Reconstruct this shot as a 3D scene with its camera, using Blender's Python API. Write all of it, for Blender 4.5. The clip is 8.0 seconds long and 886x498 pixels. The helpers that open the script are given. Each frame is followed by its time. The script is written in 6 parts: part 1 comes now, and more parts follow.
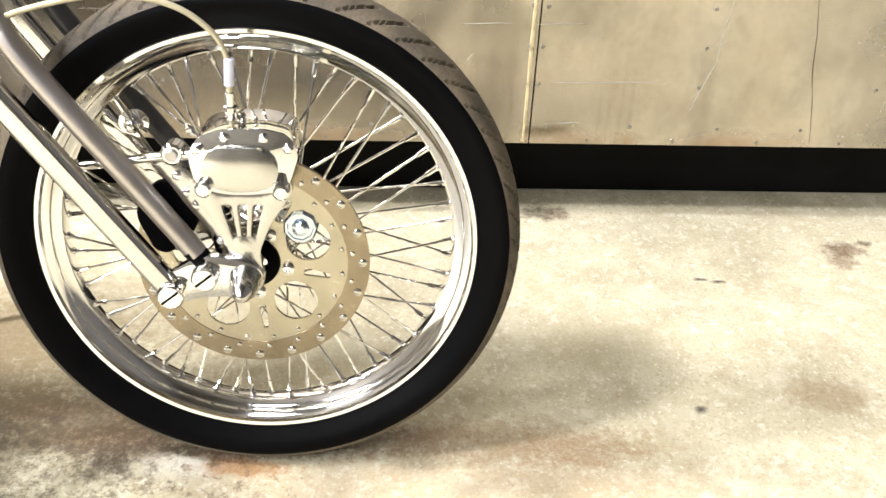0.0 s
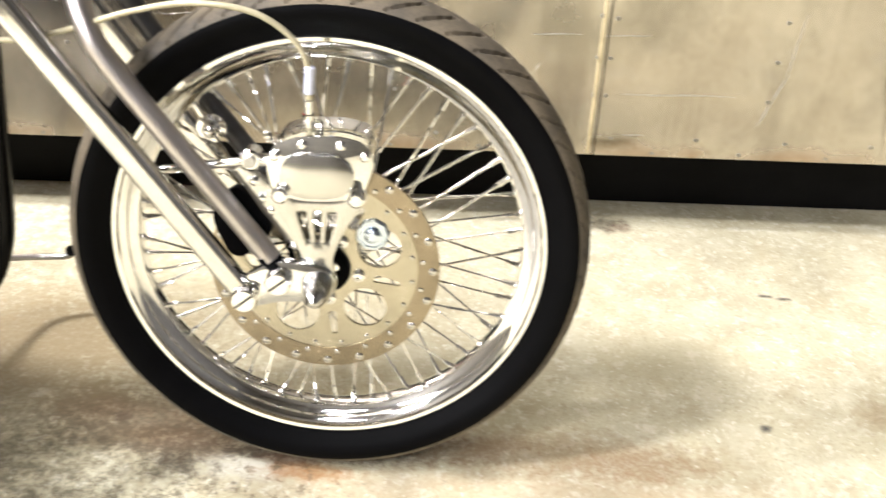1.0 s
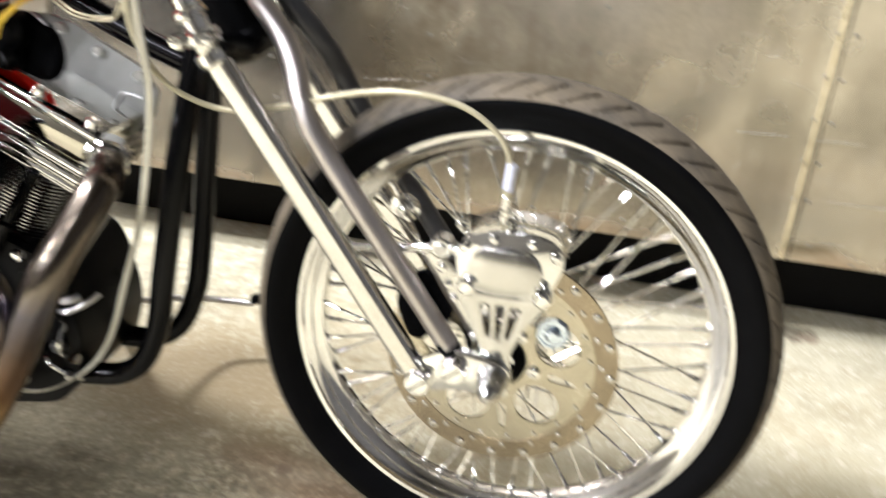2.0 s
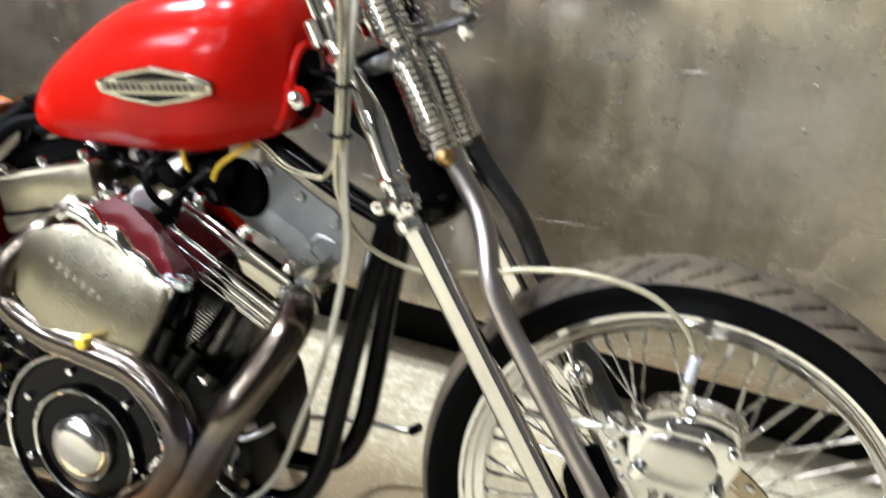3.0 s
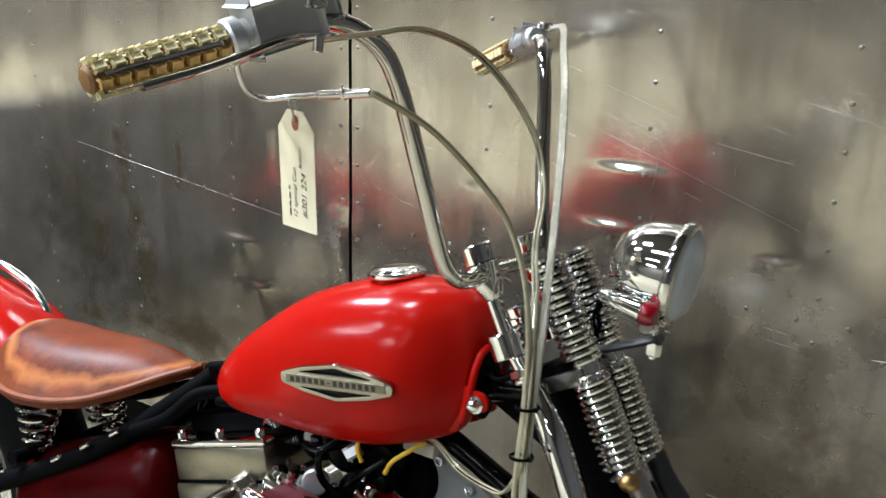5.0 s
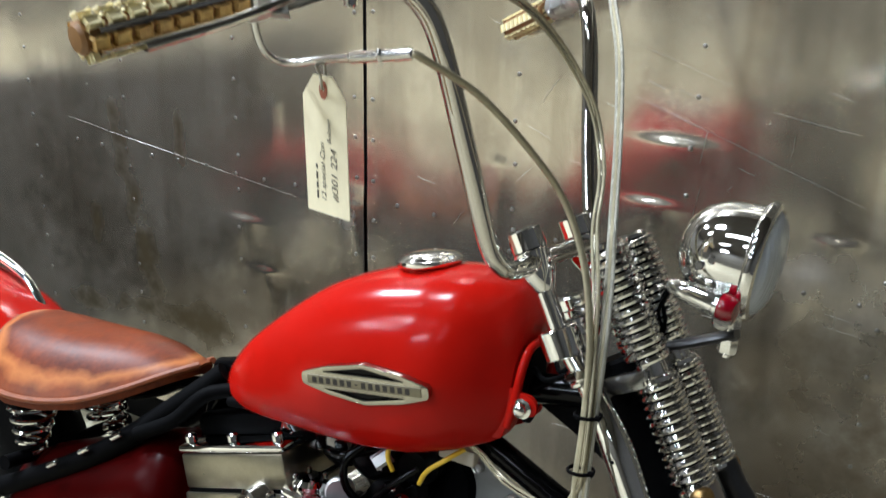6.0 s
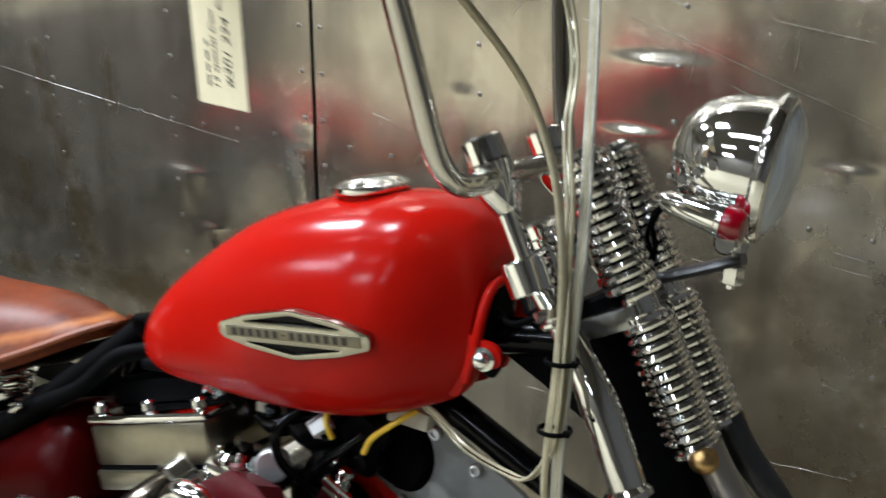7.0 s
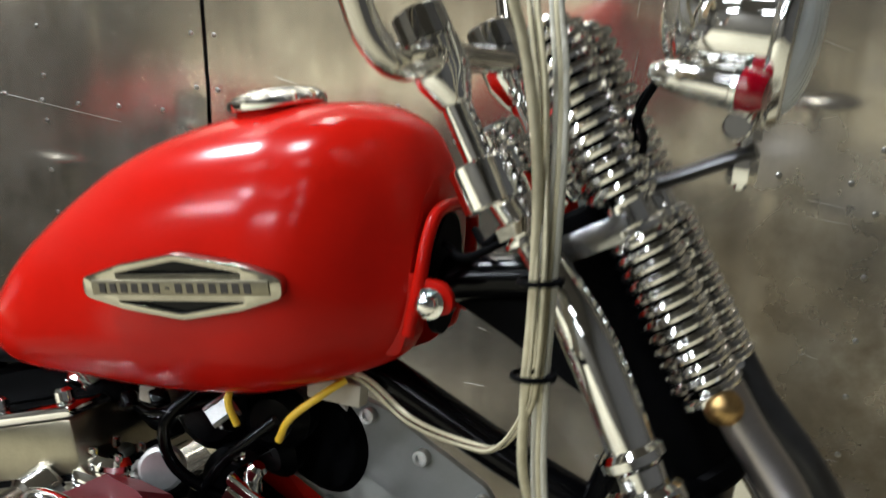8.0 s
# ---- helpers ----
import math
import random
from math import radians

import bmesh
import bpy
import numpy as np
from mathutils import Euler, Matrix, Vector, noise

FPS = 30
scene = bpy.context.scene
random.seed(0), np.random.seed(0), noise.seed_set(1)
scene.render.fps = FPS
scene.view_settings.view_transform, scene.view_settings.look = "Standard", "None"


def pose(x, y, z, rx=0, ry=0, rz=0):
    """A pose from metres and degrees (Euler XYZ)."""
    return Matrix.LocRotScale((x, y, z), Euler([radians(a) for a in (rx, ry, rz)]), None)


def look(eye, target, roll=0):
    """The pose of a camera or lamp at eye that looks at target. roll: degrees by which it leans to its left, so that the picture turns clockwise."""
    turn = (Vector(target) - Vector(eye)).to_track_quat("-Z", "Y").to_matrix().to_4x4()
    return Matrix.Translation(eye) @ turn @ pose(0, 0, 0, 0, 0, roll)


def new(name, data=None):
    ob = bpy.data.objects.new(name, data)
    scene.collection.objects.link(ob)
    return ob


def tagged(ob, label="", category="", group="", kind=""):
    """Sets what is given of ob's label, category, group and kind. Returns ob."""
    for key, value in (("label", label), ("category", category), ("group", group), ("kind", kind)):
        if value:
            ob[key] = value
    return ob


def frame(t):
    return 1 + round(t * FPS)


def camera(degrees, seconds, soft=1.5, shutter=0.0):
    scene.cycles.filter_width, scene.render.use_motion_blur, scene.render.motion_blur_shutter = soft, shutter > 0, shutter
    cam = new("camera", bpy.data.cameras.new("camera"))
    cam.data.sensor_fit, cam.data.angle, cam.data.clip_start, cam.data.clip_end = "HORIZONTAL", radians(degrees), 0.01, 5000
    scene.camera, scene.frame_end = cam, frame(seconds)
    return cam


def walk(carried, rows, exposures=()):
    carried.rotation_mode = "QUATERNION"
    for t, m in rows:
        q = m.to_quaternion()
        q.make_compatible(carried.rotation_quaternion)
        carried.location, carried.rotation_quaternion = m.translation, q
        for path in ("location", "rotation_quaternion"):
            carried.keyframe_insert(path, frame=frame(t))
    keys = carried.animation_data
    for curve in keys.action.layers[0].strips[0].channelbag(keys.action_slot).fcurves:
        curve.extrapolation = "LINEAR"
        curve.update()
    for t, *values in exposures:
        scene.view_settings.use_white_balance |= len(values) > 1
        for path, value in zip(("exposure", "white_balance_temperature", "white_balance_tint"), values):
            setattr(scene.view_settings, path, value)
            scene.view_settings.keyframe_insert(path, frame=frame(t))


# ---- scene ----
# Camera: one lens, one handheld path past the front of a parked motorcycle.
cam = camera(49.7, 8.0, shutter=0.8)
PATH = [
    (0, (0.199, 0.293, 1.149), (0.289, 1.918, -0.013), 2.4),
    (0.5, (0.189, 0.293, 1.15), (0.255, 1.92, -0.011), 2.4),
    (1, (0.163, 0.295, 1.153), (0.161, 1.928, -0.001), 2.0),
    (1.2, (0.149, 0.299, 1.155), (0.104, 1.934, 0.004), 1.9),
    (2.3, (0.114, 0.362, 1.224), (-0.35, 2.002, 0.177), 2.4),
    (2.6, (0.096, 0.368, 1.256), (-0.471, 2.006, 0.252), 2.4),
    (3, (0.06, 0.373, 1.298), (-0.591, 2.007, 0.345), 2.7),
    (3.5, (0.046, 0.38, 1.327), (-0.75, 2.022, 0.511), 2.1),
    (4, (0.013, 0.389, 1.399), (-0.859, 2.032, 0.662), 1.8),
    (4.5, (-0.008, 0.398, 1.448), (-0.952, 2.034, 0.79), 1.9),
    (4.7, (-0.012, 0.407, 1.456), (-0.989, 2.031, 0.817), 1.7),
    (5.8, (-0.144, 0.508, 1.435), (-1.103, 2.122, 0.745), 1.4),
    (6, (-0.155, 0.522, 1.419), (-1.112, 2.134, 0.724), 1.3),
    (6.5, (-0.189, 0.582, 1.358), (-1.127, 2.199, 0.649), 0.9),
    (7, (-0.206, 0.683, 1.296), (-1.121, 2.302, 0.561), 0.7),
    (7.5, (-0.242, 0.766, 1.231), (-1.073, 2.436, 0.509), 0.8),
    (8, (-0.297, 0.808, 1.133), (-1.055, 2.54, 0.482), 0.4),
]
EXPOSURE = [(0, 1.58, 5950, 15), (0.6, 1.63, 5950, 15), (1.2, 1.63, 5950, 15), (2.3, 1.28, 5600, 15), (3.5, 0.97, 5500, 10), (4.1, 0.88, 5400, 9), (4.5, 0.4, 5300, 10), (4.7, 0.32, 5300, 10), (5.8, 0.18, 5300, 9), (7, 0.18, 5400, 9), (8, 0.36, 5550, 9)]
walk(cam, [(t, look(eye, target, roll)) for t, eye, target, roll in PATH], EXPOSURE)

# Light: a dim hall lit by ceiling tubes, with two unseen fill lamps added.
world = bpy.data.worlds.new("hall_air")
world.use_nodes = True
world.node_tree.nodes["Background"].inputs[0].default_value = (1.0, 0.95, 0.88, 1)
world.node_tree.nodes["Background"].inputs[1].default_value = 0.004
scene.world = world
CEILING = 5.2


def tube_light(x, y, length, power, turn=0, wide=0.5):
    data = bpy.data.lights.new("ceiling_tube_or_fill", "AREA")
    data.shape, data.size, data.size_y = "RECTANGLE", length, wide
    data.energy, data.color = power, (1.0, 0.965, 0.9)
    ob = new("ceiling_tube_or_fill", data)
    ob.matrix_world = pose(x, y, CEILING - 0.12, 0, 0, turn)
    return ob


LAMPS = [(-2.8, 0.6, 190, 1), (-5.3, 1.45, 560, 1), (-5.7, -3.1, 165, 1), (-1.4, -2.8, 34, 0.75), (-8.2, -4.6, 330, 2), (-0.9, -4.9, 24, 0.75)]
for lx, ly, watts, size in LAMPS:
    tube_light(lx, ly, 0.8 * size, watts, 0, 0.5 * size)
for lx, ly in ((-4.6, -0.6), (-1.8, -0.9), (-3.4, -3.6)):
    tube_light(lx, ly, 1.5, 18, 0, 0.45)
# Added fill lamps: they brighten the far floor that the metal wall reflects.
for lx, watts in ((-1.5, 45), (-5.0, 240)):
    tube_light(lx, -7.5, 1.5, watts, 0, 0.45)


# Materials.
def socket(node, key, value):
    node.inputs[key].default_value = value


def surface(name, colour, rough, metal=0.0, vary=0.15, scale=30.0, fine=400.0, bump=0.05, stretch=(1, 1, 1), dark=None, coat=0.0, rough_vary=0.1, shine=0.5):
    mat = bpy.data.materials.new(name)
    mat.use_nodes = True
    tree = mat.node_tree
    nodes, link = tree.nodes, tree.links.new
    bsdf = nodes["Principled BSDF"]
    coord = nodes.new("ShaderNodeTexCoord")
    mapping = nodes.new("ShaderNodeMapping")
    socket(mapping, "Scale", stretch)
    link(coord.outputs["Object"], mapping.inputs["Vector"])
    big, small = nodes.new("ShaderNodeTexNoise"), nodes.new("ShaderNodeTexNoise")
    socket(big, "Scale", scale), socket(big, "Detail", 5.0), socket(big, "Roughness", 0.6)
    socket(small, "Scale", fine), socket(small, "Detail", 3.0)
    for n in (big, small):
        link(mapping.outputs[0], n.inputs["Vector"])
    ramp = nodes.new("ShaderNodeValToRGB")
    low = dark or tuple(c * (1 - vary) for c in colour)
    high = tuple(min(1, c * (1 + vary)) for c in colour)
    ramp.color_ramp.elements[0].color, ramp.color_ramp.elements[0].position = (*low, 1), 0.3
    ramp.color_ramp.elements[1].color, ramp.color_ramp.elements[1].position = (*high, 1), 0.68
    blend = nodes.new("ShaderNodeMath")
    blend.operation = "MULTIPLY_ADD"
    socket(blend, 1, 0.25)
    link(small.outputs["Fac"], blend.inputs[0])
    scaled = nodes.new("ShaderNodeMath")
    scaled.operation = "MULTIPLY"
    socket(scaled, 1, 0.75)
    link(big.outputs["Fac"], scaled.inputs[0])
    link(scaled.outputs[0], blend.inputs[2])
    link(blend.outputs[0], ramp.inputs["Fac"])
    link(ramp.outputs["Color"], bsdf.inputs["Base Color"])
    gloss = nodes.new("ShaderNodeMapRange")
    socket(gloss, "To Min", max(0.01, rough - rough_vary)), socket(gloss, "To Max", min(1, rough + rough_vary))
    link(blend.outputs[0], gloss.inputs["Value"])
    link(gloss.outputs[0], bsdf.inputs["Roughness"])
    socket(bsdf, "Specular IOR Level", shine)
    socket(bsdf, "Metallic", metal), socket(bsdf, "Coat Weight", coat), socket(bsdf, "Coat Roughness", 0.08)
    if bump:
        relief = nodes.new("ShaderNodeBump")
        socket(relief, "Strength", bump), socket(relief, "Distance", 0.002)
        link(blend.outputs[0], relief.inputs["Height"])
        link(relief.outputs[0], bsdf.inputs["Normal"])
    return mat


CHROME = surface("polished_chrome", (0.86, 0.855, 0.83), 0.04, 1.0, 0.05, 40, 300, 0.015, rough_vary=0.025)
SPRING_CHROME = surface("spring_chrome", (0.88, 0.87, 0.85), 0.085, 1.0, 0.05, 40, 300, 0.015, rough_vary=0.03)
BAR_CHROME = surface("bar_chrome", (0.66, 0.635, 0.58), 0.05, 1.0, 0.05, 40, 300, 0.02, rough_vary=0.04)
WORN_CHROME = surface("scuffed_chrome", (0.74, 0.73, 0.7), 0.2, 1.0, 0.12, 60, 500, 0.06, rough_vary=0.1)
STEEL = surface("brushed_raw_steel", (0.5, 0.49, 0.47), 0.3, 1.0, 0.18, 50, 600, 0.08)
BRONZE = surface("brake_disc_steel", (0.47, 0.43, 0.335), 0.24, 1.0, 0.18, 30, 500, 0.05)
DISC_BAND = surface("worn_disc_band", (0.31, 0.26, 0.185), 0.24, 1.0, 0.3, 28, 500, 0.05)
DARK_STEEL = surface("dark_fin_steel", (0.36, 0.36, 0.36), 0.2, 1.0, 0.2, 60, 500, 0.06)
BRACKET = surface("dark_bracket_steel", (0.06, 0.06, 0.062), 0.35, 0.6, 0.2, 60, 500, 0.06)
PALE_ALLOY = surface("pale_cast_alloy", (0.25, 0.25, 0.23), 0.5, 0.4, 0.08, 40, 400, 0.1)
BLADE_CHROME = surface("blade_chrome", (0.62, 0.605, 0.565), 0.05, 1.0, 0.06, 40, 400, 0.02, rough_vary=0.04)
SATIN_CHROME = surface("satin_chrome", (0.58, 0.57, 0.54), 0.17, 1.0, 0.06, 40, 400, 0.03, rough_vary=0.06)
BLUE_CHROME = surface("bluish_chrome", (0.62, 0.7, 0.8), 0.12, 1.0, 0.1, 60, 300, 0.05, rough_vary=0.05)
ALLOY = surface("matt_cast_alloy", (0.62, 0.62, 0.6), 0.38, 0.85, 0.1, 40, 400, 0.1)
BADGE_CHROME = surface("aged_badge_chrome", (0.42, 0.4, 0.33), 0.14, 1.0, 0.12, 40, 300, 0.04, rough_vary=0.06)
SMOKED = surface("smoked_mirror_chrome", (0.42, 0.4, 0.34), 0.07, 1.0, 0.12, 18, 300, 0.03, rough_vary=0.05)
COVER = surface("satin_cover_steel", (0.265, 0.245, 0.18), 0.27, 1.0, 0.1, 14, 300, 0.03, rough_vary=0.05)
BOX_STEEL = surface("satin_box_steel", (0.31, 0.285, 0.21), 0.3, 1.0, 0.14, 30, 400, 0.04, rough_vary=0.08)
STRIP = surface("badge_strip_metal", (0.25, 0.23, 0.165), 0.36, 0.9, 0.15, 60, 400, 0.05)
BRASS = surface("aged_brass", (0.5, 0.33, 0.13), 0.32, 1.0, 0.3, 80, 400, 0.08)
RUBBER = surface("black_rubber", (0.0012, 0.0012, 0.0013), 0.5, 0.0, 0.3, 30, 500, 0.08, shine=0.05)
DUSTY_RUBBER = surface("dusty_tread_rubber", (0.12, 0.094, 0.058), 0.75, 0.0, 0.3, 14, 300, 0.3, dark=(0.026, 0.023, 0.018))
BLACK = surface("gloss_black_paint", (0.0012, 0.0012, 0.0014), 0.14, 0.0, 0.2, 40, 400, 0.02, shine=0.14, rough_vary=0.04)
MATT_BLACK = surface("matt_black_metal", (0.002, 0.002, 0.0022), 0.6, 0.0, 0.3, 60, 500, 0.1, shine=0.03)
CYLINDER_BLACK = surface("black_engine_enamel", (0.002, 0.002, 0.0022), 0.3, 0.0, 0.3, 60, 500, 0.1, shine=0.12)
RED = surface("satin_red_paint", (0.35, 0.0055, 0.0015), 0.17, 0.0, 0.06, 20, 500, 0.01, rough_vary=0.02, shine=0.12)
CANDY = surface("dark_red_paint", (0.028, 0.0005, 0.0005), 0.3, 0.0, 0.1, 25, 500, 0.02, rough_vary=0.05, shine=0.04)
FILTER_RED = surface("maroon_filter_paint", (0.075, 0.006, 0.008), 0.3, 0.0, 0.15, 25, 500, 0.03, shine=0.2)
RED_LENS = surface("red_plastic_lens", (0.2, 0.0, 0.006), 0.12, 0.0, 0.15, 80, 300, 0.05, coat=0.8, rough_vary=0.05)
def worn_saddle():
    """Mottled red-brown leather, rubbed pale in a band inside its edge."""
    mat = surface("worn_tan_leather", (0.135, 0.025, 0.003), 0.42, 0.0, 0.35, 13, 120, 0.5, dark=(0.035, 0.005, 0.002), shine=0.16, stretch=(1, 0.6, 1))
    nodes, link = mat.node_tree.nodes, mat.node_tree.links.new
    bsdf = nodes["Principled BSDF"]
    base = bsdf.inputs["Base Color"].links[0].from_socket
    coord, rim = nodes.new("ShaderNodeTexCoord"), nodes.new("ShaderNodeAttribute")
    rim.attribute_name = "rim"
    mottle = nodes.new("ShaderNodeTexNoise")
    socket(mottle, "Scale", 28.0), socket(mottle, "Detail", 5.0)
    link(coord.outputs["Object"], mottle.inputs["Vector"])
    wobble = nodes.new("ShaderNodeMath")
    wobble.operation = "MULTIPLY_ADD"
    socket(wobble, 1, 0.16)
    link(mottle.outputs["Fac"], wobble.inputs[0]), link(rim.outputs["Fac"], wobble.inputs[2])
    band = nodes.new("ShaderNodeValToRGB")
    stops = band.color_ramp.elements
    stops[0].position, stops[0].color = 0.82, (0, 0, 0, 1)
    stops[1].position, stops[1].color = 1.0, (0.1, 0.1, 0.1, 1)
    stops.new(0.91).color = (0.85, 0.85, 0.85, 1)
    link(wobble.outputs[0], band.inputs["Fac"])
    mix = nodes.new("ShaderNodeMix")
    mix.data_type = "RGBA"
    link(band.outputs["Color"], mix.inputs["Factor"]), link(base, mix.inputs["A"])
    mix.inputs["B"].default_value = (0.42, 0.15, 0.04, 1)
    link(mix.outputs["Result"], bsdf.inputs["Base Color"])
    return mat


LEATHER = worn_saddle()
PALE_LEATHER = surface("rubbed_pale_leather", (0.2, 0.05, 0.01), 0.55, 0.0, 0.3, 40, 250, 0.3)
GOLD_RUBBER = surface("amber_rubber_grip", (0.66, 0.47, 0.16), 0.45, 0.0, 0.25, 60, 300, 0.1, dark=(0.4, 0.22, 0.05))
AMBER_CORE = surface("amber_grip_core", (0.24, 0.12, 0.035), 0.4, 0.0, 0.2, 60, 300, 0.1)
CREAM = surface("cream_rubber_pad", (0.82, 0.73, 0.42), 0.5, 0.0, 0.15, 80, 300, 0.1)
CABLE = surface("braided_clear_cable", (0.35, 0.335, 0.27), 0.25, 0.2, 0.3, 160, 900, 0.4, stretch=(1, 1, 0.05))
CLEAR_YELLOW = surface("yellowed_clear_sheath", (0.42, 0.38, 0.25), 0.22, 0.25, 0.15, 120, 900, 0.2)
CLEAR_BLUE = surface("blue_clear_sleeve", (0.6, 0.62, 0.75), 0.2, 0.2, 0.1, 100, 300, 0.05)
YELLOW = surface("yellow_wire_sheath", (0.75, 0.5, 0.02), 0.4, 0.0, 0.1, 60, 300, 0.03)
WHITE_WIRE = surface("white_wire_sheath", (0.5, 0.46, 0.37), 0.4, 0.0, 0.1, 60, 300, 0.03)
PAPER = surface("manila_card", (0.82, 0.74, 0.5), 0.8, 0.0, 0.07, 30, 500, 0.1)
INK = surface("pen_ink", (0.03, 0.025, 0.02), 0.6, 0.0, 0.1, 30, 400, 0.0)
EYELET = surface("brown_eyelet_patch", (0.3, 0.09, 0.04), 0.6, 0.0, 0.2, 60, 300, 0.05)
PARTITION = surface("partition_board", (0.06, 0.054, 0.042), 0.6, 0.0, 0.25, 2.5, 40, 0.1)
DARK_WALL = surface("dark_wall_paint", (0.035, 0.033, 0.03), 0.7, 0.0, 0.2, 2, 40, 0.1)
BEIGE = surface("hall_wall_paint", (0.27, 0.235, 0.175), 0.7, 0.0, 0.15, 2, 40, 0.1)
DARK_CEILING = surface("dark_ceiling_board", (0.07, 0.066, 0.062), 0.8, 0.0, 0.2, 2, 40, 0.1)
SCRATCH = surface("bright_rubbed_metal", (0.48, 0.46, 0.41), 0.45, 0.8, 0.2, 60, 400, 0.05)
SEALANT = surface("yellowed_sealant", (0.62, 0.52, 0.3), 0.5, 0.1, 0.25, 25, 200, 0.1)
RIVET = surface("aluminium_rivet", (0.36, 0.35, 0.32), 0.36, 1.0, 0.15, 200, 900, 0.05)
UNDERSIDE = surface("black_underframe", (0.0028, 0.0026, 0.0024), 0.7, 0.0, 0.6, 12, 100, 0.3, shine=0.1)


def clear_glass():
    mat = bpy.data.materials.new("lamp_glass")
    mat.use_nodes = True
    b = mat.node_tree.nodes["Principled BSDF"]
    socket(b, "Base Color", (0.86, 0.92, 1, 1)), socket(b, "Roughness", 0.05), socket(b, "Transmission Weight", 0.35), socket(b, "IOR", 1.5)
    ribs, relief, coord = (mat.node_tree.nodes.new("ShaderNode" + k) for k in ("TexWave", "Bump", "TexCoord"))
    ribs.bands_direction = "Y"
    socket(ribs, "Scale", 45.0), socket(ribs, "Distortion", 1.0), socket(relief, "Strength", 0.25), socket(relief, "Distance", 0.002)
    mat.node_tree.links.new(coord.outputs["Object"], ribs.inputs["Vector"])
    mat.node_tree.links.new(ribs.outputs["Fac"], relief.inputs["Height"])
    mat.node_tree.links.new(relief.outputs[0], b.inputs["Normal"])
    return mat


GLASS = clear_glass()


def burnt_pipe():
    """Header pipe steel: sooty brown above, then blue and brown heat bands, straw-coloured chrome lower down."""
    mat = surface("heat_tinted_pipe", (0.15, 0.125, 0.095), 0.2, 1.0, 0.2, 14, 400, 0.012, dark=(0.09, 0.075, 0.06), rough_vary=0.06)
    tree = mat.node_tree
    nodes, link = tree.nodes, tree.links.new
    base = nodes["Principled BSDF"].inputs["Base Color"]
    grain = base.links[0].from_socket
    coord, split, cloud, height, ramp, mix = (nodes.new("ShaderNode" + k) for k in ("TexCoord", "SeparateXYZ", "TexNoise", "Math", "ValToRGB", "Mix"))
    socket(cloud, "Scale", 9.0), socket(cloud, "Detail", 4.0)
    link(coord.outputs["Object"], split.inputs[0]), link(coord.outputs["Object"], cloud.inputs["Vector"])
    height.operation = "MULTIPLY_ADD"
    socket(height, 1, 0.16)
    link(cloud.outputs["Fac"], height.inputs[0]), link(split.outputs["Z"], height.inputs[2])
    bands = ramp.color_ramp
    bands.elements[0].position, bands.elements[0].color = 0.3, (0.5, 0.36, 0.18, 1)
    bands.elements[1].position, bands.elements[1].color = 0.62, (0.085, 0.07, 0.055, 1)
    for place, c in ((0.33, (0.42, 0.26, 0.1)), (0.37, (0.14, 0.065, 0.022)), (0.44, (0.06, 0.042, 0.035)), (0.5, (0.075, 0.075, 0.1)), (0.55, (0.16, 0.14, 0.12))):
        bands.elements.new(place).color = (*c, 1)
    link(height.outputs[0], ramp.inputs[0])
    mix.data_type = "RGBA"
    socket(mix, "Factor", 0.75)
    link(grain, mix.inputs[6]), link(ramp.outputs[0], mix.inputs[7])
    link(mix.outputs[2], base)
    return mat


PIPE = burnt_pipe()
TINTED_STEEL = surface("straw_tinted_steel", (0.5, 0.465, 0.45), 0.36, 1.0, 0.15, 9, 500, 0.05, dark=(0.44, 0.41, 0.37))


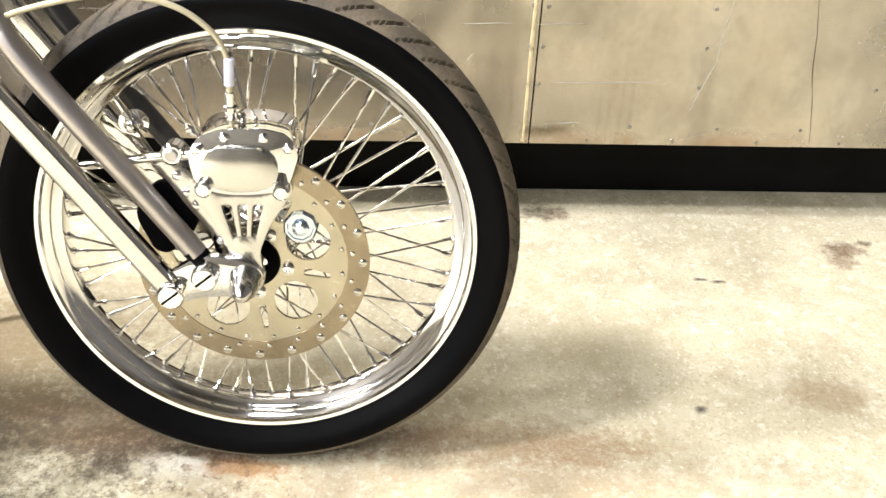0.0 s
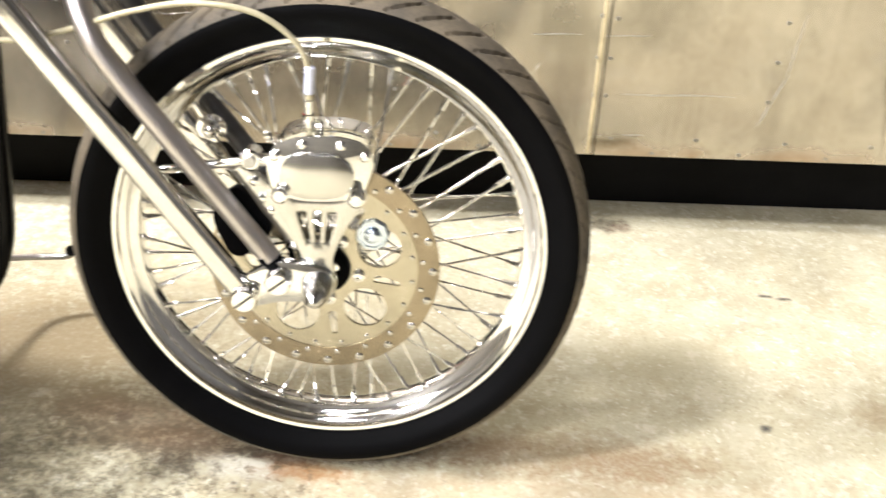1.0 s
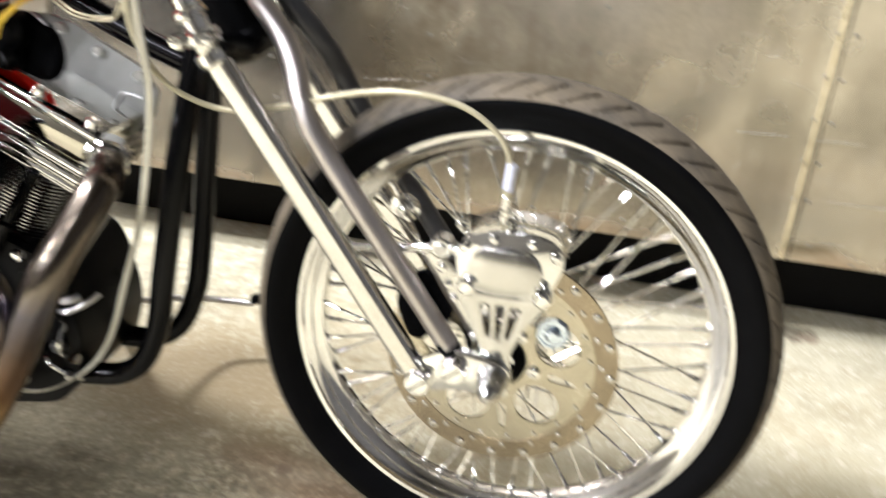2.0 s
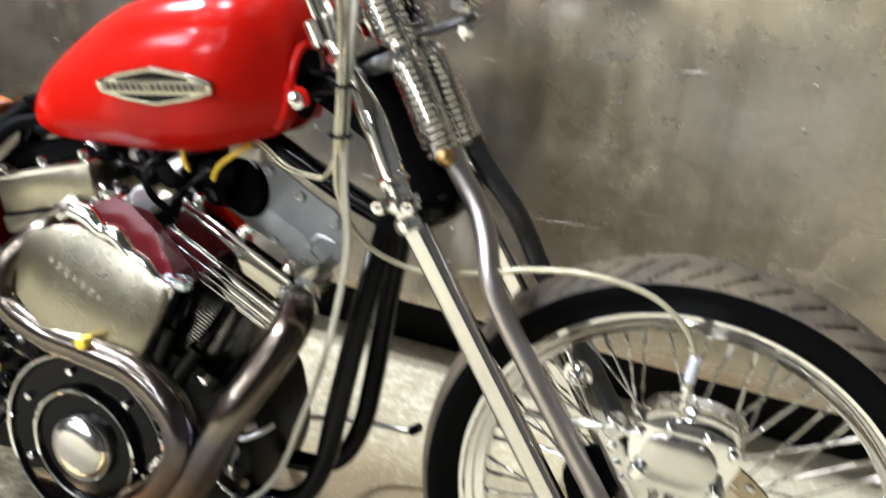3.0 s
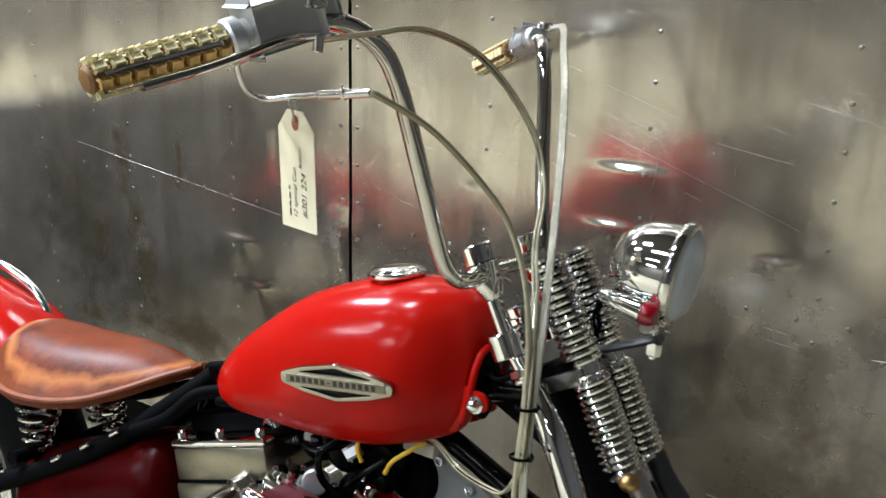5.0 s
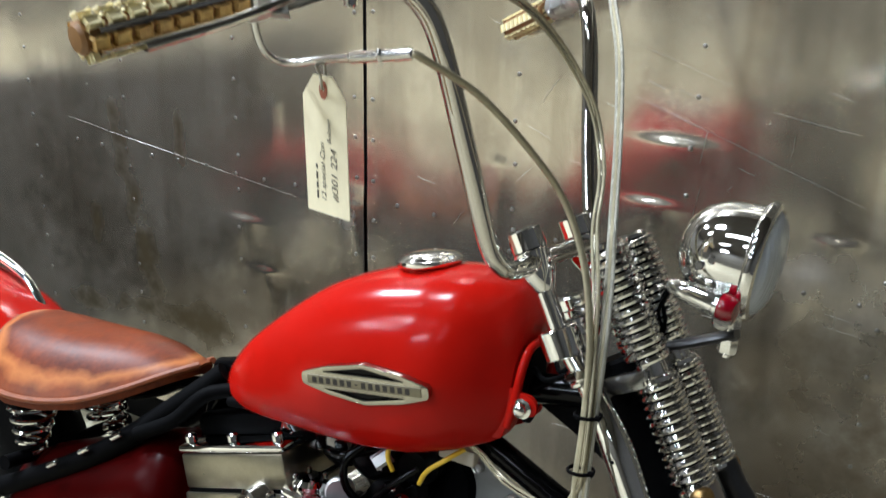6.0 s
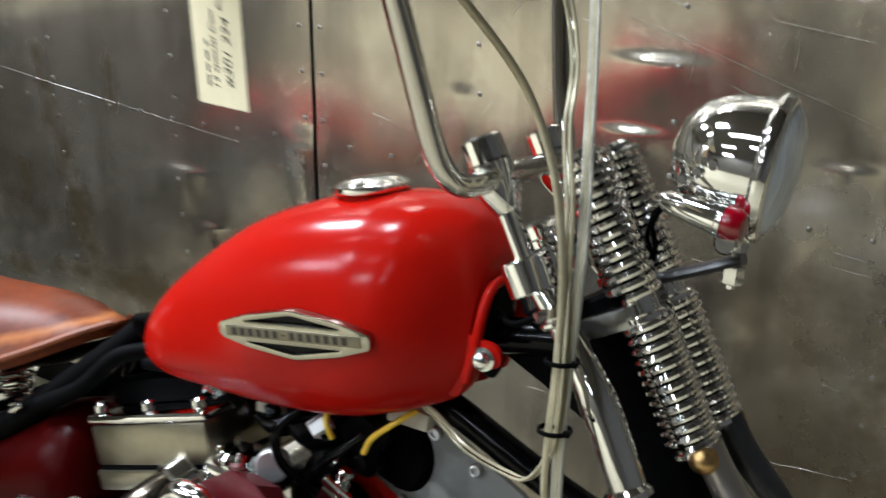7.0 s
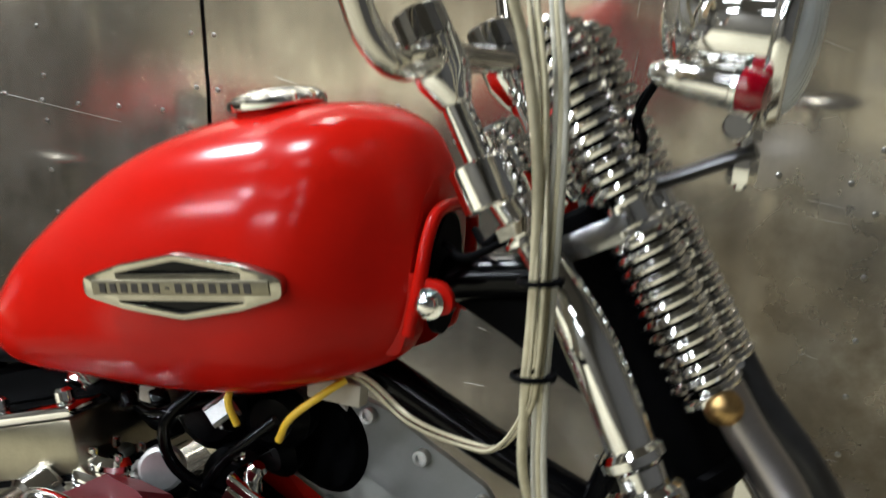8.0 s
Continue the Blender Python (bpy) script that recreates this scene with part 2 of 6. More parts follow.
def concrete():
    mat = surface("stained_shaded_concrete", (0.44, 0.405, 0.28), 0.65, 0.0, 0.12, 9, 160, 0.6, dark=(0.31, 0.275, 0.18), rough_vary=0.15)
    tree = mat.node_tree
    nodes, link = tree.nodes, tree.links.new
    bsdf = nodes["Principled BSDF"]
    coord = nodes.new("ShaderNodeTexCoord")
    base = bsdf.inputs["Base Color"].links[0].from_socket

    def stain(base, scale, edge0, edge1, colour, strength, seed):
        n = nodes.new("ShaderNodeTexNoise")
        n.noise_dimensions = "4D"
        socket(n, "Scale", scale), socket(n, "Detail", 6.0), socket(n, "W", seed), socket(n, "Roughness", 0.65)
        link(coord.outputs["Object"], n.inputs["Vector"])
        r = nodes.new("ShaderNodeMapRange")
        socket(r, "From Min", edge0), socket(r, "From Max", edge1), socket(r, "To Max", strength)
        link(n.outputs["Fac"], r.inputs["Value"])
        mix = nodes.new("ShaderNodeMix")
        mix.data_type = "RGBA"
        link(r.outputs[0], mix.inputs["Factor"])
        link(base, mix.inputs["A"])
        mix.inputs["B"].default_value = (*colour, 1)
        return mix.outputs["Result"]

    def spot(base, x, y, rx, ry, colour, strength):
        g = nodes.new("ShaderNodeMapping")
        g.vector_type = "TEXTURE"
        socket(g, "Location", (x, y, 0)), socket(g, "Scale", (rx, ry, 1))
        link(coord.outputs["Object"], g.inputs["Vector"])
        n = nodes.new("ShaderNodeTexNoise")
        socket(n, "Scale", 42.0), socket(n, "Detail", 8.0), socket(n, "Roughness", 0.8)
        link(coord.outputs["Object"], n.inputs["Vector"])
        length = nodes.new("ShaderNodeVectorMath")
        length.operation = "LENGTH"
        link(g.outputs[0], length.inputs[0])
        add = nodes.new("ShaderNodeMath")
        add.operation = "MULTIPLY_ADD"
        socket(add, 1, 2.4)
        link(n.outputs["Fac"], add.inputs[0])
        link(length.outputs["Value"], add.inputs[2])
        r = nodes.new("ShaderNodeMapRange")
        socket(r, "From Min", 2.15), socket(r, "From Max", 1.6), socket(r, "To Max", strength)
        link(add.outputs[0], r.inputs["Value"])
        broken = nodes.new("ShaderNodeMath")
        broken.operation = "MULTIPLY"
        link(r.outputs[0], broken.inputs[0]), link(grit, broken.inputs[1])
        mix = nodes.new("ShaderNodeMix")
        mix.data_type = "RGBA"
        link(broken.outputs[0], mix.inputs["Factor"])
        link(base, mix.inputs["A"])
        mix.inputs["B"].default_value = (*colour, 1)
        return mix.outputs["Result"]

    base = stain(base, 2.6, 0.5, 0.72, (0.35, 0.315, 0.2), 0.5, 1.0)
    base = stain(base, 6.0, 0.5, 0.64, (0.35, 0.31, 0.19), 0.5, 3.0)
    base = stain(base, 16.0, 0.52, 0.64, (0.34, 0.29, 0.18), 0.5, 4.0)
    base = stain(base, 38.0, 0.54, 0.6, (0.58, 0.55, 0.44), 0.5, 5.0)
    base = stain(base, 110.0, 0.58, 0.62, (0.66, 0.63, 0.52), 0.65, 6.0)
    base = stain(base, 150.0, 0.55, 0.6, (0.22, 0.18, 0.11), 0.5, 7.0)
    base = stain(base, 60.0, 0.57, 0.62, (0.3, 0.25, 0.15), 0.5, 15.0)
    base = stain(base, 13.0, 0.5, 0.62, (0.52, 0.49, 0.37), 0.35, 18.0)
    base = stain(base, 7.0, 0.55, 0.68, (0.34, 0.27, 0.15), 0.4, 21.0)
    base = stain(base, 26.0, 0.7, 0.735, (0.1, 0.075, 0.05), 0.7, 9.0)
    speck, wear = nodes.new("ShaderNodeTexNoise"), nodes.new("ShaderNodeMapRange")
    socket(speck, "Scale", 120.0), socket(speck, "Detail", 6.0), socket(speck, "Roughness", 0.75)
    link(coord.outputs["Object"], speck.inputs["Vector"])
    socket(wear, "From Min", 0.36), socket(wear, "From Max", 0.58), socket(wear, "To Min", 1.0), socket(wear, "To Max", 0.6)
    link(speck.outputs["Fac"], wear.inputs["Value"])
    grit = wear.outputs[0]
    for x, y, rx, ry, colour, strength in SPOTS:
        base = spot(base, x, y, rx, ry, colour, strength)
    link(base, bsdf.inputs["Base Color"])
    return mat


# Floor spots: oil and rust stains, plus wide patches of painted shade.
SPOTS = [
    (0.505, 2.044, 0.066, 0.042, (0.05, 0.037, 0.02), 0.95),
    (0.545, 2.03, 0.036, 0.024, (0.08, 0.035, 0.015), 0.8),
    (1.135, 1.91, 0.06, 0.036, (0.08, 0.035, 0.015), 0.95),
    (1.12, 1.87, 0.042, 0.036, (0.125, 0.07, 0.035), 0.8),
    (1.19, 1.935, 0.024, 0.014, (0.05, 0.025, 0.015), 1.0),
    (0.8, 1.803, 0.02, 0.007, (0.03, 0.02, 0.015), 1.0),
    (0.838, 1.796, 0.022, 0.007, (0.03, 0.02, 0.015), 1.0),
    (0.711, 1.439, 0.014, 0.012, (0.025, 0.025, 0.025), 1.0),
    (0.95, 1.475, 0.108, 0.06, (0.21, 0.145, 0.07), 0.7),
    (0.6, 1.62, 0.2, 0.1, (0.4, 0.35, 0.22), 0.4),
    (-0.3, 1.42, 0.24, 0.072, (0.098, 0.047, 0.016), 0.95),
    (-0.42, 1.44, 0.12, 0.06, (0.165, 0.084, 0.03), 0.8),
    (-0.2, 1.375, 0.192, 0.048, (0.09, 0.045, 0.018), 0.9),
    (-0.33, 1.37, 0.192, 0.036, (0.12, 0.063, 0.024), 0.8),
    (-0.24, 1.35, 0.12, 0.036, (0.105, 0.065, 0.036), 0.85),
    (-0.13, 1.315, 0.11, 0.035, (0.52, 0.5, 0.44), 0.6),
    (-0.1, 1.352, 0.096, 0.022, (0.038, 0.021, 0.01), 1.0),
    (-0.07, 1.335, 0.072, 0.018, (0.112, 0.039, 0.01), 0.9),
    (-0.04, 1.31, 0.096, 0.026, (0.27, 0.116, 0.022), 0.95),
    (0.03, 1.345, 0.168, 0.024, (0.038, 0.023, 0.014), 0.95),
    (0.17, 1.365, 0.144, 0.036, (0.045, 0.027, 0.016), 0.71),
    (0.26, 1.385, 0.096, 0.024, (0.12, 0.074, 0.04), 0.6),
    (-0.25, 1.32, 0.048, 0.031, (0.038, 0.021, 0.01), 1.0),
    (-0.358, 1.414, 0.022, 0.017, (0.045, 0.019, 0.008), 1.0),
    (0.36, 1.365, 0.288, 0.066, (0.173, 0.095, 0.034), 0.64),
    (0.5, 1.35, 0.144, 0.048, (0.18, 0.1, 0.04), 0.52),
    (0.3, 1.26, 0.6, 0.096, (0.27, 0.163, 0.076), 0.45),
    # Wide dark patches: shade under the bike and darker reflections put into the colour.
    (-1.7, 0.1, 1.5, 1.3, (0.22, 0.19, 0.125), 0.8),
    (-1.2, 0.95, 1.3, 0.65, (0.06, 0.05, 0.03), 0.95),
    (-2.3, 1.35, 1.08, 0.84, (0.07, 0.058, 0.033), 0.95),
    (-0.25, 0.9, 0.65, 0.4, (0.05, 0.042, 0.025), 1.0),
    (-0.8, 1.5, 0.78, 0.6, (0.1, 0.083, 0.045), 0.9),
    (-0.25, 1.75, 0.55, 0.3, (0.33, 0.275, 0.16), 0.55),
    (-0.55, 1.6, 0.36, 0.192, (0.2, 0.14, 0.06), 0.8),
]


HAZE = [(-0.35, 0.74, 0.1, 0.14), (-0.05, 0.7, 0.3, 0.25), (-0.4, 0.86, 0.07, 0.07), (-0.3, 0.62, 0.06, 0.12), (-0.32, 0.86, 0.12, 0.06), (1.35, 0.4, 0.38, 0.4), (-1.27, 0.8, 0.04, 0.07),
        (-0.371, 0.837, 0.043, 0.041), (-0.324, 0.91, 0.038, 0.031), (-0.468, 1.099, 0.033, 0.018), (-0.367, 0.876, 0.034, 0.052), (-0.267, 0.97, 0.058, 0.025), (-0.129, 1.057, 0.053, 0.054), (-0.118, 1.183, 0.043, 0.042)]


# Where the sheet is scoured dull: x, z, half width, half height.
DULL = [(0.1, 0.7, 0.45, 0.3), (-0.1, 0.55, 0.3, 0.25)]


# Darker brown areas on the sheets: x, z, half width, half height.
BROWN_AREAS = [(-0.36, 0.5, 0.3, 0.2), (-0.1, 0.5, 0.35, 0.22), (-0.3, 0.68, 0.14, 0.12), (-0.42, 0.72, 0.14, 0.16), (-1.75, 0.5, 0.6, 0.25), (-1.3, 0.62, 0.3, 0.16), (-2.1, 0.7, 0.3, 0.3)]


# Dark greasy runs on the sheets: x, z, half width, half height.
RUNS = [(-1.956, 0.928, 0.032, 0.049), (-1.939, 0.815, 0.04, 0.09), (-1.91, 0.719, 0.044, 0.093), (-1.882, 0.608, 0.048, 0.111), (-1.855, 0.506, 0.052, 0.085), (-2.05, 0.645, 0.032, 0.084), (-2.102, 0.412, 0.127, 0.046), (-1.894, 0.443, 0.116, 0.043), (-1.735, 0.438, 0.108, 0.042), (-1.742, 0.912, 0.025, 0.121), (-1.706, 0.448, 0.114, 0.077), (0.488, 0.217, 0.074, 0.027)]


def sheet_metal():
    """Scuffed aluminium sheet: cloudy gloss, vertical runs, hazy oxide patches, rubbed lines, rust along its foot."""
    mat = surface("scuffed_aluminium_sheet", (0.64, 0.59, 0.49), 0.17, 1.0, 0.1, 3.5, 90, 0.008, dark=(0.45, 0.4, 0.315), rough_vary=0.05)
    tree = mat.node_tree
    nodes, link = tree.nodes, tree.links.new
    bsdf = nodes["Principled BSDF"]
    coord = nodes.new("ShaderNodeTexCoord")
    colour = bsdf.inputs["Base Color"].links[0].from_socket
    rough = bsdf.inputs["Roughness"].links[0].from_socket
    metal = nodes.new("ShaderNodeValue")
    metal.outputs[0].default_value = 0.87
    metal = metal.outputs[0]

    def pattern(stretch, scale, lo, hi, strength, detail=4.0):
        mp = nodes.new("ShaderNodeMapping")
        socket(mp, "Scale", stretch)
        link(coord.outputs["Object"], mp.inputs["Vector"])
        n = nodes.new("ShaderNodeTexNoise")
        socket(n, "Scale", scale), socket(n, "Detail", detail), socket(n, "Roughness", 0.6)
        link(mp.outputs[0], n.inputs["Vector"])
        r = nodes.new("ShaderNodeMapRange")
        socket(r, "From Min", lo), socket(r, "From Max", hi), socket(r, "To Max", strength)
        link(n.outputs["Fac"], r.inputs["Value"])
        return r.outputs[0]

    def patch(x, z, rx, rz, strength):
        g = nodes.new("ShaderNodeMapping")
        g.vector_type = "TEXTURE"
        socket(g, "Location", (x, 2.02, z)), socket(g, "Scale", (rx, 1, rz))
        link(coord.outputs["Object"], g.inputs["Vector"])
        length = nodes.new("ShaderNodeVectorMath")
        length.operation = "LENGTH"
        link(g.outputs[0], length.inputs[0])
        n = nodes.new("ShaderNodeTexNoise")
        socket(n, "Scale", 18.0), socket(n, "Detail", 4.0), socket(n, "Roughness", 0.55)
        link(coord.outputs["Object"], n.inputs["Vector"])
        add = nodes.new("ShaderNodeMath")
        add.operation = "MULTIPLY_ADD"
        socket(add, 1, 1.5)
        link(n.outputs["Fac"], add.inputs[0])
        link(length.outputs["Value"], add.inputs[2])
        r = nodes.new("ShaderNodeMapRange")
        socket(r, "From Min", 1.85), socket(r, "From Max", 0.75), socket(r, "To Max", strength)
        r.interpolation_type = "SMOOTHSTEP"
        link(add.outputs[0], r.inputs["Value"])
        return r.outputs[0]

    def mixed(fac, a, b, kind):
        mix = nodes.new("ShaderNodeMix")
        mix.data_type = kind
        link(fac, mix.inputs["Factor"])
        k = 6 if kind == "RGBA" else 2
        link(a, mix.inputs[k])
        mix.inputs[k + 1].default_value = b
        return mix.outputs[2 if kind == "RGBA" else 0]

    runs = pattern((1, 1, 0.05), 11.0, 0.52, 0.66, 0.42)
    colour = mixed(runs, colour, (0.26, 0.22, 0.16, 1), "RGBA")
    clouds = pattern((1, 1, 0.7), 4.0, 0.47, 0.68, 0.8, 7.0)
    colour = mixed(clouds, colour, (0.29, 0.265, 0.21, 1), "RGBA")
    rough = mixed(clouds, rough, 0.27, "FLOAT")
    grain = pattern((1, 1, 0.04), 120.0, 0.45, 0.75, 0.12, 1.0)
    rough = mixed(grain, rough, 0.36, "FLOAT")
    for x, z, rx, rz in HAZE:
        h = patch(x, z, rx, rz, 0.22)
        colour = mixed(h, colour, (0.6, 0.57, 0.5, 1), "RGBA")
        rough = mixed(h, rough, 0.6, "FLOAT")
        metal = mixed(h, metal, 0.6, "FLOAT")
    for x, z, rx, rz in DULL:
        rough = mixed(patch(x, z, rx, rz, 0.85), rough, 0.42, "FLOAT")
    bloom = pattern((1, 1, 1), 34.0, 0.46, 0.68, 0.28, 5.0)
    blotch = pattern((1, 1, 0.8), 7.0, 0.52, 0.66, 0.8, 6.0)
    both = nodes.new("ShaderNodeMath")
    both.operation = "MULTIPLY"
    link(bloom, both.inputs[0]), link(blotch, both.inputs[1])
    colour = mixed(both.outputs[0], colour, (0.66, 0.64, 0.6, 1), "RGBA")
    rough = mixed(both.outputs[0], rough, 0.5, "FLOAT")
    for x, z, rx, rz in BROWN_AREAS:
        h = patch(x, z, rx, rz, 0.58)
        colour = mixed(h, colour, (0.16, 0.125, 0.08, 1), "RGBA")
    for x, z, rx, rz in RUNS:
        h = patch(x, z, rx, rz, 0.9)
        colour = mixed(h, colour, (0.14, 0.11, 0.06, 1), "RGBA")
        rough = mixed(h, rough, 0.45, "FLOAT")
    for x, rx in ((0.55, 0.16), (0.9, 0.2), (0.0, 0.3), (-0.8, 0.2)):
        rust = patch(x, 0.19, rx, 0.035, 0.55)
        colour = mixed(rust, colour, (0.34, 0.2, 0.07, 1), "RGBA")
        rough = mixed(rust, rough, 0.6, "FLOAT")
        metal = mixed(rust, metal, 0.3, "FLOAT")
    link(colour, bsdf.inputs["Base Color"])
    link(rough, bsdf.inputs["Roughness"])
    link(metal, bsdf.inputs["Metallic"])
    return mat


FLOOR_MAT = concrete()
SHEET = sheet_metal()


# Mesh helpers.
def V(*a):
    return Vector(a)


def smooth_path(points, sub):
    pts = [Vector(p) for p in points]
    if len(pts) < 3 or sub < 2:
        return pts
    ext = [2 * pts[0] - pts[1]] + pts + [2 * pts[-1] - pts[-2]]
    out = []
    for i in range(1, len(ext) - 2):
        a, b, c, d = ext[i - 1:i + 3]
        for k in range(sub):
            t = k / sub
            out.append(0.5 * (2 * b + (c - a) * t + (2 * a - 5 * b + 4 * c - d) * t * t + (3 * b - a - 3 * c + d) * t ** 3))
    out.append(pts[-1])
    return out


def tube(bm, points, r, n=12, sub=6, flat=(1, 1), side=None):
    """A rod along points; r a radius or one for each point; flat scales its section across side and across the third way."""
    path = smooth_path(points, sub)
    radii = [r] * len(points) if isinstance(r, (int, float)) else list(r)
    steps = sub if len(points) > 2 and sub > 1 else 1
    rings, normal = [], None
    for i, p in enumerate(path):
        way = (path[min(i + 1, len(path) - 1)] - path[max(i - 1, 0)]).normalized()
        if normal is None:
            normal = Vector(side) if side else way.orthogonal()
        normal = (normal - way * normal.dot(way)).normalized()
        third = way.cross(normal)
        u = i / steps
        k = min(int(u), len(radii) - 2)
        rad = radii[k] + (radii[k + 1] - radii[k]) * (u - k)
        rings.append([bm.verts.new(p + rad * (math.cos(a) * normal * flat[0] + math.sin(a) * third * flat[1])) for a in (2 * math.pi * j / n for j in range(n))])
    for a, b in zip(rings, rings[1:]):
        for j in range(n):
            bm.faces.new((a[j], a[(j + 1) % n], b[(j + 1) % n], b[j]))
    bm.faces.new(rings[0][::-1])
    bm.faces.new(rings[-1])
    return bm


def lathe(bm, profile, n=32, m=Matrix(), closed=False):
    """Turns (radius, height) pairs round the z axis of m."""
    rings = []
    for r, h in profile:
        if r < 1e-6:
            rings.append([bm.verts.new(m @ Vector((0, 0, h)))])
        else:
            rings.append([bm.verts.new(m @ Vector((r * math.cos(a), r * math.sin(a), h))) for a in (2 * math.pi * j / n for j in range(n))])
    pairs = list(zip(rings, rings[1:])) + ([(rings[-1], rings[0])] if closed else [])
    for a, b in pairs:
        for j in range(n):
            k = (j + 1) % n
            if len(a) == 1 and len(b) == 1:
                continue
            if len(a) == 1:
                bm.faces.new((a[0], b[k], b[j]))
            elif len(b) == 1:
                bm.faces.new((a[j], a[k], b[0]))
            else:
                bm.faces.new((a[j], a[k], b[k], b[j]))
    return bm


def along(p, q):
    """The matrix that puts z from p towards q."""
    p, q = Vector(p), Vector(q)
    return Matrix.Translation(p) @ (q - p).to_track_quat("Z", "Y").to_matrix().to_4x4()


def rod(bm, p, q, r, n=20, edge=0.0015, r2=None):
    d = (Vector(q) - Vector(p)).length
    e, r2 = min(edge, r * 0.4, d * 0.4), r2 if r2 is not None else r
    return lathe(bm, [(0, 0), (r - e, 0), (r, e), (r2, d - e), (max(r2 - e, 0.0001), d), (0, d)], n, along(p, q))


def hexnut(bm, p, q, r):
    d = (Vector(q) - Vector(p)).length
    lathe(bm, [(0, 0), (r, 0), (r, d * 0.85), (r * 0.86, d), (r * 0.45, d), (r * 0.4, d * 1.25), (0, d * 1.3)], 6, along(p, q))
    return bm


def block(bm, centre, size, bevel=0.003, m=Matrix(), segments=2):
    made = bmesh.ops.create_cube(bm, size=1.0)["verts"]
    for v in made:
        v.co = m @ (Vector(centre) + Vector((v.co.x * size[0], v.co.y * size[1], v.co.z * size[2])))
    if bevel:
        edges = list({e for v in made for e in v.link_edges})
        bmesh.ops.bevel(bm, geom=edges, offset=bevel, segments=segments, affect="EDGES", profile=0.5)
    return bm


def plate(bm, outline, holes, y0, y1, m=Matrix(), bevel=0.0):
    """A plate with holes: loops of (x, z), thick from y0 to y1."""
    tmp = bmesh.new()
    edges = []
    for loop in [outline] + list(holes):
        vs = [tmp.verts.new((x, y0, z)) for x, z in loop]
        edges += [tmp.edges.new((vs[i], vs[(i + 1) % len(vs)])) for i in range(len(vs))]
    bmesh.ops.triangle_fill(tmp, use_beauty=True, use_dissolve=False, edges=edges)
    faces = list(tmp.faces)
    ext = bmesh.ops.extrude_face_region(tmp, geom=faces)
    for g in ext["geom"]:
        if isinstance(g, bmesh.types.BMVert):
            g.co.y = y1
    bmesh.ops.recalc_face_normals(tmp, faces=tmp.faces)
    if bevel:
        rims = [e for e in tmp.edges if len(e.link_faces) == 2 and e.calc_face_angle(0) > 0.9 and abs(e.verts[0].co.y - e.verts[1].co.y) < 1e-7 and abs(e.verts[0].co.y - y0) < 1e-7]
        bmesh.ops.bevel(tmp, geom=rims, offset=bevel, segments=2, affect="EDGES", profile=0.5, clamp_overlap=True)
    join(bm, tmp, m)
    return bm


def join(bm, other, m=Matrix()):
    remap = {v: bm.verts.new(m @ v.co) for v in other.verts}
    for f in other.faces:
        bm.faces.new([remap[v] for v in f.verts])
    other.free()
    return bm


def ring(cx, cz, r, n=24, r2=None, turn=0.0):
    r2 = r2 or r
    out = []
    for j in range(n):
        a = 2 * math.pi * j / n
        x, z = r * math.cos(a), r2 * math.sin(a)
        out.append((cx + x * math.cos(turn) - z * math.sin(turn), cz + x * math.sin(turn) + z * math.cos(turn)))
    return out


def rounded(points, radius, steps=4):
    """Rounds the corners of a loop of (x, z)."""
    out, n = [], len(points)
    for i in range(n):
        p, a, b = Vector(points[i]), Vector(points[i - 1]), Vector(points[(i + 1) % n])
        ra = min(radius, (a - p).length * 0.45, (b - p).length * 0.45)
        s, e = p + (a - p).normalized() * ra, p + (b - p).normalized() * ra
        for k in range(steps + 1):
            t = k / steps
            q = s * (1 - t) ** 2 + p * 2 * t * (1 - t) + e * t * t
            out.append((q.x, q.y))
    return out


def mesh_of(name, bm, material, angle=38):
    bmesh.ops.recalc_face_normals(bm, faces=bm.faces)
    limit = radians(angle)
    for f in bm.faces:
        f.smooth = True
    for e in bm.edges:
        e.smooth = len(e.link_faces) == 2 and e.calc_face_angle(0) < limit
    data = bpy.data.meshes.new(name)
    bm.to_mesh(data)
    bm.free()
    data.materials.append(material)
    return data


def part(name, bm, material, parent=None, label="", m=None, angle=38):
    ob = new(name, mesh_of(name, bm, material, angle))
    if parent:
        ob.parent = parent
    if m is not None:
        ob.matrix_basis = m
    return tagged(ob, label)


def shared(name, data, parent, m, label=""):
    ob = new(name, data)
    ob.parent = parent
    ob.matrix_basis = m
    return tagged(ob, label)


def thing(name, m, label, category, group=""):
    ob = new(name)
    ob.empty_display_size = 0.1
    ob.matrix_basis = m
    return tagged(ob, label, category, group)

# The hall: one floor, plain walls and a ceiling that close it, and the metal-clad wall behind the motorcycle.
WALL_Y, WALL_FOOT, SEAM_A, SEAM_B = 2.02, 0.185, -1.227, 0.462


def slab(name, lo, hi, material, label, category, bevel=0.0):
    bm = bmesh.new()
    c = [(a + b) / 2 for a, b in zip(lo, hi)]
    block(bm, c, [b - a for a, b in zip(lo, hi)], bevel)
    return tagged(part(name, bm, material), label, category, "", "structure")


def build_floor():
    bm = bmesh.new()
    n = 90
    grid = [[bm.verts.new((-9 + 16 * i / n, -9 + 12 * j / n, 0)) for j in range(n + 1)] for i in range(n + 1)]
    for row in grid:
        for v in row:
            v.co.z = 0.0012 * noise.noise(v.co * 3.0)
    for i in range(n):
        for j in range(n):
            bm.faces.new((grid[i][j], grid[i + 1][j], grid[i + 1][j + 1], grid[i][j + 1]))
    return tagged(part("floor", bm, FLOOR_MAT), "pale worn concrete floor with oil and rust stains and painted dark shade patches", "floor", "", "structure")


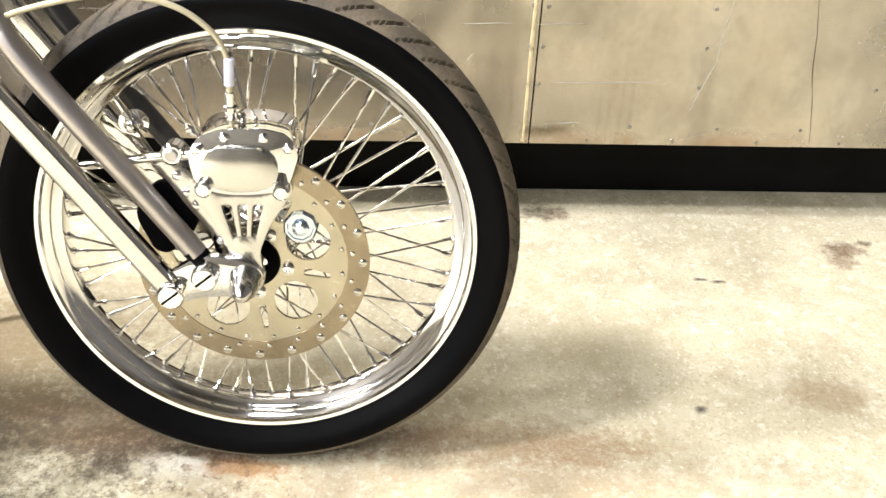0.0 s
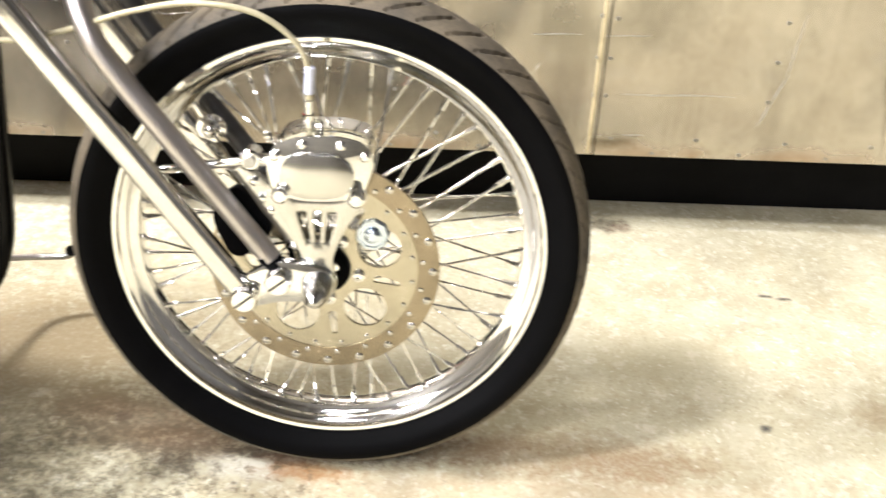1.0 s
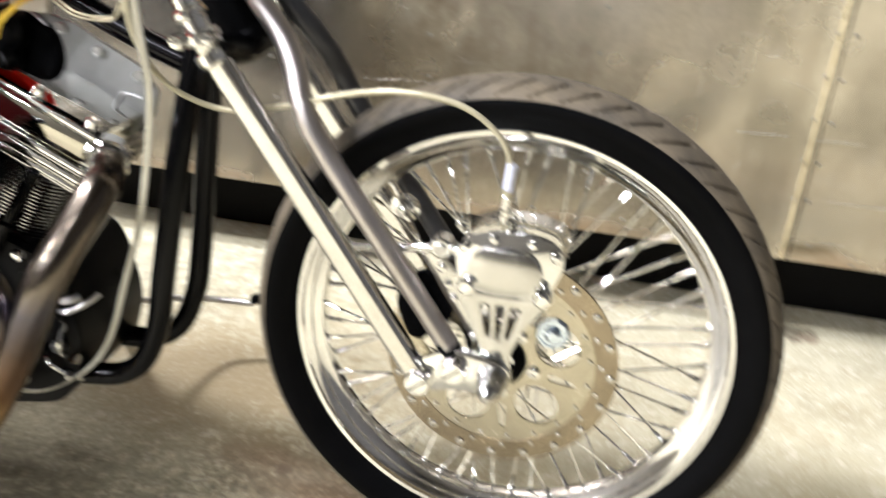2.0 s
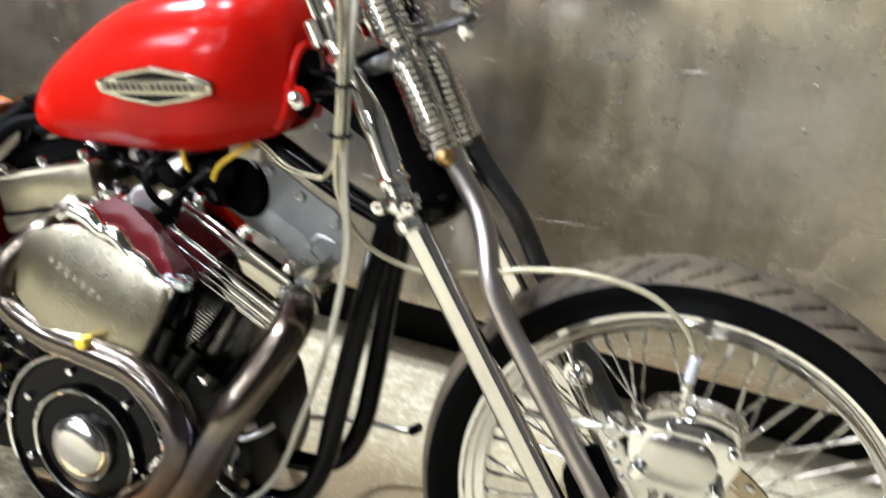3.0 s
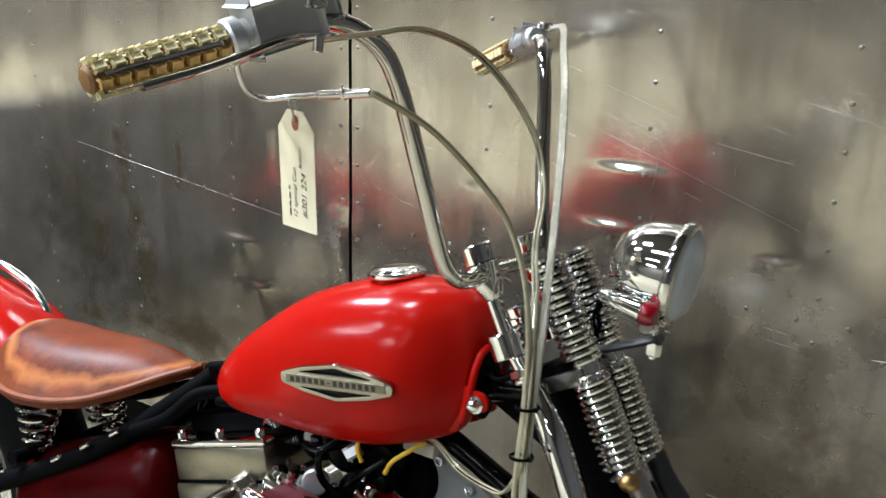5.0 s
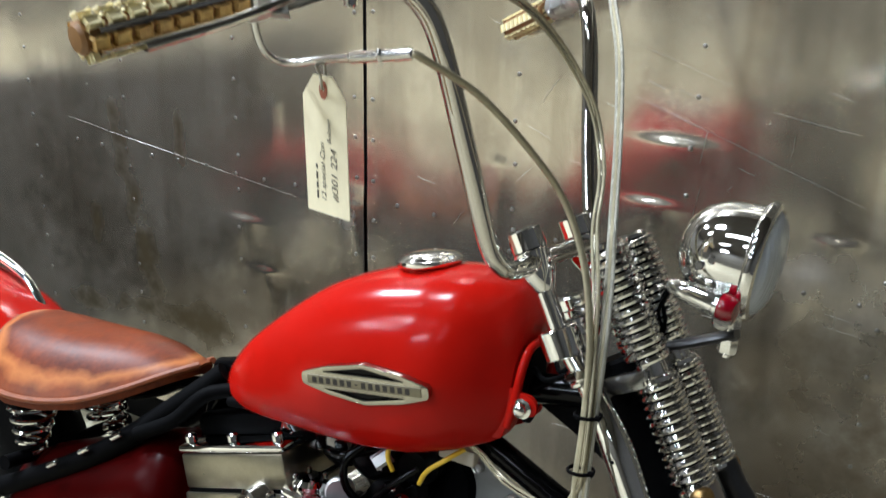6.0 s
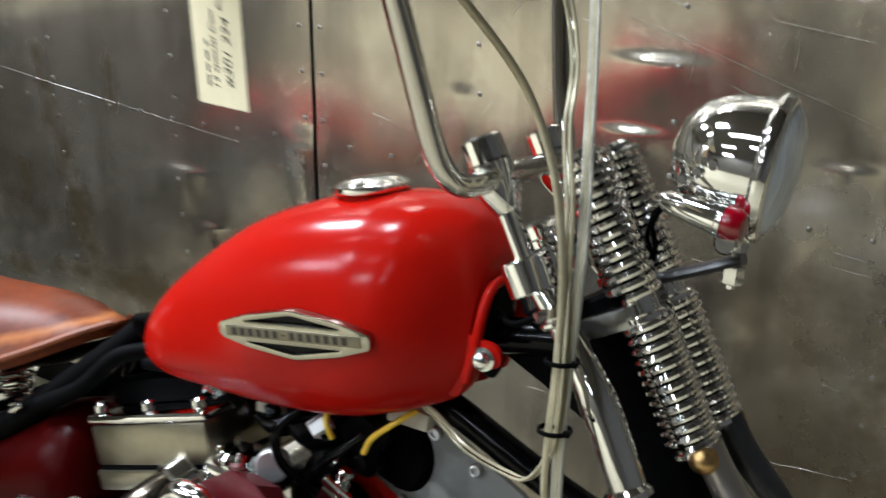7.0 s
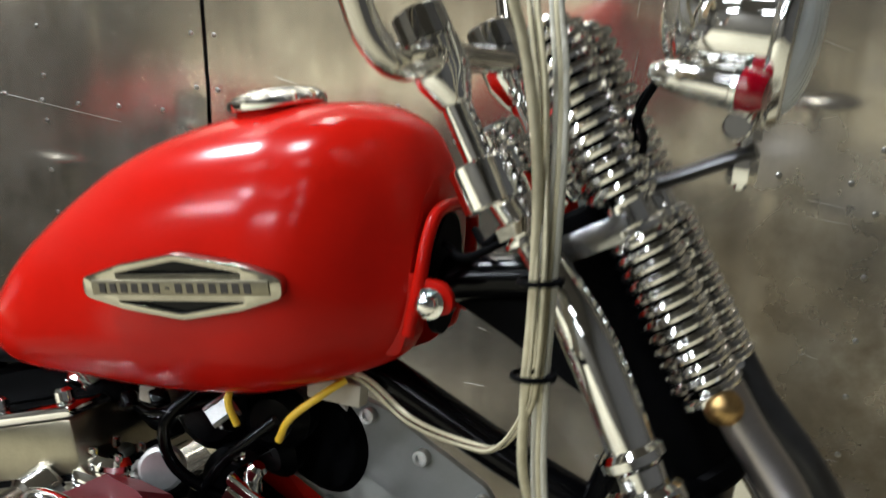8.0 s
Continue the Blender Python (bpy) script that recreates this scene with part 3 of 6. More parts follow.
build_floor()
slab("wall_south", (-9, -9.1, 0), (7, -9, CEILING), PARTITION, "plain painted hall wall", "wall")
# Unseen partition, added so that the metal wall reflects something dark.
slab("added_partition", (-2.85, 0.06, 0), (-2.75, 2.01, 0.87), PARTITION, "unseen low dark partition added to darken the reflections", "wall")
slab("wall_west", (-9.1, -9.1, 0), (-9, 3, CEILING), PARTITION, "plain painted hall wall", "wall")
slab("wall_east", (2.4, -9, 0), (2.5, 2.01, CEILING), DARK_WALL, "plain dark hall wall", "wall")
slab("wall_back", (-9.1, 3, 0), (7.1, 3.1, CEILING), BEIGE, "plain painted hall wall behind the metal wall", "wall")
slab("ceiling", (-9.1, -9.1, CEILING), (7.1, 3.1, CEILING + 0.1), DARK_CEILING, "dark ceiling with tube lights", "ceiling")


WALL_TOP = 2.5
metal_wall = slab("wall_north", (-4.5, WALL_Y + 0.004, WALL_FOOT + 0.004), (4.5, WALL_Y + 0.09, WALL_TOP), UNDERSIDE, "riveted aluminium-clad wall raised above the concrete floor", "wall")
slab("plinth", (-4.5, 2.14, 0), (4.5, 2.2, WALL_FOOT + 0.01), UNDERSIDE, "black recessed base under the metal wall", "plinth")


DENTS = [(-0.685, 1.276, 0.05, 0.03, 0.2), (-1.258, 0.833, 0.03, 0.03, 0.2), (-0.394, 0.859, 0.03, 0.02, 0.2), (-0.293, 0.792, 0.04, 0.02, 0.2), (-0.93, 0.957, 0.02, 0.02, 0.2), (-1.46, 1.0, 0.014, 0.014, 0.2)]
# Short sharp creases that catch the ceiling lights.
DENTS += [(x, z, rx, 0.009, 0.66) for x, z, rx in ((-1.556, 0.735, 0.045), (-1.497, 0.625, 0.035), (-0.609, 1.046, 0.05), (-0.638, 0.938, 0.04), (-0.342, 0.926, 0.025), (-1.258, 0.823, 0.012))]



def wall_face(x, z):
    """How far the buckled and dented sheets stand back at a spot."""
    edge = max(0.0, min(1.0, 6 * min(abs(x - SEAM_A), abs(x - SEAM_B)), 6 * (z - WALL_FOOT)))
    y = WALL_Y + 0.003 * edge * noise.noise(Vector((x * 1.7, 3.1, z * 1.7))) + 0.001 * edge * noise.noise(Vector((x * 7, 1.0, z * 7))) + 0.0009 * edge * noise.noise(Vector((x * 11, 5.0, z * 6)))
    for dx, dz, rx, rz, deep in DENTS:
        if abs(x - dx) < 3 * rx and abs(z - dz) < 20 * rz:
            fall = rz if z > dz else rz * 7  # steep above, flat below
            y -= deep * rz * math.exp(-((x - dx) / rx) ** 2 - ((z - dz) / fall) ** 2)
    return y


def wall_sheet(x0, x1, z0, z1, step, label):
    """One sheet, slightly buckled, with a folded lower edge."""
    bm = bmesh.new()
    nx, nz = int((x1 - x0) / step), int((z1 - z0) / step * 3.2)
    grid = []
    for i in range(nx + 1):
        x = x0 + (x1 - x0) * i / nx
        grid.append([bm.verts.new((x, wall_face(x, z0 + (z1 - z0) * j / nz), z0 + (z1 - z0) * j / nz)) for j in range(nz + 1)])
    for i in range(nx):
        for j in range(nz):
            bm.faces.new((grid[i][j], grid[i + 1][j], grid[i + 1][j + 1], grid[i][j + 1]))
    for i in range(nx):
        a, b = grid[i][0], grid[i + 1][0]
        c, d = bm.verts.new(b.co + V(0, 0.03, 0)), bm.verts.new(a.co + V(0, 0.03, 0))
        bm.faces.new((b, a, d, c))
    return part("panel", bm, SHEET, metal_wall, label, angle=60)


wall_sheet(-4.5, -2.6, WALL_FOOT, WALL_TOP, 0.06, "dull aluminium sheet")
wall_sheet(-2.599, SEAM_A - 0.004, WALL_FOOT, WALL_TOP, 0.016, "dull aluminium sheet with faint vertical runs")
wall_sheet(SEAM_A + 0.004, SEAM_B - 0.0015, WALL_FOOT, WALL_TOP, 0.016, "shiny scratched aluminium sheet")
wall_sheet(SEAM_B + 0.0015, 4.5, WALL_FOOT, WALL_TOP, 0.04, "pale scuffed aluminium sheet")


def rubbed_line(x0, z0, x1, z1, width, material, label, waver=0.002):
    """A thin rubbed line on the sheet, tapering out at both ends."""
    bm = bmesh.new()
    n = max(4, int(math.hypot(x1 - x0, z1 - z0) / 0.03))
    across = V(-(z1 - z0), 0, x1 - x0).normalized()
    rows = []
    for i in range(n + 1):
        t = i / n
        p = V(x0 + (x1 - x0) * t, 0, z0 + (z1 - z0) * t) + across * waver * noise.noise(V(x0 * 9 + t * 4, z0 * 7, 0.3))
        w = 0.65 * width * (0.25 + 0.75 * math.sin(math.pi * t)) * (0.8 + 0.5 * noise.noise(V(t * 9, x0 * 5, z0)))
        rows.append([bm.verts.new((q.x, wall_face(q.x, q.z) - d, q.z)) for q, d in ((p - across * w, 0.0001), (p, 0.0007), (p + across * w, 0.0001))])
    for a, b in zip(rows, rows[1:]):
        for j in range(2):
            bm.faces.new((a[j], a[j + 1], b[j + 1], b[j]))
    return part("scratch" if material is SCRATCH else "crease", bm, material, metal_wall, label)


SCRATCHES = [
    (0.501, 0.322, 0.727, 0.325, 0.0016), (0.315, 0.441, 0.412, 0.445, 0.0016), (0.45, 0.443, 0.546, 0.446, 0.0012), (0.514, 0.233, 0.561, 0.233, 0.0014),
    (0.827, 0.5, 0.818, 0.373, 0.0022), (0.82, 0.376, 0.782, 0.262, 0.003), (-0.682, 1.116, -0.31, 0.992, 0.0007), (-0.69, 1.201, -0.531, 1.15, 0.0006),
    (-0.464, 1.118, -0.333, 1.099, 0.0008), (-0.402, 0.456, -0.261, 0.465, 0.0008), (-2.117, 0.893, -1.406, 0.815, 0.0005), (-0.343, 0.813, -0.295, 0.806, 0.0009),
    (-0.171, 0.796, -0.118, 0.801, 0.0014), (-0.341, 0.792, -0.282, 0.786, 0.0008), (-0.34, 1.204, -0.162, 1.167, 0.0006),
]
rng = random.Random(41)
for k in range(70):
    x, z, turn, run = rng.uniform(-1.15, 0.4), rng.uniform(0.35, 1.3), rng.choice((-0.3, -0.25, 0.02, 0.9, 1.5)) + rng.uniform(-0.1, 0.1), rng.uniform(0.008, 0.07)
    SCRATCHES.append((x, z, x + run * math.cos(turn), z + run * math.sin(turn), rng.uniform(0.0003, 0.0008)))
for line in SCRATCHES:
    rubbed_line(*line, SCRATCH, "bright scratch")
rubbed_line(0.988, 0.52, 1.048, 0.193, 0.0016, UNDERSIDE, "dark crease", 0.006)
bm = bmesh.new()
for k in range(48):
    z = WALL_FOOT + 0.004 + k * 0.04
    block(bm, (SEAM_B - 0.012, WALL_Y - 0.0006, z + 0.02), (0.006 + 0.003 * noise.noise(V(z * 9, 0, 0)), 0.003, 0.041), 0.0006)
part("sealant_strip", bm, SEALANT, metal_wall, "yellowed sealant strip beside the seam")

# The motorcycle. Its own frame: x forward, y to its left, z up, leaning on its stand away from the camera.
MID = -0.035
bike = thing("motorcycle", pose(0, 1.358, 0, -9.36, 0, 0), "red custom motorcycle with chrome springer fork, leaning on its side stand", "motorcycle")
AXLE = V(0.003, 0.002, 0.3685)
TYRE_R, RIM_R = 0.3675, 0.306
Y_AXIS = Matrix.Rotation(radians(-90), 4, "X")  # z of a lathe becomes the wheel's y


def mirror(p):
    return (p[0], 2 * MID - p[1], p[2])


# Front wheel.
def blade_leg(bm, p, q, wide, thick):
    """A bar from p to q with flat faces and full round edges, its ends rounded off."""
    way = (q - p).normalized()
    side = V(0, 1, 0)
    across = side.cross(way)
    length = (q - p).length
    turns = [radians(15 * k) for k in range(1, 12)]
    section = [(x, 1.0) for x in (-0.5, -0.25, 0.0, 0.25, 0.5)] + [(0.5 + 0.5 * math.sin(a), math.cos(a)) for a in turns]
    section += [(-x, -y) for x, y in section]
    rows = []
    for f, k in ((0.0, 0.55), (0.012, 0.85), (0.03, 1.0), (0.35, 1.0), (0.7, 1.0), (0.97, 1.0), (1.0, 0.8)):
        c = p + way * length * f
        rows.append([bm.verts.new(c + across * wide * k * x + side * thick * y) for x, y in section])
    n = len(section)
    for a, b in zip(rows, rows[1:]):
        for j in range(n):
            bm.faces.new((a[j], a[(j + 1) % n], b[(j + 1) % n], b[j]))
    bm.faces.new(rows[0][::-1]), bm.faces.new(rows[-1])
    bmesh.ops.recalc_face_normals(bm, faces=bm.faces[:])
    return bm


def tyre_meshes(width=0.054, repeats=54):
    """Sidewalls and, apart from them, a tread with curved sipes cut into it."""
    side = bmesh.new()
    prof = [(0.293, 0.028), (0.3005, 0.033), (0.3065, 0.0345), (0.3125, 0.0385), (0.3225, 0.0465), (0.3335, 0.0515), (0.3425, 0.0525), (0.3485, 0.0505)]
    full = [(r, -y) for r, y in prof[::-1]]
    lathe(side, full, 120, Y_AXIS)
    lathe(side, prof, 120, Y_AXIS)
    tread = bmesh.new()
    n_round, n_across = repeats * 18, 40
    rings = []
    for i in range(n_round):
        a = 2 * math.pi * i / n_round
        row = []
        for j in range(n_across + 1):
            u = -1 + 2 * j / n_across
            y = 0.0505 * math.sin(u * 1.25) / math.sin(1.25)
            r = 0.3485 + (TYRE_R - 0.3485) * (1 - abs(u) ** 2.3)
            au = abs(u)
            phase = (a * repeats / (2 * math.pi) + (0.5 if u > 0 else 0.0) + 1.5 * max(0.0, au - 0.12) ** 1.25) % 1.0
            depth = 0.0
            if 0.12 < au < 0.95 and abs(phase - 0.5) < 0.1 * (1.1 - 0.5 * au):
                depth = 0.006
            row.append(tread.verts.new(Y_AXIS @ V((r - depth) * math.cos(a), (r - depth) * math.sin(a), y)))
        rings.append(row)
    for i in range(n_round):
        p, q = rings[i], rings[(i + 1) % n_round]
        for j in range(n_across):
            tread.faces.new((p[j], q[j], q[j + 1], p[j + 1]))
    return side, tread


def build_front_wheel():
    hub = bmesh.new()
    lathe(hub, [(0.012, -0.075), (0.024, -0.075), (0.026, -0.06), (0.047, -0.058), (0.049, -0.052), (0.034, -0.045), (0.028, -0.02), (0.028, 0.02), (0.034, 0.03), (0.049, 0.036), (0.049, 0.042), (0.026, 0.046), (0.024, 0.075), (0.012, 0.075)], 40, Y_AXIS)
    wheel = part("front_wheel", hub, CHROME, bike, "laced chrome front wheel with black tyre", Matrix.Translation(AXLE))
    side, tread = tyre_meshes()
    part("sidewall", side, RUBBER, wheel, "black rubber sidewalls")
    part("tread", tread, DUSTY_RUBBER, wheel, "dusty tread with curved sipes", angle=30)
    rim = bmesh.new()
    half = [(0.306, 0.0335), (0.304, 0.0358), (0.299, 0.0348), (0.296, 0.0305), (0.291, 0.0285), (0.287, 0.0255), (0.286, 0.0205), (0.2805, 0.017), (0.274, 0.0145), (0.271, 0.009), (0.2702, 0)]
    lathe(rim, half + [(r, -y) for r, y in half[-2::-1]], 160, Y_AXIS)
    part("rim", rim, SPRING_CHROME, wheel, "mirror-polished chrome rim", angle=25)
    count = 60
    for kind in range(4):
        sgn, lean = (1, -1)[kind % 2], (1, -1)[kind // 2]
        bm = bmesh.new()
        swing = radians(62) * lean
        a0 = V(0.043 * math.sin(-swing), 0.047 * sgn - 0.008, 0.043 * math.cos(swing))
        rim_pt = V(0, 0.004 * sgn, 0.2715)
        way = (a0 - rim_pt).normalized()
        tube(bm, [a0, rim_pt + way * 0.02], 0.0019, 8, 1)
        rod(bm, rim_pt + way * 0.021, rim_pt - way * 0.002, 0.0034, 8, 0.0006)
        rod(bm, rim_pt + way * 0.004, rim_pt - way * 0.003, 0.0052, 10, 0.001)
        data = mesh_of("spoke", bm, CHROME)
        for i in range(kind, count, 4):
            shared("spoke", data, wheel, Matrix.Rotation(2 * math.pi * i / count, 4, "Y"))
    # brake disc on the right side
    disc = bmesh.new()
    holes = []
    for k in range(5):
        a = 2 * math.pi * k / 5 + 0.42
        holes.append(ring(0.08 * math.cos(a), 0.08 * math.sin(a), 0.03, 28))
        b = a + math.pi / 5
        slot = [(0.068, -0.006), (0.104, -0.0035), (0.104, 0.0035), (0.068, 0.006)]
        holes.append(rounded([(x * math.cos(b) - z * math.sin(b), x * math.sin(b) + z * math.cos(b)) for x, z in slot], 0.003, 3))
    for k in range(20):
        for r, shift, size in ((0.146, 0.0, 0.0), (0.133, 0.09, 0.0022), (0.121, 0.16, 0.0022)):
            if size:
                a = 2 * math.pi * k / 20 + shift
                holes.append(ring(r * math.cos(a), r * math.sin(a), size, 8))
    plate(disc, ring(0, 0, 0.128, 90), [h for h in holes if max(math.hypot(*p) for p in h) < 0.126] + [ring(0, 0, 0.03, 32)], -0.0815, -0.0765)
    pins = []
    for k in range(20):
        for r, shift, size in ((0.146, 0.0, 0.0058), (0.133, 0.1, 0.0038), (0.119, 0.17, 0.003)):
            pins.append((2 * math.pi * k / 20 + shift, r, size))
    ob = part("brake_disc", disc, BRONZE, wheel, "warm-toned steel brake disc with rows of rivets")
    meshes = {}
    for a, r, size in pins:
        if size not in meshes:
            bm = bmesh.new()
            lathe(bm, [(size, -0.001), (size, 0.0009), (size * 0.75, 0.0018), (0, 0.0021)], 12)
            meshes[size] = mesh_of("disc_rivet", bm, SATIN_CHROME)
        p = V(r * math.cos(a), -0.0823, r * math.sin(a))
        shared("disc_rivet", meshes[size], ob, along(p, p - V(0, 1, 0)))
    band = bmesh.new()
    plate(band, ring(0, 0, 0.1555, 120), [ring(0, 0, 0.126, 90)], -0.0825, -0.0757)
    part("disc_band", band, DISC_BAND, wheel, "darker rubbed outer band")
    for k in range(5):
        a = 2 * math.pi * k / 5 + 0.42 + math.pi / 5
        bm = bmesh.new()
        p = V(0.046 * math.cos(a), -0.0815, 0.046 * math.sin(a))
        lathe(bm, [(0.0085, 0), (0.0085, 0.004), (0.006, 0.0055), (0.0035, 0.0055), (0.0035, 0.003), (0, 0.003)], 20, along(p, p - V(0, 1, 0)))
        part("disc_bolt", bm, CHROME, wheel)
    bm = bmesh.new()
    cap = along((0.064, -0.083, 0.053), (0.064, -0.2, 0.053))
    lathe(bm, [(0.0235, -0.012), (0.0235, 0.001), (0.021, 0.004), (0.018, 0.004), (0.017, 0.002), (0.012, 0.002), (0.011, 0.007), (0.006, 0.009), (0, 0.009)], 9, cap)
    part("speed_sensor", bm, BLUE_CHROME, bike, "bluish chrome faceted cap behind the caliper", Matrix.Translation(AXLE), 20)
    bm = bmesh.new()
    hexnut(bm, (-0.16, 0.012, 0.533), (-0.16, 0.0, 0.533), 0.014)
    lathe(bm, [(0.02, -0.004), (0.02, 0.0), (0.011, 0.001), (0.011, 0.012), (0.007, 0.016), (0, 0.017)], 20, along((-0.16, 0.004, 0.533), (-0.16, -1, 0.533)))
    part("fork_nut", bm, CHROME, bike, "chrome nut and washer on the far fork leg")
    bm = bmesh.new()
    lathe(bm, [(0.02, 0.05), (0.036, 0.05), (0.04, 0.062), (0.034, 0.088), (0.027, 0.092), (0.02, 0.092)], 32, Matrix.Rotation(radians(90), 4, "X"))
    part("hub_seal", bm, MATT_BLACK, wheel)
    return wheel


build_front_wheel()


# Brake caliper and its bracket.
def build_caliper():
    body = bmesh.new()
    outline = rounded([(-0.055, 0.5), (-0.062, 0.535), (-0.05, 0.562), (-0.02, 0.573), (0.03, 0.574), (0.066, 0.565), (0.074, 0.54), (0.058, 0.494), (0.03, 0.488), (0.0, 0.486), (-0.03, 0.488)], 0.012)
    plate(body, outline, [], -0.128, -0.05, bevel=0.006)
    cal = part("brake_caliper", body, CHROME, bike, "polished four-piston brake caliper")
    face = bmesh.new()
    plate(face, rounded([(-0.042, 0.503), (-0.046, 0.53), (-0.03, 0.552), (0.03, 0.552), (0.05, 0.53), (0.046, 0.503), (0.02, 0.494), (-0.016, 0.494)], 0.014), [], -0.138, -0.126, bevel=0.004)
    part("caliper_cover", face, SATIN_CHROME, cal, "flat polished cover")
    for x, z, r in ((-0.043, 0.5, 0.0105), (0.052, 0.497, 0.0105), (-0.05, 0.548, 0.0065), (-0.015, 0.563, 0.006), (0.032, 0.563, 0.006), (0.062, 0.55, 0.006)):
        bm = bmesh.new()
        rod(bm, (x, -0.126, z), (x, -0.148 if r > 0.01 else -0.137, z), r, 20, 0.003)
        part("caliper_bolt", bm, CHROME, cal)
    for x, z in ((-0.058, 0.556), (0.006, 0.574)):
        bm = bmesh.new()
        rod(bm, (x, -0.105, z), (x - 0.006, -0.108, z + 0.016), 0.004, 12)
        rod(bm, (x - 0.002, -0.106, z + 0.006), (x - 0.004, -0.107, z + 0.012), 0.0062, 6)
        part("bleed_nipple", bm, CHROME, cal)
    plate_bm = bmesh.new()
    outline = rounded([(-0.058, 0.515), (-0.03, 0.487), (0.028, 0.487), (0.06, 0.512), (0.066, 0.492), (0.034, 0.445), (0.018, 0.405), (0.022, 0.378), (0.0, 0.362), (-0.02, 0.378), (-0.02, 0.405), (-0.036, 0.445), (-0.066, 0.492)], 0.01)
    slots = [rounded([(x - w, 0.472), (x + w, 0.472), (x * 0.6 + w * 0.5, 0.428), (x * 0.6 - w * 0.5, 0.428)], 0.004, 3) for x, w in ((-0.02, 0.007), (0.0, 0.0065), (0.02, 0.007))]
    plate(plate_bm, outline, slots, -0.126, -0.117, bevel=0.0015)
    part("caliper_bracket", plate_bm, SATIN_CHROME, bike, "satin alloy caliper bracket with tapered slots")
    arm = bmesh.new()
    plate(arm, rounded([(-0.112, 0.516), (-0.09, 0.528), (-0.061, 0.501), (-0.026, 0.439), (-0.022, 0.385), (-0.041, 0.386), (-0.046, 0.423), (-0.075, 0.462), (-0.094, 0.493)], 0.006), [], -0.104, -0.098, bevel=0.0015)
    stay = part("torque_arm", arm, SATIN_CHROME, bike, "satin alloy brake torque arm")
    for x, z in ((-0.082, 0.503), (-0.072, 0.48), (-0.062, 0.462), (-0.034, 0.41)):
        bm = bmesh.new()
        lathe(bm, [(0.006, 0), (0.006, 0.004), (0.0035, 0.0055), (0, 0.0055)], 14, along((x, -0.104, z), (x, -1, z)))
        part("arm_bolt", bm, CHROME, stay)
    bm = bmesh.new()
    plate(bm, rounded([(-0.144, 0.447), (-0.125, 0.479), (-0.105, 0.494), (-0.08, 0.462), (-0.062, 0.432), (-0.075, 0.415), (-0.105, 0.389), (-0.122, 0.394)], 0.018), [], -0.098, -0.086, bevel=0.004)
    part("disc_side_plate", bm, MATT_BLACK, bike, "black plate beside the brake disc")
    arm = bmesh.new()
    tube(arm, [(-0.06, -0.112, 0.535), (-0.1, -0.116, 0.532), (-0.15, -0.11, 0.522), (-0.2, -0.1, 0.512)], [0.0085, 0.006, 0.006, 0.0055], 12)
    rod(arm, (-0.081, -0.128, 0.538), (-0.081, -0.1, 0.538), 0.014, 24, 0.003)
    ob = part("torque_rod", arm, CHROME, bike, "chrome brake torque rod")
    bm = bmesh.new()
    rod(bm, (-0.081, -0.126, 0.538), (-0.081, -0.132, 0.538), 0.008, 20, 0.001)
    part("rod_bolt", bm, STEEL, ob)


build_caliper()


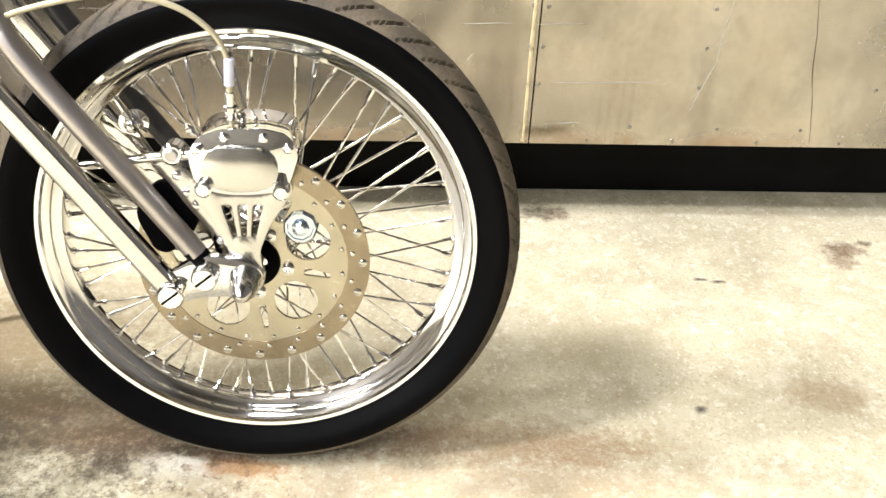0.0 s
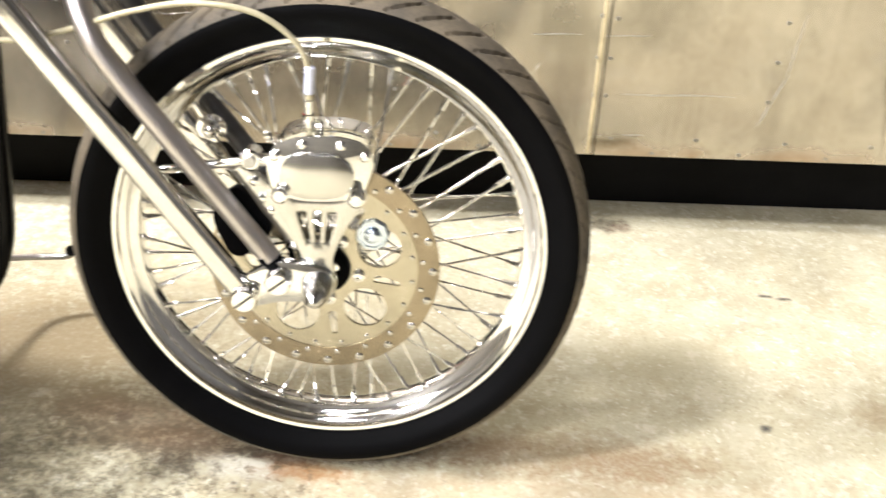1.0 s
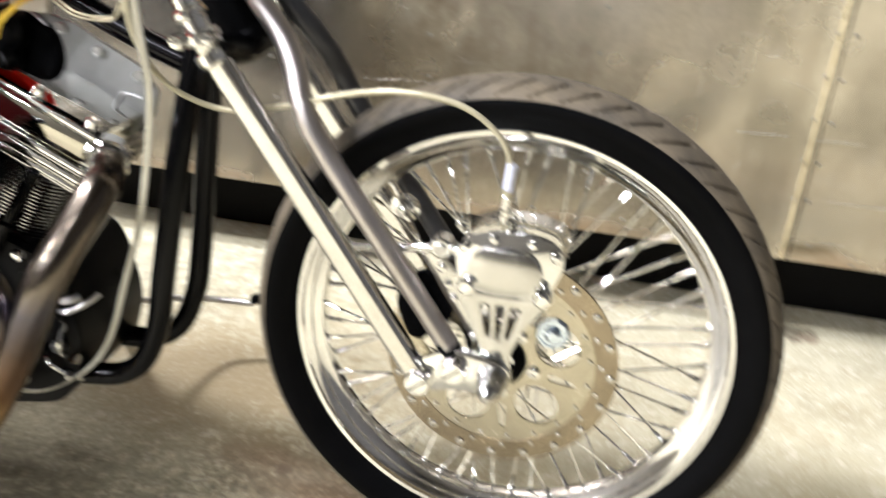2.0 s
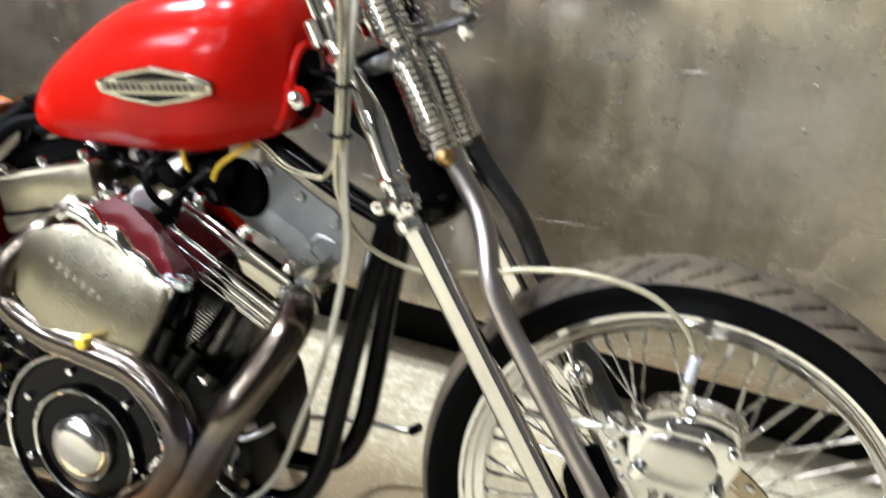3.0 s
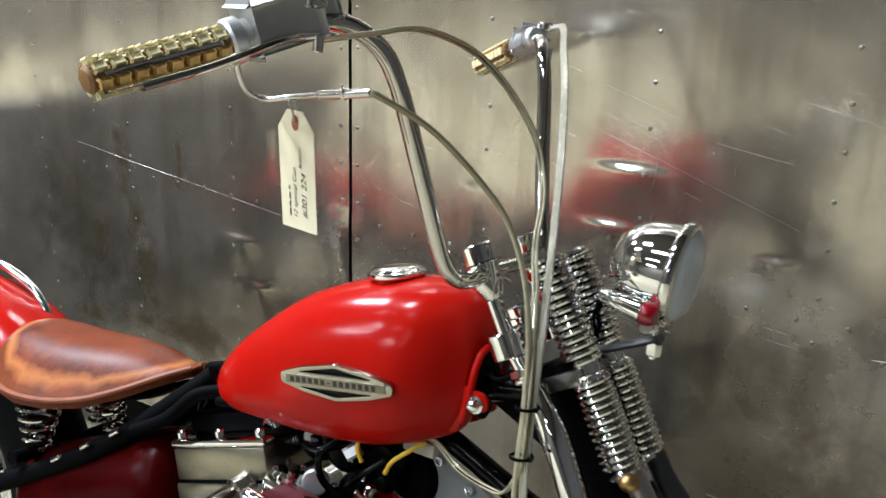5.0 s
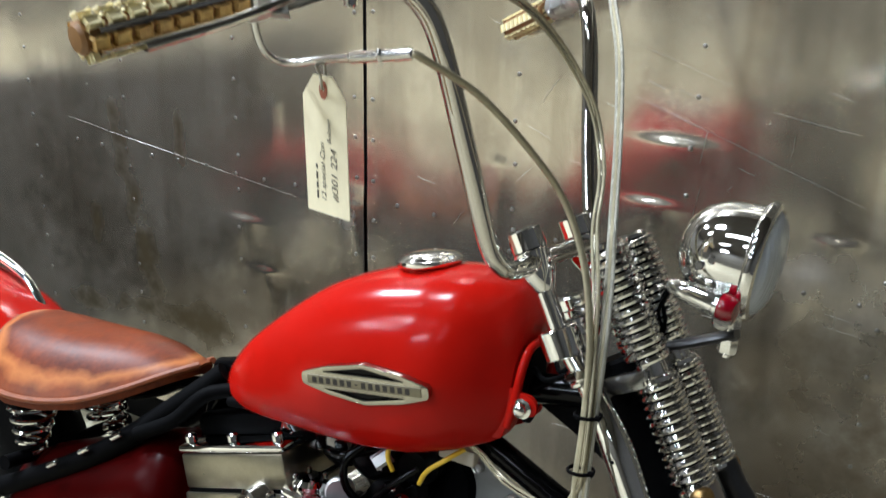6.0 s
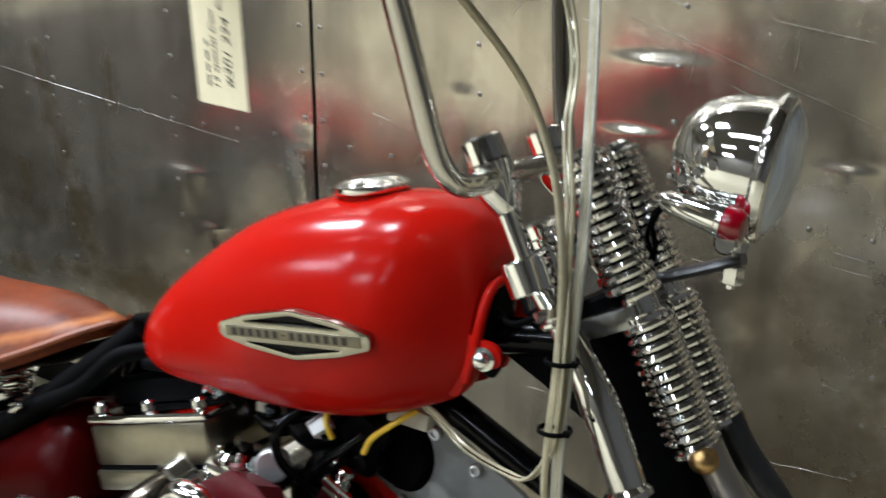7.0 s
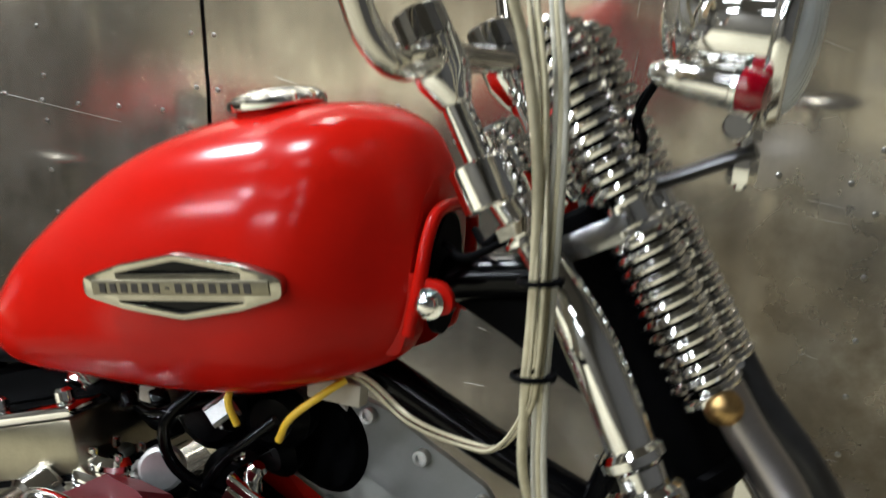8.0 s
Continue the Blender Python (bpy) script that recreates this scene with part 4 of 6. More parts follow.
# Springer fork.
def build_fork():
    low, clamp = V(-0.095, 0, 0.353), V(-0.386, 0, 0.768)
    for sgn in (-1, 1):
        y = MID + sgn * 0.1
        yb = MID + sgn * 0.098
        blade = bmesh.new()
        p, q = V(low.x, yb, low.z), V(clamp.x, y, clamp.z)
        blade_leg(blade, p, q, 0.0172, 0.0125)
        leg = part("rear_fork_leg", blade, BLADE_CHROME, bike, "flat-sided chrome rear fork leg")
        upper = bmesh.new()
        rise = [(-0.386, 0.1, 0.768), (-0.411, 0.098, 0.815), (-0.438, 0.094, 0.862), (-0.463, 0.088, 0.895), (-0.489, 0.081, 0.923), (-0.527, 0.073, 0.962)]
        tube(upper, [(x, MID + sgn * w, z) for x, w, z in rise], [0.0155, 0.0175, 0.0178, 0.0152, 0.0122, 0.0115], 24, 6)
        part("upper_leg_tube", upper, CHROME, leg, "swelling round chrome upper leg tube")
        bm = bmesh.new()
        c, way = V(-0.493, MID + sgn * 0.08, 0.927), V(-0.496, 0, 0.868)
        hexnut(bm, c, c + way * 0.01, 0.019)
        rod(bm, c - way * 0.009, c - way * 0.002, 0.0175, 20, 0.002)
        part("leg_nut", bm, CHROME, leg)
        for f, r, d in ((-0.045, 0.021, 0.02), (0.0, 0.024, 0.018), (0.05, 0.022, 0.014)):
            bm = bmesh.new()
            way = V(-0.496, 0, 0.868)
            c = q + way * f * 0.6
            rod(bm, c - way * d * 0.5, c + way * d * 0.5, r, 24, 0.004)
            part("leg_collar", bm, CHROME, leg)
        for dx in (-0.02, 0.02):
            bm = bmesh.new()
            hexnut(bm, (clamp.x + dx, y + sgn * 0.012, clamp.z + dx * 0.2), (clamp.x + dx, y + sgn * 0.032, clamp.z + dx * 0.2), 0.0095)
            part("clamp_bolt", bm, CHROME, leg)
        # front leg: steel tube with a double bend, then straight to the rocker
        yc = MID + sgn * 0.088
        front = bmesh.new()
        bends = [(-0.356, 0.04, 0.832), (-0.336, 0.04, 0.803), (-0.306, 0.046, 0.768), (-0.284, 0.062, 0.734), (-0.268, 0.08, 0.698), (-0.247, 0.087, 0.658), (-0.189, 0.089, 0.577), (-0.12, 0.088, 0.483), (-0.062, 0.088, 0.402)]
        tube(front, [(x, MID + sgn * w, z) for x, w, z in bends], 0.0146, 20, 7)
        fl = part("front_fork_leg", front, TINTED_STEEL if sgn < 0 else BRACKET, bike, "bent raw steel front fork leg with heat tint" if sgn < 0 else "bent dark polished front fork leg")
        bm = bmesh.new()
        rod(bm, (-0.07, yc, 0.412), (-0.045, yc, 0.378), 0.0145, 20, 0.003)
        part("leg_end", bm, MATT_BLACK, fl, "black forked leg end")
        # rocker with its bolts
        rk = bmesh.new()
        y0, y1 = MID + sgn * 0.088, MID + sgn * 0.1
        plate(rk, rounded([(-0.118, 0.352), (-0.1, 0.332), (-0.05, 0.345), (0.0, 0.345), (0.024, 0.362), (0.02, 0.388), (0.0, 0.396), (-0.04, 0.404), (-0.065, 0.4), (-0.1, 0.378)], 0.014), [], min(y0, y1), max(y0, y1), bevel=0.002)
        rocker = part("rocker", rk, CHROME, bike, "polished fork rocker plate")
        for x, z, r in ((-0.095, 0.353, 0.0175), (-0.05, 0.379, 0.017)):
            bm = bmesh.new()
            yy = MID + sgn * 0.1
            lathe(bm, [(r * 1.05, 0), (r * 1.05, 0.006), (r, 0.008), (r, 0.016), (r * 0.85, 0.0195), (0, 0.0205)], 28, along((x, yy, z), (x, yy + sgn, z)))
            part("pivot_bolt", bm, CHROME, rocker, "slotted domed pivot bolt")
            bm = bmesh.new()
            block(bm, (0, 0, 0), (0.003, 0.003, r * 1.6), 0, Matrix.Translation((x, yy + sgn * 0.0195, z)) @ Matrix.Rotation(0.9, 4, "Y"))
            part("bolt_slot", bm, MATT_BLACK, rocker)
    nut = bmesh.new()
    lathe(nut, [(0.02, -0.02), (0.0235, -0.018), (0.0235, 0.0), (0.022, 0.006), (0.02, 0.02), (0.014, 0.04), (0.007, 0.053), (0, 0.057)], 32, along((0, -0.13, 0.37), (0, -1, 0.37)))
    part("axle_nut", nut, SATIN_CHROME, bike, "bullet-shaped chrome axle nut")
    ax = bmesh.new()
    rod(ax, (0, -0.145, 0.369), (0, 0.085, 0.369), 0.01, 16)
    lathe(ax, [(0.017, 0), (0.02, 0.004), (0.018, 0.02), (0, 0.045)], 24, along((0, 0.07, 0.369), (0, 1, 0.369)))
    part("front_axle", ax, STEEL, bike)
    # springs on both sides
    for sgn in (-1, 1):
        y = MID + sgn * 0.041
        for a, b, turns in (((-0.366, y, 0.83), (-0.425, y, 0.932), 12.6), ((-0.437, y, 0.951), (-0.501, y, 1.06), 13.4)):
            spring = coil(a, b, 0.0213, 0.0041, turns)
            s = part("fork_spring", spring, SPRING_CHROME, bike, "chrome coil fork spring")
            core = bmesh.new()
            rod(core, a, b, 0.0105, 16)
            part("spring_stud", core, MATT_BLACK, s)
        for c, d, r, h in (((-0.501, y, 1.06), (-0.136, 0, 0.227), 0.018, 0.01), ((-0.366, y, 0.83), (0.136, 0, -0.227), 0.0215, 0.01)):
            bm = bmesh.new()
            w = Vector(d).normalized()
            rod(bm, V(*c), V(*c) + w * h, r, 24, 0.003)
            part("spring_seat", bm, CHROME, bike, "chrome spring seat")
        bm = bmesh.new()
        bmesh.ops.create_uvsphere(bm, u_segments=24, v_segments=14, radius=0.0135, matrix=Matrix.Translation((-0.353, y + sgn * 0.014, 0.824)) @ Matrix.Diagonal((1, 1, 0.95, 1)))
        part("brass_knob", bm, BRASS, bike, "aged brass acorn nut")
    # arm between upper and lower springs, and the black steering neck
    arm = bmesh.new()
    plate(arm, rounded([(-0.482, 0.919), (-0.477, 0.9), (-0.424, 0.929), (-0.43, 0.947)], 0.005), [], MID - 0.062, MID + 0.062, bevel=0.003)
    part("spring_tree", arm, DARK_STEEL, bike, "dark polished tree between the fork springs")
    for sgn in (-1, 1):
        bm = bmesh.new()
        y = MID + sgn * 0.041
        rod(bm, (-0.424, y, 0.93), (-0.428, y, 0.937), 0.0225, 28, 0.002)
        rod(bm, (-0.426, y, 0.934), (-0.437, y, 0.952), 0.016, 28, 0.002)
        part("spring_collar", bm, CHROME, bike)
    neck = bmesh.new()
    rod(neck, (-0.378, MID, 0.752), (-0.49, MID, 0.93), 0.038, 32, 0.004)
    rod(neck, (-0.366, MID, 0.742), (-0.376, MID, 0.757), 0.04, 32, 0.004)
    part("steering_neck", neck, MATT_BLACK, bike, "black steering neck")
    low_tree = bmesh.new()
    tube(low_tree, [(-0.37, MID - 0.105, 0.752), (-0.362, MID, 0.742), (-0.37, MID + 0.105, 0.752)], 0.019, 20, 4)
    part("lower_tree", low_tree, BLACK, bike, "gloss black lower fork tree")
    # top tree with square clamp blocks and risers
    tree = bmesh.new()
    way = V(-0.478, 0, 0.709).normalized()
    mt = along((-0.53, MID, 0.963), V(-0.53, MID, 0.963) + way)
    plate(tree, rounded([(-0.024, -0.075), (-0.024, 0.075), (0.026, 0.07), (0.036, 0.0), (0.026, -0.07)], 0.015), [], -0.009, 0.009, mt @ Matrix.Rotation(radians(90), 4, "X") @ Matrix.Rotation(radians(90), 4, "Y"), bevel=0.003)
    part("top_tree", tree, CHROME, bike, "chrome top fork tree")
    bm = bmesh.new()
    stem = along((-0.541, MID, 0.974), V(-0.541, MID, 0.974) + way)
    lathe(bm, [(0.026, -0.004), (0.026, 0.003), (0.021, 0.005), (0.021, 0.017), (0.019, 0.02), (0, 0.021)], 14, stem)
    part("stem_nut", bm, CHROME, bike, "faceted chrome steering stem nut", angle=12)
    way = V(-0.496, 0, 0.868)
    for sgn in (-1, 1):
        y = MID + sgn * 0.073
        bm = bmesh.new()
        p = V(-0.527, y, 0.959)
        rod(bm, p - way * 0.02, p + way * 0.013, 0.0235, 36, 0.0015)
        part("leg_clamp", bm, CHROME, bike, "round chrome leg clamp")
        foot = along(V(-0.527, MID + sgn * 0.07, 0.959), V(-0.527, MID + sgn * 0.07, 0.959) + way)
        bm = bmesh.new()
        lathe(bm, [(0, 0.012), (0.0108, 0.012), (0.0108, 0.055), (0.0125, 0.057), (0.0202, 0.076), (0.0204, 0.1015), (0.0192, 0.1025)], 36, foot)
        riser = part("riser", bm, CHROME, bike, "polished tapered handlebar riser")
        bm = bmesh.new()
        lathe(bm, [(0.0186, 0.1032), (0.0197, 0.104), (0.0197, 0.1255), (0.018, 0.1275), (0.0165, 0.1265), (0, 0.1265)], 18, foot)
        part("riser_cap", bm, CHROME, riser, "fluted chrome riser cap", angle=12)


def coil(a, b, radius, wire, turns, n=22):
    bm = bmesh.new()
    m = along(a, b)
    length = (Vector(b) - Vector(a)).length
    total = int(turns * n)
    pts = []
    for i in range(total + 1):
        t = i / total
        ang = 2 * math.pi * turns * t
        rr = radius if isinstance(radius, (int, float)) else radius[0] + (radius[1] - radius[0]) * t
        pts.append(m @ V(rr * math.cos(ang), rr * math.sin(ang), length * t))
    return tube(bm, pts, wire, 8, 1)


build_fork()


# Headlamp, marker lamp and their bracket.
def build_headlamp():
    c = V(-0.352, MID, 1.074)
    way = V(1, 0.03, -0.09)
    shell = bmesh.new()
    lathe(shell, [(0, -0.08), (0.014, -0.079), (0.031, -0.073), (0.046, -0.059), (0.0545, -0.04), (0.058, -0.018), (0.059, 0.0)], 48, along(c, c + way))
    lamp = part("headlamp", shell, CHROME, bike, "bullet-shaped chrome headlamp")
    bm = bmesh.new()
    lathe(bm, [(0.059, -0.003), (0.063, -0.002), (0.0655, 0.001), (0.0657, 0.005), (0.0637, 0.01), (0.06, 0.012), (0.0577, 0.012), (0.056, 0.008)], 56, along(c, c + way))
    part("bezel", bm, CHROME, lamp, "rounded chrome bezel")
    bm = bmesh.new()
    lathe(bm, [(0.057, 0.009), (0.0535, 0.015), (0.046, 0.02), (0.034, 0.024), (0.018, 0.0262), (0, 0.027)], 48, along(c, c + way))
    part("lens", bm, GLASS, lamp, "clear domed glass lens")
    bm = bmesh.new()
    lathe(bm, [(0.056, 0.01), (0.04, -0.02), (0.018, -0.042), (0, -0.046)], 40, along(c, c + way))
    part("reflector", bm, CHROME, lamp, "bright reflector bowl")
    bm = bmesh.new()
    lathe(bm, [(0, 0.012), (0.007, 0.009), (0.009, 0.0), (0.008, -0.02), (0.008, -0.044)], 20, along(c, c + way))
    part("bulb", bm, CLEAR_BLUE, lamp, "pale frosted bulb")
    for a in range(3):
        bm = bmesh.new()
        x = -0.408 + 0.012 * a
        rod(bm, (x, MID - 0.05, 1.06 + 0.008 * a), (x, MID - 0.058, 1.06 + 0.008 * a), 0.005, 12)
        part("shell_screw", bm, CHROME, lamp)
    # marker lamp slung under it
    body = bmesh.new()
    p, q = V(-0.428, -0.082, 1.04), V(-0.358, -0.094, 1.031)
    lathe(body, [(0, 0), (0.005, 0.001), (0.0095, 0.01), (0.0122, 0.03), (0.0136, 0.048), (0.0142, 0.058), (0.0152, 0.059), (0.0152, 0.063)], 32, along(p, q))
    mk = part("marker_lamp", body, CHROME, bike, "small chrome marker lamp")
    bm = bmesh.new()
    lathe(bm, [(0.0145, 0.062), (0.0148, 0.066), (0.0142, 0.073), (0.0105, 0.079), (0, 0.081)], 32, along(p, q))
    part("red_lens", bm, RED_LENS, mk, "ruby red lens")
    bm = bmesh.new()
    p2, q2 = mirror(p), mirror(q)
    lathe(bm, [(0, 0), (0.005, 0.001), (0.0095, 0.01), (0.0122, 0.03), (0.0136, 0.048), (0.0142, 0.058), (0.0152, 0.059), (0.0152, 0.063)], 32, along(p2, q2))
    mk2 = part("marker_lamp", bm, CHROME, bike, "small chrome marker lamp")
    bm = bmesh.new()
    lathe(bm, [(0.0145, 0.062), (0.0148, 0.066), (0.0142, 0.073), (0.0105, 0.079), (0, 0.081)], 32, along(p2, q2))
    part("red_lens", bm, RED_LENS, mk2, "ruby red lens")
    arm = bmesh.new()
    tube(arm, [(-0.445, MID, 0.953), (-0.41, MID, 0.968), (-0.358, MID, 0.992)], 0.0095, 12, 4, (1.4, 0.6), (0, 1, 0))
    part("lamp_bracket", arm, BRACKET, bike, "black flat headlamp bracket")
    bm = bmesh.new()
    rod(bm, (-0.366, MID, 0.975), (-0.366, MID, 1.012), 0.006, 12)
    hexnut(bm, (-0.366, MID, 0.985), (-0.366, MID, 0.968), 0.0105)
    hexnut(bm, (-0.366, MID, 0.998), (-0.366, MID, 1.008), 0.0105)
    rod(bm, (-0.37, MID - 0.03, 1.008), (-0.37, MID + 0.03, 1.008), 0.01, 14)
    part("lamp_stud", bm, CHROME, bike)
    for dy, dz in ((0, 0), (0.008, 0.006), (-0.006, 0.012)):
        bm = bmesh.new()
        tube(bm, [(-0.428, -0.05 + dy, 1.036), (-0.44, -0.05 + dy, 1.015 - dz), (-0.432, -0.052, 0.99 - dz), (-0.45, -0.05, 0.968), (-0.458, -0.045, 0.94)], 0.0021, 8, 6)
        part("lamp_wire", bm, MATT_BLACK, bike)


build_headlamp()


# Handlebar, grips, levers and controls.
def build_handlebar():
    right = [(-0.566, -0.1, 1.04), (-0.57, -0.125, 1.035), (-0.58, -0.148, 1.032), (-0.589, -0.164, 1.042), (-0.598, -0.18, 1.071), (-0.611, -0.217, 1.158), (-0.629, -0.26, 1.262), (-0.646, -0.283, 1.3), (-0.672, -0.315, 1.318), (-0.7, -0.36, 1.312), (-0.727, -0.405, 1.29), (-0.763, -0.55, 1.24)]
    left = [mirror(p) for p in right[:3]] + [(-0.588, 0.095, 1.06), (-0.6, 0.108, 1.09), (-0.622, 0.135, 1.16), (-0.65, 0.17, 1.262), (-0.668, 0.19, 1.31), (-0.692, 0.222, 1.338), (-0.73, 0.268, 1.342), (-0.77, 0.31, 1.333), (-0.9, 0.425, 1.297)]
    bm = bmesh.new()
    tube(bm, right[::-1] + left, 0.0108, 20, 6)
    part("handlebar", bm, BAR_CHROME, bike, "tall chrome ape-hanger handlebar")
    ends = {-1: ((-0.732, -0.425, 1.282), (-0.766, -0.56, 1.2365), (-0.7, -0.352, 1.314)), 1: ((-0.8, 0.337, 1.325), (-0.905, 0.43, 1.295), (-0.725, 0.262, 1.343))}
    for sgn in (-1, 1):
        a, b = V(*ends[sgn][0]), V(*ends[sgn][1])
        m = along(a, b)
        length = (b - a).length
        gr = 0.0135
        core = bmesh.new()
        lathe(core, [(0, -0.002), (gr, -0.002), (gr, length), (gr - 0.003, length + 0.003), (0, length + 0.004)], 28, m)
        grip = part("grip", core, AMBER_CORE, bike, "amber rubber grip with cream pads and chrome bands")
        face = m.to_3x3().inverted() @ V(0.6, -0.5, 0.05)
        facing = math.atan2(face.y, face.x)
        for row in range(6):
            turn = m @ Matrix.Rotation(facing + math.pi * (row + 0.55) / 3, 4, "Z")
            for k in range(8):
                bm = bmesh.new()
                block(bm, (0, 0, 0), (0.008, gr * 0.62, length / 8 * 0.62), 0.002, turn @ Matrix.Translation((gr + 0.0005, 0, length * (k + 0.5) / 8)))
                part("grip_pad", bm, CREAM if row % 3 == 1 or sgn > 0 else GOLD_RUBBER if row % 3 else CREAM, grip)
            bm = bmesh.new()
            block(bm, (0, 0, 0), (0.004, gr * 0.36, length * 0.86), 0.0018, turn @ Matrix.Rotation(math.pi / 6, 4, "Z") @ Matrix.Translation((gr + 0.0012, 0, length * 0.5)))
            part("grip_band", bm, CHROME if sgn < 0 else AMBER_CORE, grip)
        # master cylinder and lever
        p = V(*ends[sgn][2])
        body = bmesh.new()
        way = (a - p).normalized()
        rod(body, p - way * 0.02, p + way * 0.07, 0.019, 28, 0.004)
        seat = Matrix.Translation(p) @ (way.to_track_quat("Z", "X").to_matrix().to_4x4())
        if sgn < 0:
            block(body, (0.006, 0, 0.02), (0.05, 0.044, 0.078), 0.007, seat)
            block(body, (0.012, 0, -0.028), (0.034, 0.03, 0.03), 0.006, seat)
            rod(body, p + way * 0.066, p + way * 0.084, 0.024, 28, 0.003)
        else:
            block(body, (0.004, 0, 0.022), (0.03, 0.028, 0.045), 0.006, seat)
        mc = part("master_cylinder" if sgn < 0 else "lever_perch", body, ALLOY, bike, "polished hydraulic lever housing")
        bm = bmesh.new()
        rod(bm, p + V(0.02, 0, 0.014), p + V(0.02, 0, 0.027), 0.014, 24, 0.003)
        part("housing_cap", bm, CHROME, mc)
        bm = bmesh.new()
        rod(bm, p + V(0.03, 0, -0.012), p + V(0.03, 0, -0.03), 0.006, 12)
        part("banjo_bolt", bm, CHROME, mc)
        lever = bmesh.new()
        s = p + V(0.024, 0.004 * -sgn, -0.012 if sgn < 0 else 0.0)
        out = (b - a).normalized()
        tube(lever, [s, s + out * 0.05 + V(0.004, 0, 0.006), s + out * 0.13 + V(0.006, 0, 0.0), s + out * 0.2 + V(-0.004, 0, -0.004)], [0.008, 0.0075, 0.0065, 0.008], 12, 6, (1, 0.6), (1, 0, 0))
        part("lever", lever, CHROME, mc, "curved chrome hand lever")
    # bent throttle cable guide under the right grip
    bm = bmesh.new()
    tube(bm, [(-0.737, -0.4, 1.29), (-0.742, -0.392, 1.26), (-0.742, -0.375, 1.236), (-0.733, -0.356, 1.229), (-0.7, -0.35, 1.235), (-0.672, -0.344, 1.24)], 0.0036, 10, 6)
    rod(bm, (-0.672, -0.344, 1.24), (-0.612, -0.332, 1.25), 0.0054, 14)
    rod(bm, (-0.645, -0.339, 1.2445), (-0.64, -0.338, 1.2455), 0.0072, 6)
    part("cable_guide", bm, WORN_CHROME, bike, "bent metal throttle cable guide")


build_handlebar()


